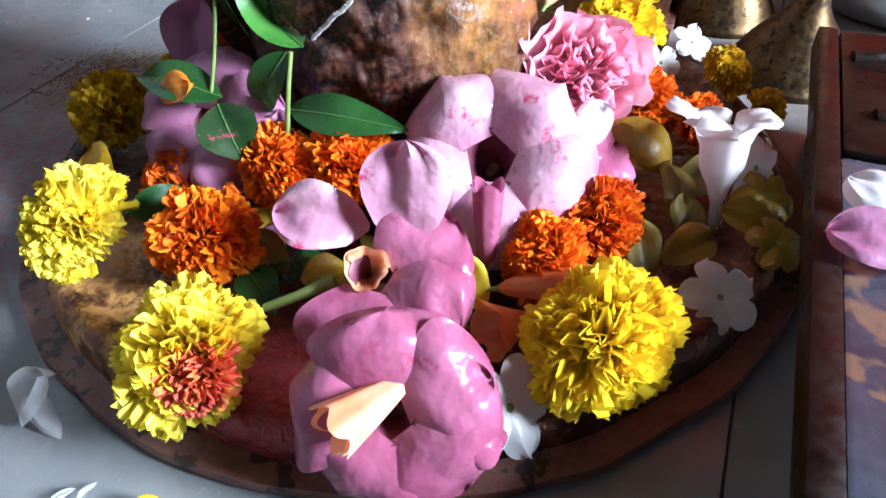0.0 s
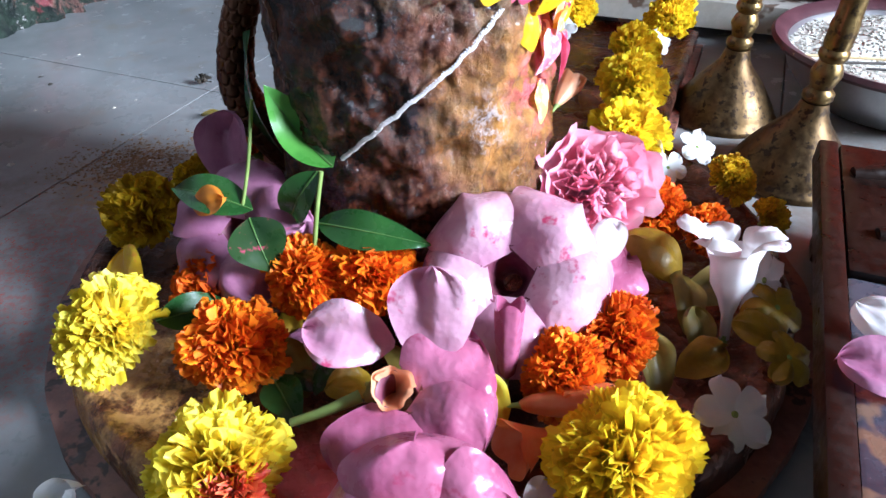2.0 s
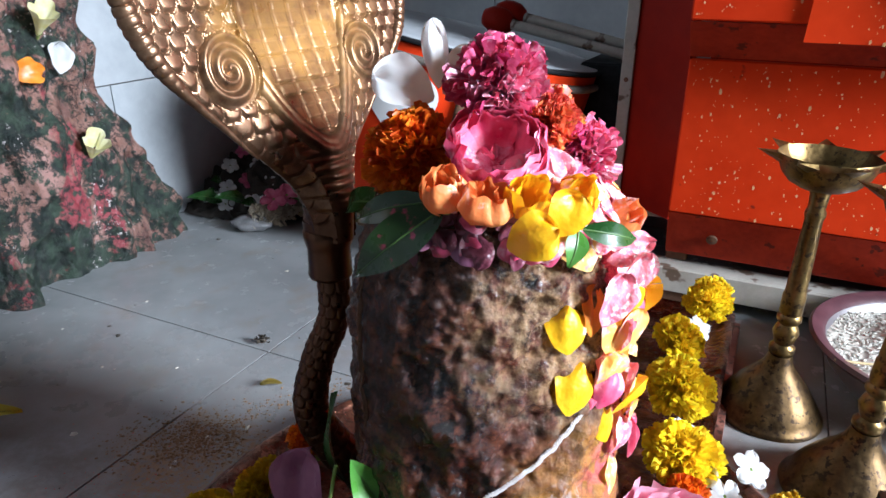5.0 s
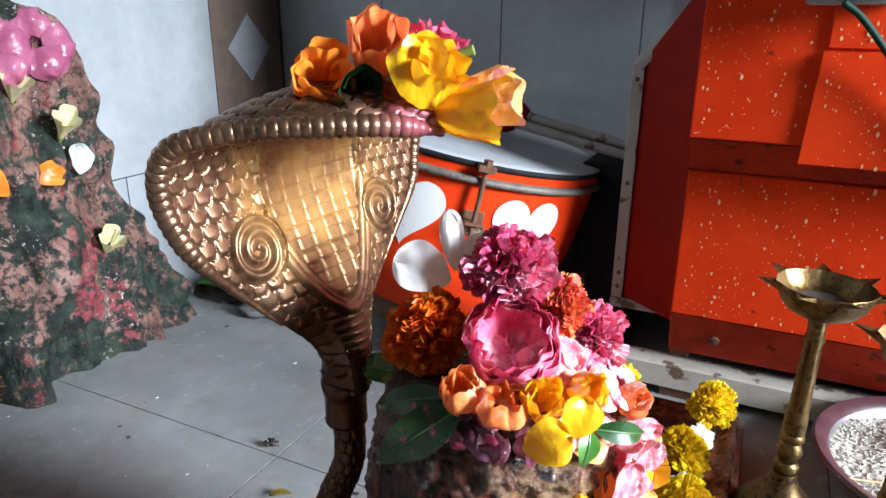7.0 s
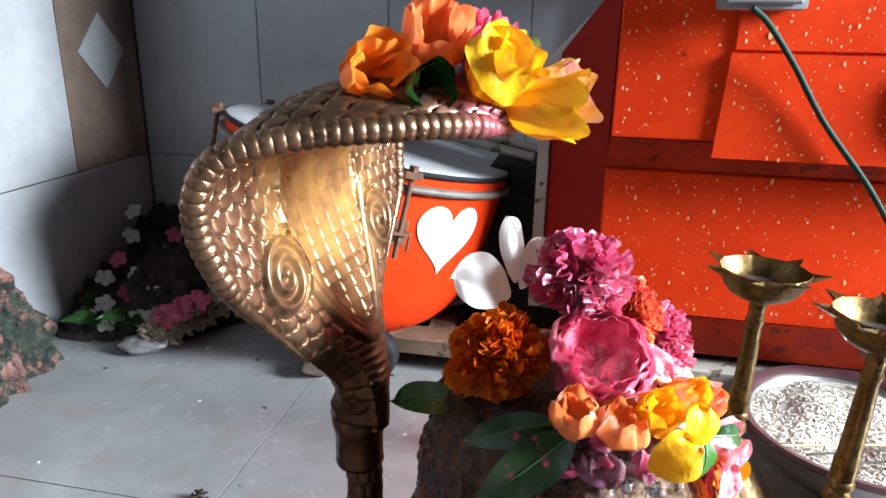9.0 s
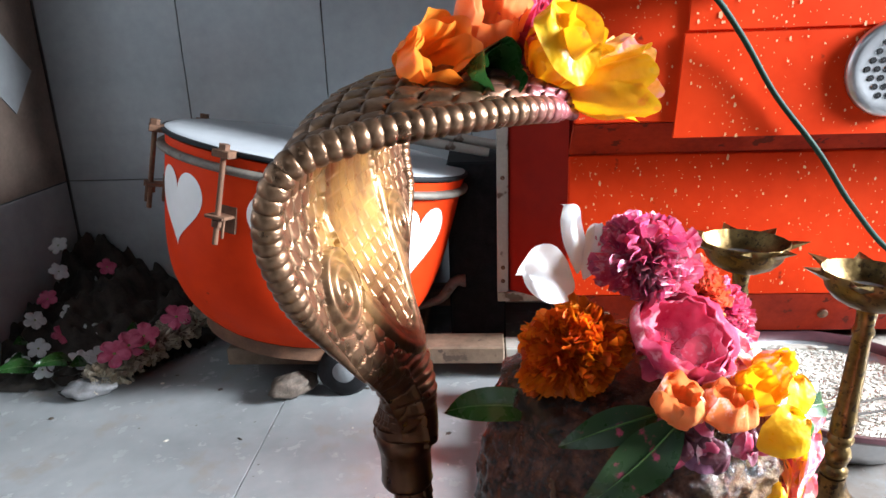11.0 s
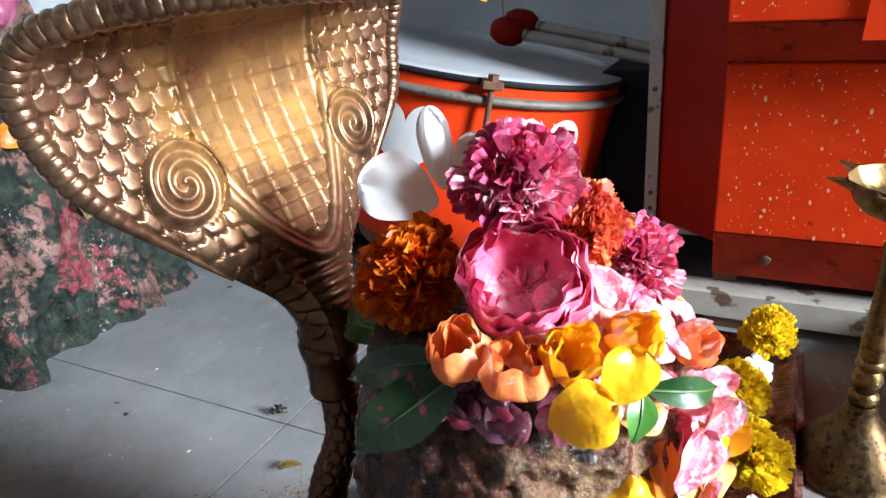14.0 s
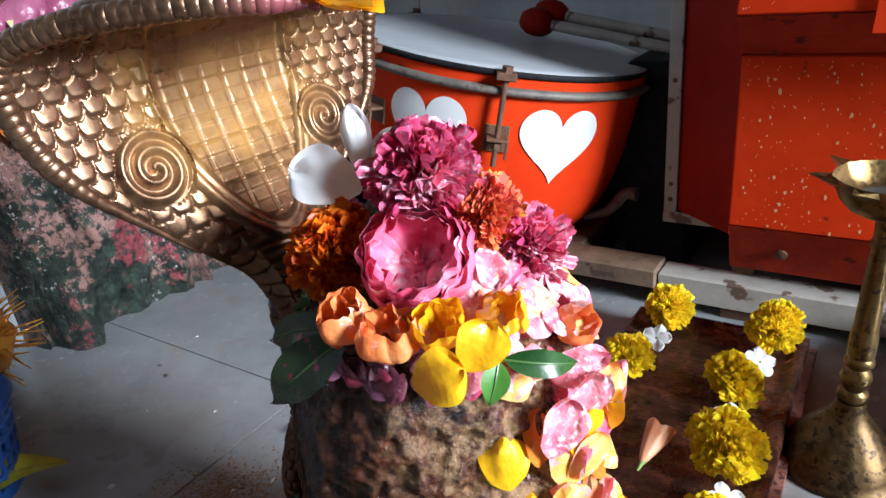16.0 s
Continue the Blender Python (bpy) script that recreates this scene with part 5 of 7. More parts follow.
def cup(m, R, H, mat, label, seed=0, n=5, name="bell_flower", group="bell flowers", lip=0.10, closed=0.55):
    """A rounded bud-like flower of overlapping petals that opens along z."""
    t = thing(name, m, label, "flower", group)
    rng = np.random.default_rng(seed)
    for k in range(n + 3):
        ph = rng.uniform(0, 6.28, 3)
        r0 = R * rng.uniform(0.90, 1.05) * (1 if k < n else 0.62)
        hh = H * rng.uniform(0.84, 1.14)

        def f(s, c, ph=ph, r0=r0, hh=hh, k=k):
            c = 2 * c - 1
            rr = r0 * (0.16 + 0.84 * np.sin(np.minimum(1, s * 1.5 + 0.02) * np.pi / 2)) * (1 - (1 - closed) * s ** 2) + lip * R * s ** 5
            rr = rr * (1 - 0.05 * (k % 3)) + R * 0.12 * s * np.sin(3.4 * c + ph[0]) + R * 0.035 * s * np.sin(9 * c + ph[1]) + R * 0.05 * np.sin(8 * s + ph[2]) * s
            z = hh * s * (1 - 0.22 * np.abs(c) ** 2.5) + 0.04 * H * s * np.sin(6 * c + ph[2])
            return rr * np.cos(0.95 * c), rr * np.sin(0.95 * c), z
        part("petal", moved(sheet(f, 14, 22), Matrix.Rotation(2 * math.pi * k / n + rng.uniform(-0.2, 0.2), 4, "Z")), mat, t)
    part("calyx", lathe([(0.0005, -0.12 * H), (0.12 * R, -0.10 * H), (0.20 * R, 0.0), (0.36 * R, 0.09 * H)], 12), STALK, t, "green calyx")
    return t


def bell(m, R, L, mat, label, seed=0, lobes=5, roll=0.0, flare=2.2, name="bell_flower", group="bell flowers", lobe=0.14, stalk=True):
    """A rolled funnel that opens along z."""
    t = thing(name, m, label, "flower", group)
    rng = np.random.default_rng(seed)
    ph = rng.uniform(0, 6.28, 2)

    def f(s, a):
        an = a * (2 * np.pi + roll)
        k = np.abs(np.cos(an * lobes / 2 + ph[0]))
        r = R * (0.22 + 0.78 * s ** flare) * (1 + lobe * (k - 0.5) * s) - R * 0.22 * a * (1 if roll else 0)
        r = r + R * 0.05 * np.sin(7 * an + ph[1]) * s
        z = L * s * (0.90 + 0.14 * k * s)
        return r * np.cos(an), r * np.sin(an), z
    part("corolla", sheet(f, 12, 44), mat, t)
    if stalk:
        part("calyx", lathe([(0.0005, -0.22 * L), (0.10 * R, -0.20 * L), (0.14 * R, -0.04 * L), (0.25 * R, 0.06 * L)], 10), STALK, t, "green calyx")
    return t


def leaf(a, b, up, width, mat, label, bend=0.15, fold=0.25, seed=0, group="leaves", wav=0.04):
    """A pointed leaf from a to b; up is the side that it shows."""
    a, b, up = Vector(a), Vector(b), Vector(up)
    L = (b - a).length
    x = (b - a).normalized()
    z = (up - x * up.dot(x)).normalized()
    y = z.cross(x)
    m = Matrix.Translation(a) @ Matrix((x, y, z)).transposed().to_4x4()
    t = thing("leaf", m, label, "leaf", group)
    ph = seed * 1.3

    def f(s, c, lift=0.0):
        c = 2 * c - 1
        w = width * np.sin(np.pi * np.clip(s, 0, 1) ** 0.85) ** 0.85 * (1 - 0.25 * s) + 0.0004
        return L * s, w * c, bend * L * np.sin(np.pi * s) + fold * w * np.abs(c) + wav * L * np.sin(7 * s + ph) * c * s + lift
    part("blade", sheet(f, 18, 10), mat, t)
    rib = [tuple(float(q) for q in f(np.array(s), np.array(0.5), 0.0002)) for s in np.linspace(0, 0.97, 12)]
    part("midrib", tube(rib, [0.0006, 0.0004, 0.0001], 6), MIDRIB, t, "paler midrib")
    return t


def loose_petal(m, L, W, mat, label, seed=0, cup=0.25, curl=0.15, group="loose petals", fold=0.15):
    g = petal_geo(L, 0.0, W, cup * L, curl * L, seed, fold * L, 16, 12)
    g = (g[0] - np.array((L * 0.5, 0, 0)), g[1])
    return solid("petal", g, mat, m, label, "petal", group)


# ---- flowers round the pillar ----
TOP = 0.0255
to_eye = (0.0, -0.62, 0.78)
marigold(facing(-0.172, 0.348, 0.060, (-0.25, -0.5, 0.8)), 0.034, 11, PALE_YELLOW, "lemon yellow marigold resting on the copper rim")
marigold(facing(-0.090, 0.262, 0.052, (-0.1, -0.6, 0.75)), 0.037, 12, PALE_YELLOW, "lemon yellow marigold stained with orange powder", stained=(0.013, -0.006, 0.010))
marigold(facing(0.093, 0.266, 0.054, (0.1, -0.6, 0.75)), 0.038, 13, YELLOW, "large full yellow marigold on the copper rim", count=300)
marigold(facing(-0.101, 0.338, 0.057, (-0.1, -0.7, 0.7)), 0.032, 14, ORANGE, "orange marigold among the offerings")
marigold(facing(-0.067, 0.380, 0.070, (-0.2, -0.6, 0.75)), 0.028, 15, ORANGE, "orange marigold beside the stone pillar")
marigold(facing(-0.026, 0.378, 0.072, (0.15, -0.65, 0.75)), 0.029, 16, ORANGE, "orange marigold beside the stone pillar")
marigold(facing(-0.130, 0.392, 0.053, (-0.4, -0.4, 0.8)), 0.029, 17, DARK_ORANGE, "deep orange marigold under a mauve blossom")
marigold(facing(0.074, 0.320, 0.052, (0.0, -0.6, 0.75)), 0.026, 18, ORANGE, "small orange marigold among pink blossoms")
marigold(facing(0.106, 0.346, 0.054, (0.3, -0.5, 0.8)), 0.027, 19, DARK_ORANGE, "small deep orange marigold among pink blossoms")
marigold(facing(-0.201, 0.474, 0.052, (-0.4, -0.3, 0.85)), 0.035, 20, DEEP_YELLOW, "yellow marigold in the shade of the pillar")
marigold(facing(-0.180, 0.532, 0.045, (-0.3, 0.2, 0.9)), 0.024, 21, DEEP_YELLOW, "small yellow marigold in the shade of the pillar")
marigold(facing(-0.150, 0.583, 0.048, (-0.2, 0.3, 0.9)), 0.026, 22, DARK_ORANGE, "orange-yellow marigold behind the pillar")
marigold(facing(0.157, 0.474, 0.052, (0.2, -0.4, 0.85)), 0.027, 23, DARK_ORANGE, "deep orange marigold behind white blossom")
marigold(facing(0.188, 0.452, 0.046, (0.3, -0.4, 0.85)), 0.022, 24, DARK_ORANGE, "small deep orange marigold behind white blossom")
marigold(facing(0.150, 0.532, 0.046, (0.2, -0.3, 0.9)), 0.024, 32, DARK_ORANGE, "small deep orange marigold on the spout")
marigold(facing(0.226, 0.520, 0.046, (0.3, -0.3, 0.85)), 0.021, 25, DEEP_YELLOW, "small yellow marigold at the rim")
marigold(facing(0.240, 0.476, 0.042, (0.5, -0.2, 0.8)), 0.016, 26, DEEP_YELLOW, "tiny yellow marigold at the rim")
for k, (u, v, z, r) in enumerate(((-0.075, 0.592, 0.056, 0.036), (-0.090, 0.694, 0.054, 0.037), (-0.105, 0.797, 0.050, 0.031), (-0.085, 0.906, 0.052, 0.034), (-0.200, 0.911, 0.050, 0.033), (-0.211, 0.797, 0.048, 0.030))):
    p = ROOM @ Vector((u, v, z))
    marigold(facing(p.x, p.y, p.z, (0.15 * (-1) ** k, -0.4, 0.85)), r, 40 + k, YELLOW, "bright yellow marigold in a row along the copper spout", "spout marigolds", 220)
for k, (u, v) in enumerate(((-0.078, 0.640), (-0.098, 0.745), (-0.090, 0.852), (-0.198, 0.855), (-0.02, 0.62))):
    p = ROOM @ Vector((u, v, 0.041))
    small_flower(facing(p.x, p.y, p.z, (0.3 * (-1) ** k, -0.5, 0.8), 30 * k), 0.017, WHITE, "small white flower between yellow marigolds", 60 + k)

blossom(facing(0.003, 0.222, 0.060, (-0.10, -0.72, 0.62), 96), 0.043, MAUVE, "large mauve pink trumpet blossom hanging over the copper rim", cup=0.30, curl=0.4, width=0.76, seed=3, group="mauve blossoms", curls=(0.22, 0.36, 0.60, 0.55, 0.36), fold=-0.26)
blossom(facing(-0.008, 0.291, 0.072, (0.0, -0.50, 0.86), 108), 0.047, MAUVE, "mauve pink trumpet blossom among the offerings", cup=0.28, curl=0.42, width=0.60, seed=4, group="mauve blossoms", skip=(0, 1))
loose_petal(facing(0.008, 0.318, 0.097, (-0.05, -0.80, 0.55), 90), 0.048, 0.022, MAUVE_PALE, "pale mauve petal standing upright", 301, 0.18, 0.05, "mauve petals")
loose_petal(facing(-0.034, 0.318, 0.083, (0.15, -0.65, 0.7), 160), 0.046, 0.017, MAUVE_PALE, "pale mauve petal with a curled edge", 302, 0.28, 0.35, "mauve petals")
blossom(facing(0.048, 0.362, 0.084, (-0.12, -0.68, 0.70), 52), 0.056, MAUVE_PALE, "pale mauve trumpet blossom leaning on the stone pillar", cup=0.36, curl=0.56, width=0.60, seed=5, group="mauve blossoms", throat=0.2, fold=-0.32)
blossom(facing(-0.112, 0.404, 0.086, (-0.25, -0.62, 0.70), 20), 0.046, MAUVE_DARK, "dusky mauve blossom with powder stains", cup=0.3, curl=0.45, width=0.50, seed=6, group="mauve blossoms")
loose_petal(facing(-0.124, 0.470, 0.100, (-0.3, -0.7, 0.45), 100), 0.056, 0.022, MAUVE_DARK, "dusky mauve petal standing upright", 305, 0.25, 0.1, "mauve petals")
loose_petal(facing(0.104, 0.388, 0.088, (0.1, -0.8, 0.5), 80), 0.026, 0.011, WHITE, "small white petal stuck on a pink blossom", 306, 0.2, 0.1, "white petals")
loose_petal(facing(0.112, 0.385, 0.066, (0.4, -0.6, 0.6), 10), 0.046, 0.018, MAUVE, "mauve petal drooping to the base", 307, 0.3, 0.5, "mauve petals")
rose(facing(0.110, 0.455, 0.082, (0.10, -0.72, 0.62)), 0.036, ROSE, "full pink rose leaning on the stone pillar", 1, 12, 34, crumple=0.12, heart=0.32)
bell(facing(0.012, 0.236, 0.070, (-0.72, -0.62, -0.02)), 0.0125, 0.040, PALE_PEACH, "peach bell flower set in a mauve blossom", 3, 5, 0.5, 0.9, lobe=0.06)
bell(facing(-0.012, 0.303, 0.060, (0.05, -0.62, 0.78)), 0.0108, 0.022, PALE_PEACH, "rolled peach bud set in a mauve blossom", 4, 3, 2.6, 0.9, stalk=False)
bell(facing(0.066, 0.292, 0.041, (-0.85, -0.5, 0.12)), 0.0160, 0.026, PEACH, "peach bell flower lying on the copper", 5, 4, 1.2, 1.3)
bell(facing(0.050, 0.302, 0.050, (0.97, -0.05, 0.10)), 0.010, 0.046, PEACH, "closed peach bud lying among flowers", 6, 3, 2.6, 0.5)
bell(facing(0.045, 0.322, 0.048, (0.02, 0.25, 0.95)), 0.008, 0.044, MAUVE, "upright mauve bud with a green stalk", 7, 3, 2.2, 0.3)
bell(facing(0.112, 0.664, 0.040, (0.45, 0.75, 0.25)), 0.013, 0.040, PALE_PEACH, "closed peach bell flower lying on the copper spout", 8, 3, 2.0, 0.8)
# the tall white blossom
t = thing("white_trumpet_flower", facing(0.178, 0.372, 0.030, (-0.02, 0.28, 0.95), 0, 0.90), "white trumpet flower with blushing pink edges standing upright", "flower")
part("tube", lathe([(0.003, -0.004), (0.0035, 0.014), (0.007, 0.026), (0.0125, 0.038), (0.0135, 0.052), (0.0165, 0.060)], 24, lambda a, z: 1 + 0.10 * np.cos(2 * a) + 0.05 * np.sin(5 * a)), BLUSH, t, "white swollen tube")
part("stalk", tube([(0, 0, 0.0), (0.001, 0, -0.006)], 0.003, 8), STALK, t, "green stalk")
for k, (az, cu, L) in enumerate(((200, 1.0, 0.024), (270, 1.2, 0.024), (330, 0.4, 0.030), (40, 0.5, 0.028), (120, 0.6, 0.024))):
    g = petal_geo(L, 0.0, 0.0145, 0.008, cu * 0.016, 400 + k, 0.004)
    part("petal", moved(g, Matrix.Translation((0, 0, 0.056)) @ Matrix.Rotation(radians(az), 4, "Z") @ Matrix.Translation((0.013, 0, 0)) @ Matrix.Rotation(radians(-42), 4, "Y")), BLUSH, t)
small_flower(facing(0.162, 0.308, 0.035, (0.1, -0.5, 0.85), 20), 0.021, WHITE, "white five-petalled flower lying on the copper", 70, curl=0.2)
small_flower(facing(0.052, 0.243, 0.036, (0.5, -0.6, 0.6), 50), 0.024, WHITE, "white five-petalled flower under a mauve blossom", 71)
small_flower(facing(0.208, 0.402, 0.046, (0.4, -0.7, 0.5), 10), 0.022, WHITE, "white flower beside the white trumpet", 72, curl=0.3)
small_flower(facing(0.186, 0.546, 0.042, (0.1, -0.6, 0.8), 40), 0.015, WHITE, "tiny white flower on the spout", 73)
small_flower(facing(0.165, 0.566, 0.052, (-0.5, -0.6, 0.6), 0), 0.022, BLUSH, "white flower tinged pink beside a rose", 74, skip=(2,))
t2 = loose_petal(facing(-0.178, 0.268, 0.014, (-0.45, -0.65, 0.6), 60), 0.042, 0.013, WHITE, "white petal leaning on the copper rim", 310, 0.3, 0.2, "white petals")
loose_petal(facing(-0.171, 0.262, 0.010, (-0.2, -0.7, 0.6), 120), 0.028, 0.009, WHITE, "white petal leaning on the copper rim", 311, 0.3, 0.2, "white petals")
loose_petal(facing(-0.188, 0.412, 0.046, (-0.4, -0.6, 0.6), 140), 0.040, 0.017, AMBER, "broad yellow petal under marigolds", 312, 0.3, 0.3)
loose_petal(facing(0.040, 0.402, 0.092, (0.1, -0.7, 0.65), 160), 0.032, 0.010, AMBER, "yellow petal stuck at the pillar's foot", 313, 0.45, 0.3)
loose_petal(facing(-0.074, 0.338, 0.037, (0.2, -0.5, 0.8), 110), 0.036, 0.013, OLIVE, "wilted olive petal on the copper", 314)
loose_petal(facing(0.034, 0.305, 0.052, (0.3, -0.7, 0.6), 110), 0.034, 0.010, PALE_YELLOW, "pale yellow petal between blossoms", 315)
loose_petal(facing(0.156, 0.347, 0.033, (0.1, -0.4, 0.9), 15), 0.036, 0.012, WILTED, "wilted yellow petal on the copper", 316, 0.3, 0.3)
loose_petal(facing(0.158, 0.366, 0.037, (0.2, -0.5, 0.8), 70), 0.030, 0.011, OLIVE, "wilted olive petal on the copper", 317, 0.3, 0.3)
loose_petal(facing(0.158, 0.392, 0.038, (0.3, -0.5, 0.8), 60), 0.042, 0.012, OLIVE, "wilted olive petal on the copper", 318, 0.3, 0.4)
loose_petal(facing(0.146, 0.418, 0.052, (0.5, -0.6, 0.6), 120), 0.048, 0.016, WILTED, "amber petal under the pink rose", 319, 0.3, 0.4)
loose_petal(facing(0.125, 0.340, 0.036, (0.3, -0.5, 0.8), 80), 0.040, 0.012, OLIVE, "wilted olive petal on the copper", 320)
loose_petal(facing(0.178, 0.405, 0.036, (0.1, -0.5, 0.8), 10), 0.040, 0.014, OLIVE, "wilted olive petal on the copper", 321)
loose_petal(facing(0.196, 0.366, 0.034, (0.1, -0.4, 0.9), 150), 0.038, 0.012, WILTED, "wilted yellow petal on the copper", 322)
small_flower(facing(0.211, 0.384, 0.040, (0.2, -0.4, 0.85), 15), 0.019, WILTED, "flat yellow flower at the base's edge", 75, name="yellow_flower", group="yellow flowers", curl=0.35)
small_flower(facing(0.204, 0.346, 0.037, (0.2, -0.4, 0.85), 65), 0.017, WILTED, "flat yellow flower at the base's edge", 76, name="yellow_flower", group="yellow flowers", curl=0.35)
rng = np.random.default_rng(77)
for k in range(46):
    an, rr = rng.uniform(-2.9, 0.15), rng.uniform(0.098, 0.175)
    x, y = PX + rr * math.cos(an), PY + rr * math.sin(an)
    dark = x > 0.10
    loose_petal(facing(x, y, TOP + 0.006 + 0.006 * rng.random(), (rng.normal(0, 0.4), rng.normal(-0.2, 0.4), 1), rng.uniform(0, 360)), rng.uniform(0.018, 0.034), rng.uniform(0.006, 0.011), (OLIVE, WILTED, MAUVE_DARK, OLIVE, GREEN)[k % 5], "wilted petal lying on the copper base", 500 + k, 0.3, 0.3, "wilted petals")
leaf((-0.060, 0.394, 0.098), (0.005, 0.380, 0.092), (0.1, -0.75, 0.65), 0.0120, GREEN, "glossy green leaf laid over orange marigolds", 0.10, 0.2)
leaf((-0.048, 0.400, 0.131), (-0.082, 0.416, 0.172), (0.5, -0.8, 0.3), 0.014, LIGHT_GREEN, "curled young green leaf against the pillar", -0.25, 0.5)
leaf((-0.056, 0.397, 0.130), (-0.078, 0.408, 0.088), (-0.3, -0.8, 0.4), 0.012, GREEN, "green leaf hanging down the pillar", 0.15, 0.3)
leaf((-0.098, 0.402, 0.102), (-0.150, 0.420, 0.106), (-0.2, -0.5, 0.85), 0.013, GREEN, "green leaf lying on a mauve blossom", 0.12, 0.25)
leaf((-0.096, 0.388, 0.106), (-0.084, 0.372, 0.080), (0.1, -0.75, 0.6), 0.018, STAINED_GREEN, "green leaf with pink powder stains", 0.1, 0.2)
leaf((-0.148, 0.352, 0.062), (-0.110, 0.378, 0.050), (0, -0.6, 0.8), 0.012, GREEN, "green leaf between marigolds", 0.1, 0.2)
leaf((-0.082, 0.330, 0.040), (-0.062, 0.300, 0.036), (0.2, -0.5, 0.8), 0.012, GREEN, "green leaf under marigolds", 0.1, 0.2)
leaf((-0.094, 0.470, 0.10), (-0.100, 0.462, 0.185), (-0.8, -0.6, 0.1), 0.010, GREEN, "narrow green leaf upright behind the pillar", 0.1, 0.3)
solid("flower_stalk", tube([(-0.054, 0.397, 0.130), (-0.058, 0.391, 0.110), (-0.062, 0.386, 0.085)], 0.0014, 8, 14), STALK, Matrix(), "thin green stalk hanging from a leaf", "stalk", "stalks")
solid("flower_stalk", tube([(-0.105, 0.402, 0.100), (-0.098, 0.412, 0.128), (-0.093, 0.425, 0.160)], 0.0011, 8, 14), STALK, Matrix(), "thin green stalk hanging from a leaf", "stalk", "stalks")
solid("flower_stalk", tube([(-0.062, 0.290, 0.052), (-0.045, 0.292, 0.058), (-0.028, 0.298, 0.062)], [0.0022, 0.0026, 0.0034], 8, 14), STALK, Matrix(), "pale green flower stalk across the copper", "stalk", "stalks")
loose_petal(facing(-0.122, 0.406, 0.104, (-0.2, -0.7, 0.6), 20), 0.026, 0.009, ORANGE_BELL, "orange petal on a mauve blossom", 330, 0.4, 0.1)


# ---- the thread round the pillar ----
def on_pillar(deg, z, lift=0.002):
    deg += 6
    rr = np.interp(z, (0.02, 0.14, 0.20, 0.25, 0.283, 0.306), (1.02, 1.02, 1.0, 0.97, 0.92, 0.80)) * PR + lift
    return (PX + rr * math.cos(radians(deg)), PY + rr * math.sin(radians(deg)), z)


th = thing("offering_thread", Matrix(), "cotton thread tied round the pillar, partly dyed pink", "thread")
pts = [on_pillar(d, z, 0.0025) for d, z in ((-122, 0.131), (-108, 0.150), (-94, 0.168), (-80, 0.184), (-68, 0.199), (-57, 0.213))]
def cord(pts, r, turns):
    P = smooth_path(pts, 150)
    q = np.linspace(0, 1, 150)
    geos = []
    for ph in (0.0, 2.1, 4.2):
        a = 2 * np.pi * turns * q + ph
        thin = r * (1 + 0.3 * np.sin(23 * q + ph))
        J = P + np.stack([thin * np.cos(a), 0.3 * thin * np.sin(a), thin * np.sin(a)], -1) + 0.0004 * np.stack([np.sin(61 * q), 0 * q, np.sin(47 * q + 1)], -1)
        geos.append(tube(J, 0.62 * r, 6))
    return merge(*geos)


part("white_cord", cord(pts, 0.0009, 26), WHITE_THREAD, th, "greyish white cotton cord")
pts = [on_pillar(d, z, 0.003) for d, z in ((-57, 0.213), (-50, 0.226), (-46, 0.243), (-45, 0.262), (-44, 0.280), (-42, 0.30))]
part("pink_cord", cord(pts, 0.0019, 14), PINK_THREAD, th, "thick pink dyed cord")
pts = [on_pillar(d, z, 0.003) for d, z in ((-122, 0.131), (-135, 0.150), (-146, 0.19), (-152, 0.24), (-155, 0.285))]
part("brown_cord", cord(pts, 0.0010, 12), RUST, th, "stained brown cord")
for k, (d, z, L, W, mat, sp, lab) in enumerate((
        (-67, 0.262, 0.030, 0.0125, AMBER, 90, "yellow petal stuck to the wet stone"), (-55, 0.268, 0.032, 0.009, ORANGE_BELL, 80, "orange petal stuck to the wet stone"),
        (-63, 0.227, 0.034, 0.014, AMBER, 70, "yellow petal with pink powder on the wet stone"), (-46, 0.197, 0.032, 0.011, AMBER, 95, "yellow petal stuck to the wet stone"),
        (-40, 0.236, 0.034, 0.013, POWDER_PINK, 80, "pink powdered petal stuck to the stone"), (-33, 0.250, 0.034, 0.012, PEACH, 100, "peach petal stuck to the stone"),
        (-30, 0.215, 0.034, 0.012, PEACH, 60, "peach petal stuck to the stone"), (-26, 0.180, 0.036, 0.012, POWDER_PINK, 90, "pink powdered petal stuck to the stone"),
        (-36, 0.272, 0.030, 0.012, POWDER_PINK, 40, "pink powdered petal stuck to the stone"), (-28, 0.148, 0.034, 0.011, POWDER_PINK, 80, "pink powdered petal stuck to the stone"),
        (-20, 0.23, 0.036, 0.012, ORANGE_BELL, 110, "orange petal stuck to the stone"), (-18, 0.265, 0.034, 0.012, POWDER_PINK, 70, "pink powdered petal stuck to the stone"),
        (-24, 0.115, 0.036, 0.012, POWDER_PINK, 90, "pink powdered petal at the pillar's foot"), (-45, 0.222, 0.022, 0.009, POWDER_PINK, 30, "pink powdered petal stuck to the stone"))):
    p = on_pillar(d - (0 if k < 4 else 6), z, 0.0035 if k < 4 else 0.0025)
    mat = AMBER_DUST if mat is POWDER_PINK and k % 2 else mat
    n = (math.cos(radians(d)), math.sin(radians(d)), 0.12)
    loose_petal(facing(*p, n, sp), (0.85 if k < 4 else 0.78) * L, (0.95 if k < 4 else 0.85) * W, mat, lab, 600 + k, 0.10, 0.22 if k < 4 else 0.12, "petals on the pillar", -0.05)

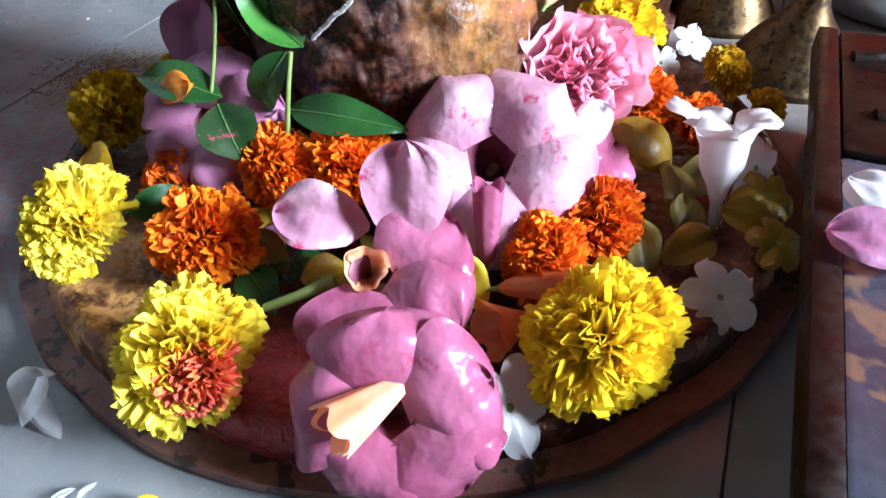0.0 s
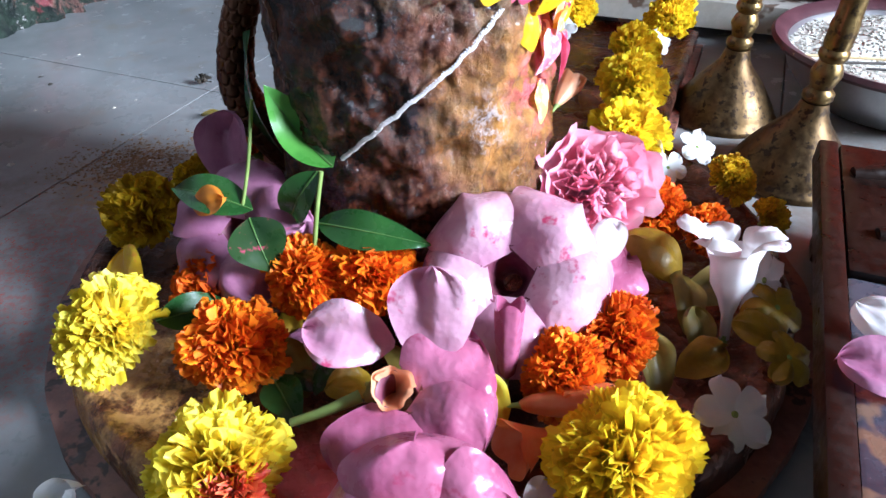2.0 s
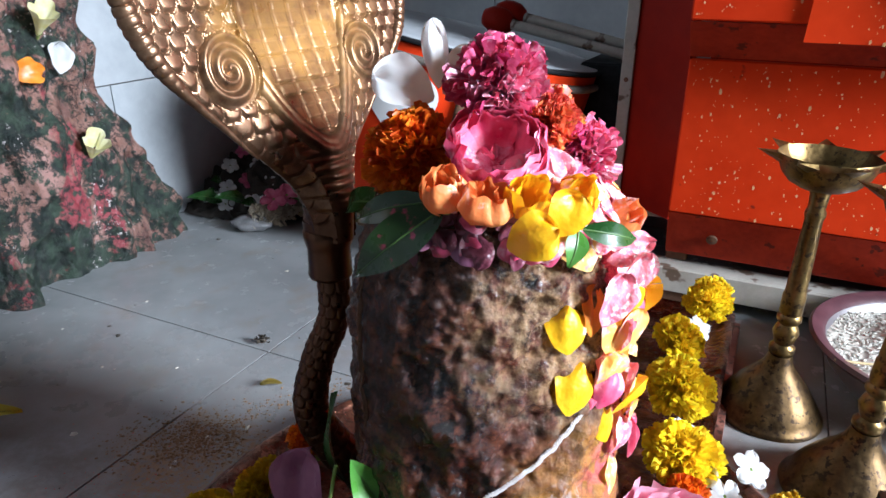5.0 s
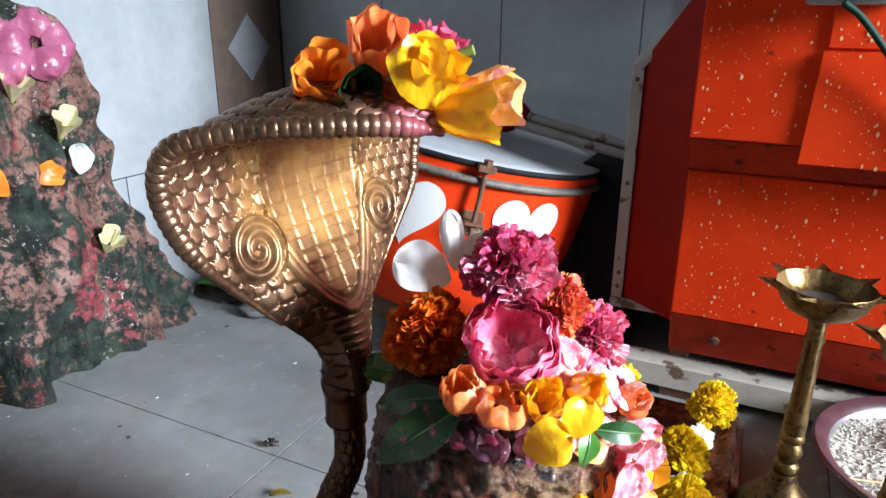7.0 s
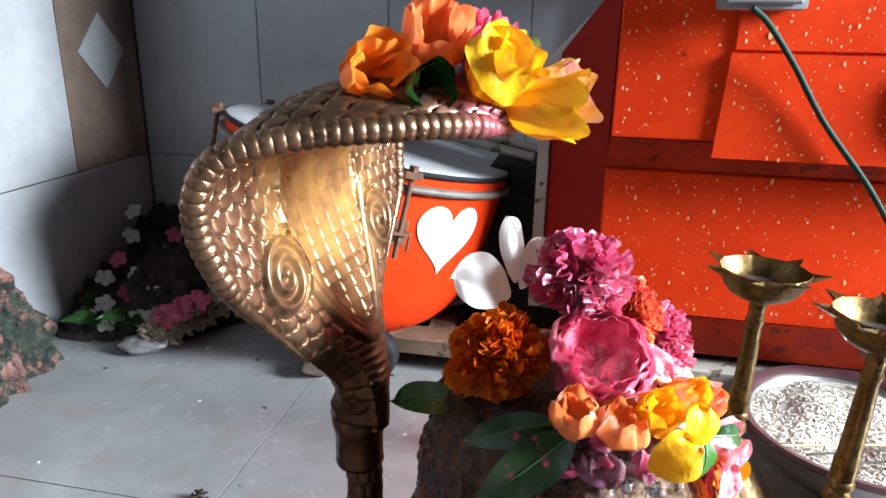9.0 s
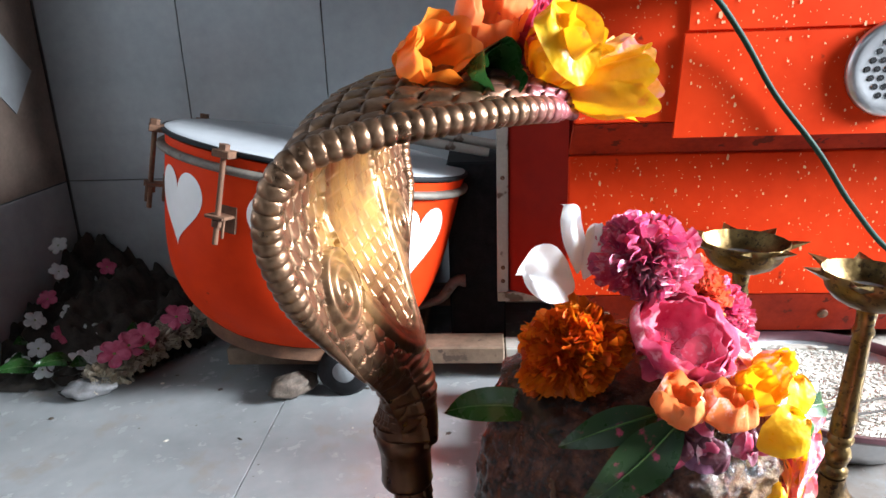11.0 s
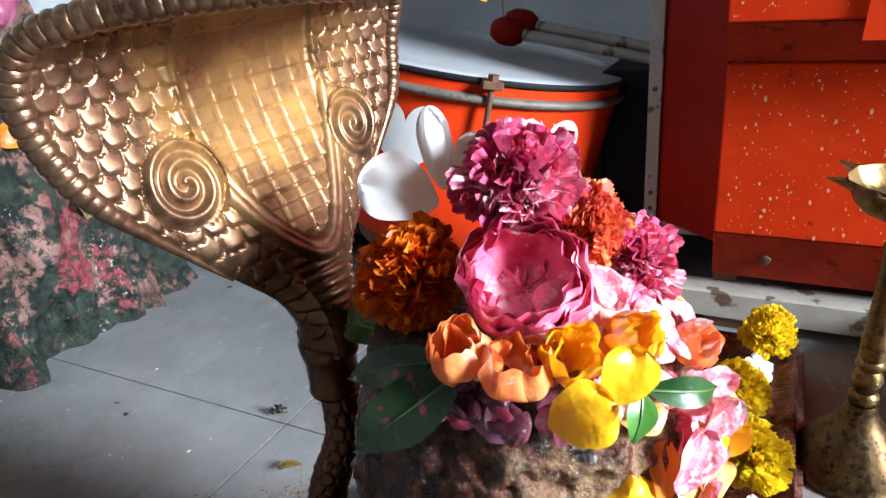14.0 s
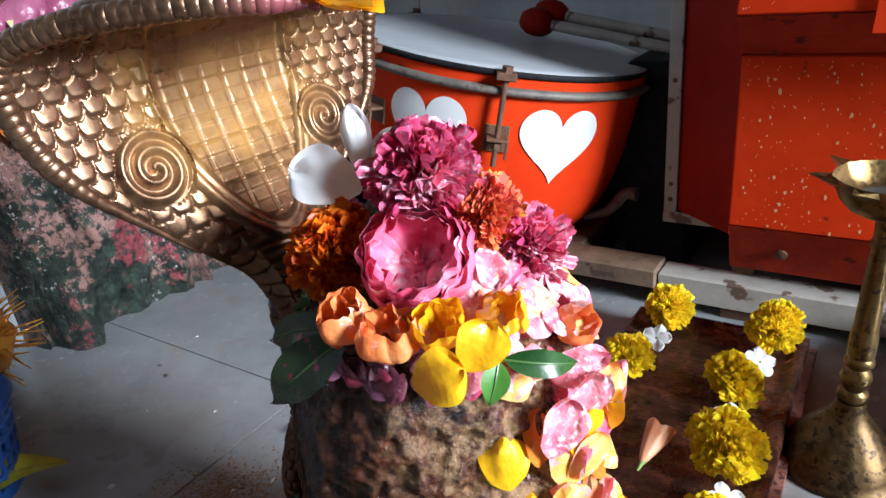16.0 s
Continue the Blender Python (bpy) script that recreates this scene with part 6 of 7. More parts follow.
rng = np.random.default_rng(91)
for k in range(26):
    d, z = rng.uniform(-46, -8), rng.uniform(0.165, 0.292)
    n = (math.cos(radians(d)) + rng.normal(0, 0.25), math.sin(radians(d)) + rng.normal(0, 0.25), 0.1 + rng.normal(0, 0.25))
    loose_petal(facing(*on_pillar(d - 6, z, 0.004 + 0.004 * rng.random()), n, rng.uniform(40, 130)), rng.uniform(0.020, 0.030), rng.uniform(0.008, 0.012), (POWDER_PINK, AMBER_DUST, AMBER, POWDER_PINK, AMBER_DUST, CRIMSON)[k % 6], "wet petal caked with pink powder on the stone", 640 + k, rng.uniform(0.1, 0.4), rng.uniform(-0.2, 0.3), "petals on the pillar", rng.uniform(-0.15, 0.15))

# ---- the bunch on top of the pillar ----
ruffled_rose(facing(-0.006, 0.477, 0.372, (0.05, -0.45, 0.88)), 0.0265, 2, CRIMSON, "crimson pink crumpled rose on top of the pillar", 240, 1.5)
rose(facing(-0.006, 0.444, 0.345, (0.05, -0.66, 0.74)), 0.0285, CRIMSON, "open cup-shaped crimson rose dusted white", 3, 20, 16, heart=-0.42, crumple=0.09, flare=-0.10)
ruffled_rose(facing(0.041, 0.474, 0.336, (0.60, -0.6, 0.55)), 0.0205, 4, CRIMSON, "small crimson pink crumpled rose on the pillar", 200, 1.5)
marigold(facing(0.022, 0.474, 0.353, (0.3, -0.5, 0.8)), 0.021, 81, STAINED, "orange marigold stained pink with powder", "marigolds", 220)
marigold(facing(-0.051, 0.470, 0.334, (-0.5, -0.6, 0.4)), 0.029, 82, DARK_ORANGE, "deep orange marigold on the pillar", "marigolds", 250)
loose_petal(facing(-0.057, 0.487, 0.366, (0.15, -0.82, 0.55), 160), 0.035, 0.0155, WHITE, "broad white petal standing on the bunch", 701, 0.35, 0.2, "white petals")
loose_petal(facing(-0.040, 0.492, 0.384, (0.2, -0.85, 0.2), 95), 0.036, 0.0075, WHITE, "narrow white petal standing on the bunch", 702, 0.12, 0.1, "white petals")
loose_petal(facing(-0.028, 0.494, 0.375, (0.1, -0.8, 0.4), 60), 0.030, 0.008, WHITE, "white petal standing on the bunch", 703, 0.2, 0.1, "white petals")
cup(facing(-0.029, 0.418, 0.321, (-0.10, -0.35, 0.92)), 0.0145, 0.020, POWDER_ORANGE, "orange bell flower dusted with powder", 11, lip=0.0, closed=0.62)
cup(facing(-0.011, 0.413, 0.318, (0.05, -0.35, 0.92)), 0.0155, 0.020, POWDER_ORANGE, "orange bell flower dusted with powder", 12, lip=0.0, closed=0.62)
cup(facing(0.008, 0.420, 0.320, (0.10, -0.60, 0.75)), 0.0125, 0.020, AMBER, "yellow bell flower hanging over the stone", 13, lip=0.1, closed=0.7)
cup(facing(0.030, 0.432, 0.320, (0.25, -0.55, 0.70)), 0.0125, 0.019, POWDER_AMBER, "yellow bell flower dusted with pink powder", 14, lip=0.1, closed=0.45)
cup(facing(0.056, 0.456, 0.303, (0.6, -0.55, 0.55)), 0.012, 0.018, POWDER_ORANGE, "peach bell flower on the pillar", 15)
loose_petal(facing(0.010, 0.401, 0.314, (0.05, -0.88, 0.46), 20), 0.023, 0.0120, AMBER, "broad yellow petal hanging over the stone", 731, 0.45, 0.1, "powdered petals")
loose_petal(facing(0.024, 0.410, 0.322, (0.35, -0.80, 0.5), 55), 0.021, 0.0110, AMBER, "broad yellow petal on the bunch", 732, 0.4, 0.1, "powdered petals")
loose_petal(facing(0.062, 0.440, 0.297, (0.40, -0.80, 0.45), -4), 0.024, 0.0065, POWDER_PINK, "stiff pink powdered petal pointing outwards", 733, 0.2, 0.0, "powdered petals")
# a crust of wet petals caked with pink powder round the shoulder of the stone
rng = np.random.default_rng(21)
for k in range(64):
    q = rng.random()
    an = radians(rng.uniform(-70, -5))
    rr = PR * (0.52 + 0.42 * q)
    x, y, z = PX + rr * math.cos(an), PY + rr * math.sin(an), 0.333 - 0.034 * q ** 1.6 + rng.uniform(0, 0.004)
    mat = (POWDER_PINK, POWDER_PINK, AMBER_DUST, POWDER_PINK, CRIMSON, POWDER_PINK, POWDER_ORANGE)[k % 7]
    loose_petal(facing(x, y, z, (math.cos(an) + rng.normal(0, 0.2), math.sin(an) + rng.normal(0, 0.2), 0.8 + rng.random() * 0.5), rng.uniform(0, 360)), rng.uniform(0.014, 0.024), rng.uniform(0.006, 0.010), mat, "crumpled petal covered in pink powder on the pillar", 820 + k, rng.uniform(0.05, 0.3), rng.uniform(0.1, 0.5), "powdered petals", rng.uniform(-0.2, 0.1))
for k, (x, y, z, n, sp, L, W, mat) in enumerate(((-0.002, 0.424, 0.330, (0, -0.6, 0.75), 0, 0.016, 0.006, CRIMSON), (0.058, 0.434, 0.292, (0.3, -0.9, 0.3), 5, 0.015, 0.005, POWDER_PINK), (-0.040, 0.425, 0.292, (-0.3, -0.85, 0.3), 120, 0.020, 0.007, CRUSHED))):
    loose_petal(facing(x, y, z, n, sp), L, W, mat, "petal dusted with pink powder on the bunch", 780 + k, 0.3, 0.25, "powdered petals")
leaf((-0.036, 0.420, 0.324), (-0.077, 0.435, 0.308), (-0.3, -0.7, 0.65), 0.0085, STAINED_GREEN, "glossy dark leaf sticking out of the bunch", 0.1, 0.2)
leaf((-0.030, 0.412, 0.324), (-0.075, 0.420, 0.284), (-0.25, -0.85, 0.40), 0.0125, STAINED_GREEN, "broad dark leaf with powder drops", 0.08, 0.2)
leaf((-0.056, 0.470, 0.302), (-0.100, 0.525, 0.280), (-0.6, -0.4, 0.7), 0.010, GREEN, "dark green leaf hanging beside the serpent", 0.15, 0.25)
leaf((0.034, 0.410, 0.316), (0.062, 0.424, 0.306), (0.3, -0.9, 0.4), 0.006, GREEN, "small green leaf under powdered petals", 0.15, 0.2)
leaf((0.032, 0.409, 0.316), (0.028, 0.402, 0.300), (0.2, -0.95, 0.2), 0.006, LIGHT_GREEN, "small bright green leaf on the stone", 0.15, 0.2)
rng = np.random.default_rng(66)
for k in range(26):
    x, z, sp = rng.uniform(-0.040, 0.012), rng.uniform(0.300, 0.322), rng.uniform(0, 360)
    loose_petal(facing(x, 0.407 + 0.35 * max(0, -x - 0.01) + 0.3 * (z - 0.30), z, (-0.2 + rng.normal(0, 0.3), -0.85, 0.45 + rng.normal(0, 0.3)), sp), rng.uniform(0.010, 0.017), rng.uniform(0.004, 0.007), (CRUSHED, CRUSHED, MAUVE_DARK, CRUSHED, CRIMSON)[k % 5], "crushed dusky petal at the pillar's top edge", 750 + k, 0.3, 0.4, "crushed petals")

# ---- the bunch on the serpent's head ----
def cob(f, s, z):
    return C_AT[0] + C_F[0] * f + C_S[0] * s, C_AT[1] + C_F[1] * f + C_S[1] * s, z


cup(facing(-0.117, 0.505, 0.464, (0.30, -0.72, 0.45)), 0.020, 0.034, ORANGE_BELL, "orange bell flower on the serpent's hood", 21, 4, lip=0.3)
cup(facing(-0.083, 0.508, 0.474, (0.05, -0.60, 0.80)), 0.019, 0.034, PEACH, "orange bell flower on the serpent's hood", 22, 4, lip=0.25)
rose(facing(-0.056, 0.506, 0.486, (0.1, -0.5, 0.85)), 0.020, CRIMSON, "small crumpled crimson flower on the hood", 5, 8, 22, crumple=0.17, heart=0.6)
bell(facing(-0.094, 0.502, 0.463, (0.25, -0.92, 0.20)), 0.012, 0.034, GREEN, "rolled green leaf tube on the hood", 23, 3, 3.0, 0.35, name="rolled_leaf", group="rolled leaves", stalk=False)
cup(facing(-0.061, 0.492, 0.462, (0.45, -0.55, 0.70)), 0.019, 0.034, AMBER, "large yellow bell flower on the hood", 24, 5, lip=0.3)
cup(facing(-0.052, 0.488, 0.457, (0.93, -0.30, 0.06)), 0.016, 0.040, AMBER, "yellow bell flower hanging off the serpent's head", 25, 5, lip=0.3, closed=0.8)
cup(facing(-0.046, 0.494, 0.460, (0.95, -0.10, 0.18)), 0.016, 0.040, AMBER_DUST, "peach bell flower with ragged pink edge", 26, 5, lip=0.3, closed=0.8)
loose_petal(facing(-0.056, 0.474, 0.476, (-0.1, -0.8, 0.6), 100), 0.036, 0.016, AMBER, "upright yellow petal on the hood", 733, 0.3, 0.1, "crushed petals")
solid("flower_stalk", tube([(-0.060, 0.500, 0.474), (-0.044, 0.498, 0.484), (-0.030, 0.496, 0.489)], [0.002, 0.0022, 0.0030], 8, 12), STALK, Matrix(), "cut pale green stalk on the hood", "stalk", "stalks")
for k, (f, s, n, sp) in enumerate(((0.030, 0.01, (0, -0.2, 1), 0), (0.05, -0.02, (0.2, -0.3, 1), 70), (0.08, 0.0, (0.4, -0.3, 0.9), 20), (0.06, 0.02, (0, 0, 1), 100))):
    loose_petal(facing(*cob(f, s, 0.468 - 0.06 * max(0, f - 0.06)), n, sp), 0.036, 0.014, (MAUVE_DARK, CRIMSON, AMBER, MAUVE_DARK)[k], "crushed petal stuck on the serpent's head", 740 + k, 0.2, 0.2, "crushed petals")

# ---- petals on the stool, the floor and the rock ----
loose_petal(facing(0.226, 0.318, 0.086, (-0.2, -0.5, 0.8), 150), 0.036, 0.012, BLUSH, "mauve and white petal on the wooden stool", 801, 0.3, 0.3, "petals on the stool")
loose_petal(facing(0.214, 0.290, 0.084, (-0.1, -0.4, 0.9), 170), 0.046, 0.015, MAUVE_DARK, "mauve petal on the wooden stool", 802, 0.25, 0.25, "petals on the stool")

# ---- things on the rock ----
def on_rock(v, z, out=0.0):
    return ROOM @ Vector((LEFT + 0.075 - 0.05 * min(1, z / 0.45) + 0.012 + out, v, z))


LILY = petal_mat("cream_lily_petal", (0.74, 0.70, 0.30), (0.84, 0.82, 0.60), thin=0.3)
for k, (v, z, sp) in enumerate(((0.744, 0.164, 20), (0.664, 0.396, 60), (0.718, 0.342, 200))):
    p = on_rock(v, z, 0.012)
    bell(facing(p.x, p.y, p.z, (0.55, -0.35, 0.75), sp), 0.020, 0.045, LILY, "cream trumpet flower lying on the painted rock", 50 + k, 3, 0.4, 1.3, group="rock flowers", lobe=0.3)
p = on_rock(0.738, 0.308, 0.012)
loose_petal(facing(p.x, p.y, p.z, (0.8, -0.4, 0.4), 70), 0.045, 0.018, WHITE, "white petal stuck on the painted rock", 901, 0.2, 0.2, "petals on the rock")
for k, (v, z) in enumerate(((0.687, 0.295), (0.613, 0.299))):
    p = on_rock(v, z, 0.012)
    loose_petal(facing(p.x, p.y, p.z, (0.8, -0.4, 0.4), 120 * k), 0.045, 0.019, ORANGE_BELL, "orange petal stuck on the painted rock", 903 + k, 0.3, 0.3, "petals on the rock")
for k, (v, z, sp) in enumerate(((0.650, 0.462, 10), (0.712, 0.470, 70))):
    p = on_rock(v, z, 0.015)
    blossom(facing(p.x, p.y, p.z, (0.65, -0.6, 0.35), sp), 0.050, MAUVE, "mauve blossom laid on top of the painted rock", seed=20 + k, cup=0.3, curl=0.4, group="rock flowers")
GOLD = surf("gold_tinsel", (0.62, 0.24, 0.03), (0.80, 0.42, 0.06), 60, 0.3, 0.8, 0.4, 300)
rng = np.random.default_rng(31)
p = ROOM @ Vector((-0.905, 0.455, 0.085))
strands = []
for k in range(170):
    d = Vector(rng.normal(0, 1, 3)).normalized() * 0.055
    e = d * rng.uniform(0.9, 1.35) + Vector(rng.normal(0, 0.008, 3))
    strands.append(tube([d * 0.2, d * 0.7, e], [0.002, 0.0016, 0.0007], 4, 6))
solid("tinsel_ball", merge(lathe([(0.0005, -0.05), (0.03, -0.04), (0.048, 0), (0.03, 0.04), (0.0005, 0.05)], 16), *strands), GOLD, Matrix.Translation(p), "bundle of shiny orange-gold tinsel against the rock", "tinsel")

# ---- the blue basket and the yellow leaf ----
BLUE = surf("blue_plastic", (0.010, 0.05, 0.20), (0.02, 0.08, 0.30), 30, 0.3, 0, 0.05, 200)


def basket():
    c = ROOM @ Vector((-0.765, 0.335, 0.0))
    t = thing("plastic_basket", Matrix.Translation(c), "blue plastic lattice basket standing on the floor", "basket")
    r0, r1, h = 0.072, 0.088, 0.10
    part("rim", lathe([(r1 - 0.006, h - 0.006), (r1 + 0.002, h - 0.008), (r1 + 0.005, h - 0.002), (r1 + 0.002, h + 0.003), (r1 - 0.006, h + 0.001)], 60), BLUE, t)
    part("bottom", lathe([(0.0005, 0.002), (r0, 0.002), (r0 + 0.002, 0.0), (r0 + 0.003, 0.014), (r0, 0.014), (r0 - 0.002, 0.005), (0.0005, 0.005)], 60), BLUE, t)
    for k in range(36):
        a = 2 * math.pi * k / 36
        part("rib", tube([(r0 * math.cos(a), r0 * math.sin(a), 0.010), (r1 * math.cos(a), r1 * math.sin(a), h - 0.003)], 0.0026, 6), BLUE, t)
    for z in (0.030, 0.048, 0.066, 0.082):
        r = r0 + (r1 - r0) * z / h
        part("hoop", lathe([(r - 0.002, z - 0.002), (r + 0.002, z - 0.002), (r + 0.002, z + 0.002), (r - 0.002, z + 0.002), (r - 0.002, z - 0.002)], 48), BLUE, t)
    return t


basket()
leaf((-0.545, 0.600, 0.006), (-0.470, 0.655, 0.012), (0.1, -0.2, 1), 0.024, petal_mat("yellow_leaf", (0.45, 0.42, 0.02), (0.62, 0.58, 0.04), thin=0.3), "yellow-green leaf on the floor beside a basket", 0.15, 0.3)

# ---- wilted garlands in the corner ----
HEAP = surf("wilted_plant_heap", (0.012, 0.009, 0.007), (0.04, 0.03, 0.022), 60, 0.85, 0, 0.8, 120)


def heap_geo():
    def f(a, b):
        u = LEFT + 0.005 + 0.34 * a
        v = BACK - 0.008 - 0.33 * b
        z = 0.10 * np.exp(-(a * 2.0) ** 2) * np.exp(-(b * 1.6) ** 2) * np.clip(4 * (1 - a), 0, 1) * np.clip(4 * (1 - b), 0, 1) + 0.03 * np.clip(1 - (a * a + b * b), 0, 1)
        return u, v, z
    V, F = sheet(f, 60, 60)
    d, e = fbm(V, 22, 3, 4.4), fbm(V, 70, 3, 8.8)
    V[:, 2] = np.maximum(V[:, 2] * (1 + 0.5 * d) + np.where(V[:, 2] > 0.004, 0.010 * e, 0), -0.002)
    return V, [q for q in F if V[q, 2].max() > 0.004]


solid("plant_heap", heap_geo(), HEAP, ROOM, "dark heap of wilted plants in the tiled corner", "plant waste", kind="stuff", smooth=70)
PINK = petal_mat("hot_pink_petal", (0.50, 0.06, 0.16), (0.64, 0.15, 0.27), thin=0.3)
rng = np.random.default_rng(12)
spots = [(-0.955, 1.02, 0.03, 0), (-0.98, 1.06, 0.06, 0), (-0.93, 0.985, 0.012, 0), (-0.89, 1.012, 0.014, 0), (-0.985, 1.15, 0.11, 0), (-0.99, 1.17, 0.15, 0), (-0.965, 1.19, 0.075, 0), (-0.95, 1.17, 0.06, 1), (-0.925, 1.13, 0.045, 1),
         (-0.93, 1.20, 0.10, 1), (-0.905, 1.08, 0.03, 0), (-0.97, 0.99, 0.02, 0), (-0.90, 1.16, 0.05, 0), (-0.86, 1.10, 0.02, 1), (-0.98, 1.10, 0.08, 1), (-0.94, 1.06, 0.035, 1), (-0.87, 1.03, 0.012, 0), (-0.945, 1.10, 0.055, 0)]
for k, (u, v, z, pink) in enumerate(spots):
    p = ROOM @ Vector((u, v, z + 0.012))
    small_flower(facing(p.x, p.y, p.z, (rng.normal(0.1, 0.3), -0.6, 0.7), 40 * k), 0.017, PINK if pink else WHITE, "small pink flower on a wilted heap" if pink else "small white flower on a wilted heap", 900 + k, name="garland_flower", group="corner flowers")
for k in range(7):
    p = ROOM @ Vector((-0.99 + 0.03 * k + rng.normal(0, 0.02), 1.02 + rng.normal(0, 0.05), 0.02 + 0.02 * rng.random()))
    leaf(p, p + Vector((rng.normal(0, 0.03), -0.04, 0.02)), (0.2, -0.6, 0.7), 0.014, GREEN, "green leaf in the wilted heap", 0.15, 0.2, k, "corner leaves")
WIRE = surf("dark_wire", (0.02, 0.018, 0.016), (0.04, 0.036, 0.03), 60, 0.4, 0.6, 0.1, 200)
for k in range(9):
    u, v, r = -0.86 - 0.02 * k + rng.normal(0, 0.02), 0.955 + 0.018 * k, rng.uniform(0.014, 0.024)
    a = np.linspace(0, 2 * np.pi, 26)
    pts = np.stack([u + r * np.cos(a), v + r * 0.8 * np.sin(a), 0.004 + 0.012 * (k % 3) + 0.004 * np.sin(2 * a + k)], -1)
    solid("wire_loop", tube(pts, 0.0011, 6), WIRE, ROOM, "thin dark wire loop on the floor", "wire", "wire loops")
# the garland that runs back from the corner's edge
CREAM_PETAL = petal_mat("cream_garland_petal", (0.42, 0.36, 0.26), (0.58, 0.52, 0.42), thin=0.2, vary=0.2)
g = thing("flower_garland", ROOM, "thick cream flower garland with pink blossoms on the floor", "garland")
path = smooth_path([(-0.825, 0.965, 0.022), (-0.805, 1.01, 0.026), (-0.78, 1.06, 0.034), (-0.745, 1.11, 0.045), (-0.71, 1.16, 0.055)], 9)
for k, q in enumerate(path):
    m = Matrix.Translation(q) @ Matrix.Rotation(radians(50 * k), 4, "Z")
    part("flower_ball", moved(marigold_geo(0.030 + 0.003 * (k % 2), 200 + k, 90, -0.6), m), CREAM_PETAL, g, "packed cream petals")
for k in (1, 2, 3, 5, 7):
    q = ROOM @ Vector(path[k] + np.array((0.006, -0.010, 0.030)))
    small_flower(facing(q.x, q.y, q.z, (0.1, -0.6, 0.8), 50 * k), 0.024, PINK, "hot pink flower on a cream garland", 950 + k, name="garland_flower", group="corner flowers")


def stone(u, v, sx, sy, sz, mat, label, seed):
    V, F = lathe([(0.0005, -1.0)] + [(math.cos(a), math.sin(a)) for a in np.linspace(-1.3, 1.3, 16)] + [(0.0005, 1.0)], 30)
    V = V * (1 + 0.22 * fbm(V, 1.6, 4, seed))[:, None] * (sx, sy, sz)
    V[:, 2] -= V[:, 2].min()
    return solid("stone", (V, F), mat, room(u, v, 0, 20 * seed), label, "stone", "loose stones", smooth=80)


GREY_STONE = surf("grey_pebble", (0.16, 0.16, 0.16), (0.28, 0.28, 0.29), 50, 0.35, 0, 0.3, 200)
BROWN_STONE = surf("crumbly_brown_stone", (0.035, 0.026, 0.020), (0.14, 0.105, 0.080), 70, 0.8, 0, 0.9, 150)
stone(-0.835, 0.948, 0.036, 0.022, 0.014, GREY_STONE, "smooth grey pebble at the end of a garland", 1.0)
stone(-0.540, 0.948, 0.036, 0.020, 0.017, BROWN_STONE, "crumbly brown stone under the trolley board", 2.0)

# ---- crumbs and powder on the floor ----
rng = np.random.default_rng(44)


def crumbs(name, spots, mat, label, lo, hi, flat=0.5):
    V, F = [], []
    for x, y, z in spots:
        r = lo + (hi - lo) * rng.random() ** 3
        a = rng.random() * 6.28
        s, n = len(V), 5
        st = rng.uniform(0.4, 1.0)
        for k in range(n):
            t = 6.283 * k / n
            px, py = r * math.cos(t) * rng.uniform(0.7, 1.2), st * r * math.sin(t) * rng.uniform(0.7, 1.2)
            V.append((x + px * math.cos(a) - py * math.sin(a), y + px * math.sin(a) + py * math.cos(a), z))
        V.append((x, y, z + flat * r))
        F += [(s + k, s + (k + 1) % n, s + n) for k in range(n)]
    return solid(name, (V, F), mat, Matrix(), label, "debris", kind="stuff", smooth=False)


DARK_CRUMB = surf("dark_crumb", (0.02, 0.016, 0.012), (0.06, 0.045, 0.03), 90, 0.8)
PALE_CRUMB = surf("pale_crumb", (0.55, 0.50, 0.42), (0.70, 0.66, 0.58), 90, 0.8)
TAN_POWDER = surf("tan_powder", (0.17, 0.095, 0.045), (0.30, 0.18, 0.09), 120, 0.9)
RED_POWDER = surf("red_powder", (0.34, 0.06, 0.05), (0.50, 0.12, 0.09), 120, 0.9)
area = [(x, y, 0.0002) for x, y in zip(rng.uniform(-0.85, 0.05, 150), rng.uniform(0.55, 1.35, 150))]
crumbs("floor_crumbs", area[:80], DARK_CRUMB, "scattered dark crumbs on the floor tiles", 0.001, 0.0055, 0.4)
crumbs("floor_crumbs", area[80:], PALE_CRUMB, "scattered pale grains on the floor tiles", 0.001, 0.0045, 0.4)
cl = [(-0.29 + rng.normal(0, 0.032), 0.635 + rng.normal(0, 0.022), 0.0002) for _ in range(2000)] + [(-0.30 + 0.30 * q + rng.normal(0, 0.010), 0.63 + 0.10 * math.sin(3 * q) + rng.normal(0, 0.012), 0.0002) for q in rng.random(900)]
crumbs("tan_powder_patch", cl, TAN_POWDER, "patch of spilled tan grain powder on the tiles", 0.0006, 0.0024, 0.4)
cl = [(-0.33 + rng.normal(0, 0.06), 0.47 + rng.normal(0, 0.07), 0.0002) for _ in range(1800)]
crumbs("red_powder_patch", cl, RED_POWDER, "thin dusting of red powder on the tiles", 0.00025, 0.0012, 0.15)
solid("dark_scrap", (lambda g: (g[0] * (1, 0.6, 1), g[1]))(marigold_geo(0.011, 3, 14, -0.2)), DARK_CRUMB, Matrix.Translation((-0.275, 0.818, 0.006)), "small black scrap on the floor tiles", "scrap")
loose_petal(facing(-0.237, 0.728, 0.004, (0, 0, 1), 20), 0.024, 0.006, OLIVE, "dry yellowish petal on the floor tiles", 960, 0.3, 0.2, "floor petals")
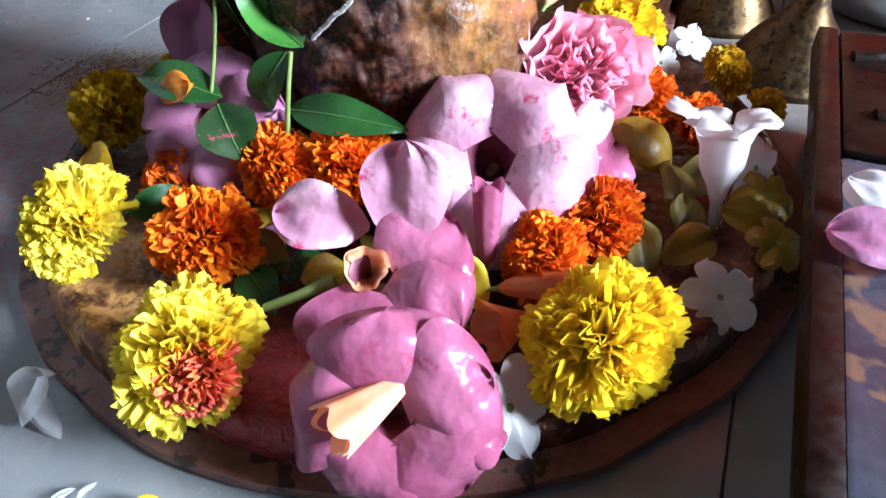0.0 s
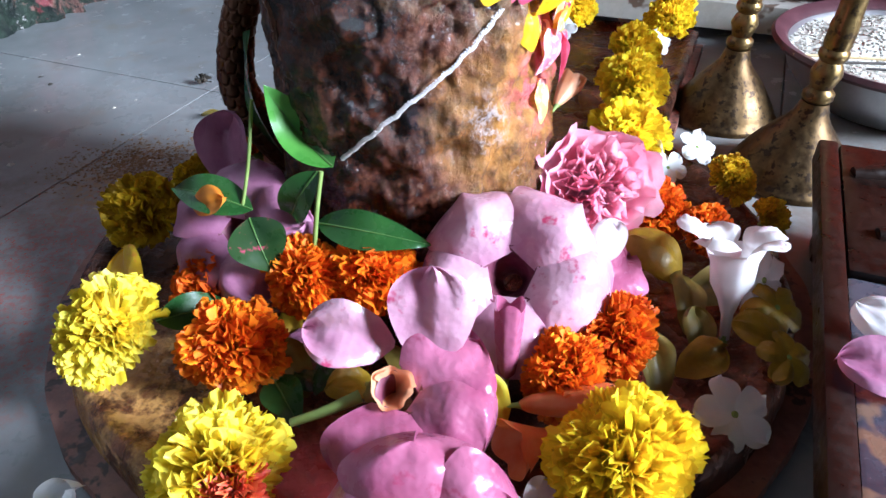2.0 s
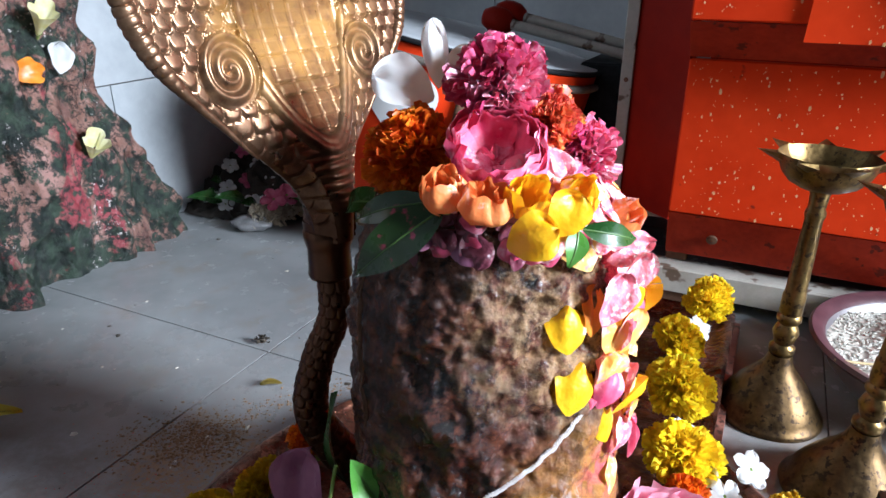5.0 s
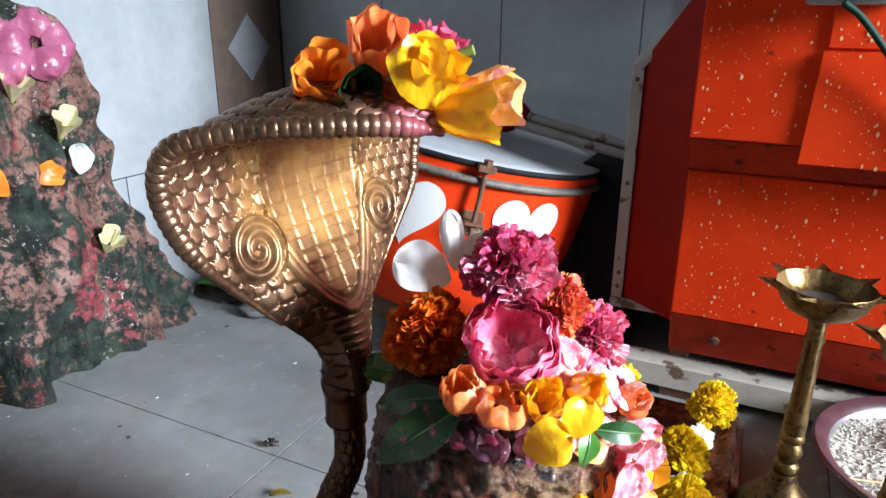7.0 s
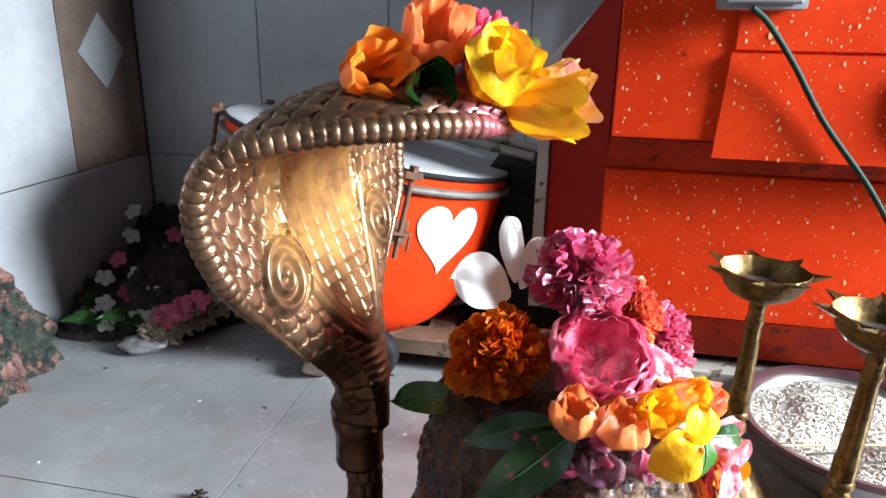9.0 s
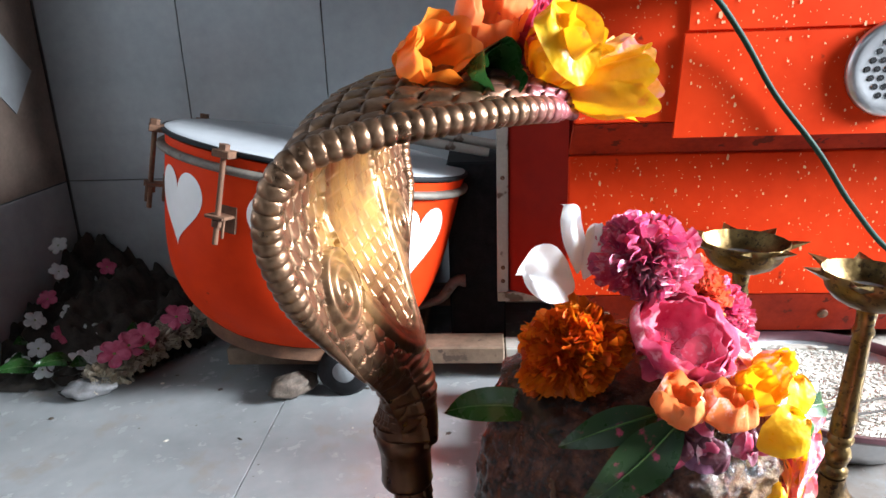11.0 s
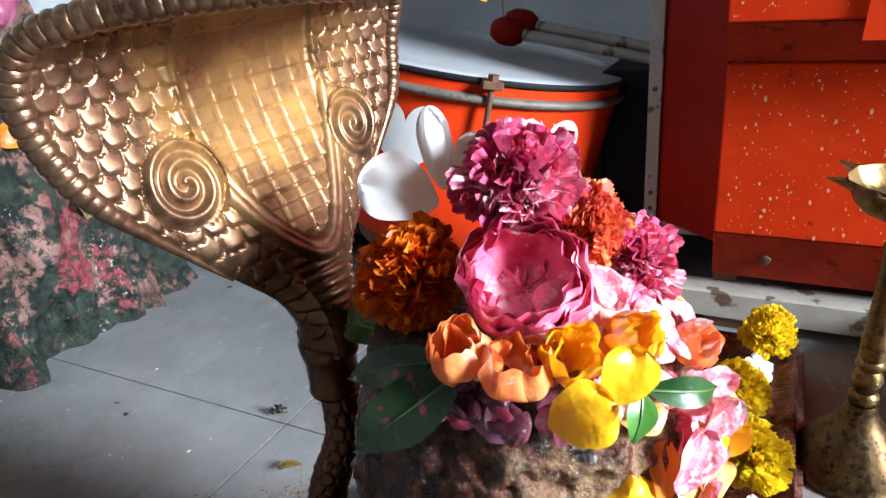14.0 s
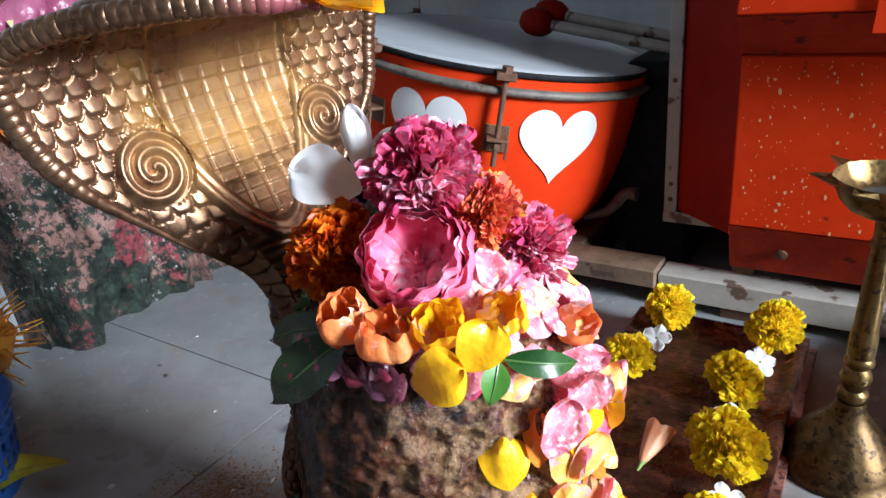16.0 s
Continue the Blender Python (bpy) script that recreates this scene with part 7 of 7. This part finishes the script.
for k, (x, y, sp) in enumerate(((-0.150, 0.222, 40), (-0.140, 0.224, 60), (-0.180, 0.206, 30))):
    loose_petal(facing(x, y, 0.003, (0, 0, 1), sp), 0.010, 0.0022, WHITE, "tiny pale petal on the floor tiles", 965 + k, 0.2, 0.1, "floor petals")
loose_petal(facing(-0.110, 0.212, 0.005, (0.1, -0.3, 0.9), 20), 0.018, 0.006, YELLOW, "tiny yellow petal beside the base", 970, 0.3, 0.2, "floor petals")

# ---- tiles, last ----
S, G = 0.60, 0.0014
items = []
for i in range(-1, 5):
    for j in range(-4, 3):
        a0, a1 = max(LEFT, -0.55 + S * i + G / 2), min(RIGHT, -0.55 + S * (i + 1) - G / 2)
        b0, b1 = max(FRONT, 0.64 + S * j + G / 2), min(BACK, 0.64 + S * (j + 1) - G / 2)
        if a1 - a0 > 0.01 and b1 - b0 > 0.01:
            items.append((a1 - a0, b1 - b0, 0.0045, Matrix.Translation((a0, b0, -0.0045))))
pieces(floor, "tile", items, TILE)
bands = [(0.0, 0.25), (0.25, 0.63), (0.63, 1.01), (1.01, 1.39), (1.39, 1.77), (1.77, 2.15), (2.15, 2.5)]
items = []
for z0, z1 in bands:
    for k in range(14):
        a0, a1 = LEFT + 0.005 + 0.245 * k + 0.001, min(RIGHT, LEFT + 0.005 + 0.245 * (k + 1) - 0.001)
        if a1 - a0 > 0.01:
            items.append((a1 - a0, 0.006, z1 - z0 - 0.002, Matrix.Translation((a0, BACK - 0.003, z0 + 0.001))))
pieces(wall_back, "tile", items, WALL_TILE)
items, brown, white = [], [], []
ST0, ST1 = 1.085, 1.279
for z0, z1 in bands:
    edges = [BACK - 0.005]
    edges += [ST0] if z0 > 0.2 else []
    while edges[-1] > FRONT:
        edges.append(edges[-1] - 0.42)
    for k, (b1, b0) in enumerate(zip(edges, edges[1:])):
        b0 = max(b0, FRONT)
        if b1 - b0 < 0.01:
            continue
        it = (0.006, b1 - b0 - 0.002, z1 - z0 - 0.002, Matrix.Translation((LEFT - 0.003, b0 + 0.001, z0 + 0.001)))
        (brown if z0 > 0.2 and k == 0 else items).append(it)
pieces(wall_left, "tile", items, WALL_TILE)
pieces(wall_left, "stripe_tile", brown, BROWN_TILE)
mid = (ST0 + ST1) / 2
for z0, z1 in bands[1:]:
    zc = z0 + 0.196
    V, F = prism([(0, -0.064), (0.060, 0), (0, 0.064), (-0.060, 0)], 0, 0.002)
    m = Matrix.Translation((LEFT + 0.0032, mid, zc)) @ Matrix(((0, 0, 1, 0), (1, 0, 0, 0), (0, 1, 0, 0), (0, 0, 0, 1)))
    part("diamond_tile", moved((V, F), m), WALL_TILE, wall_left, smooth=False)
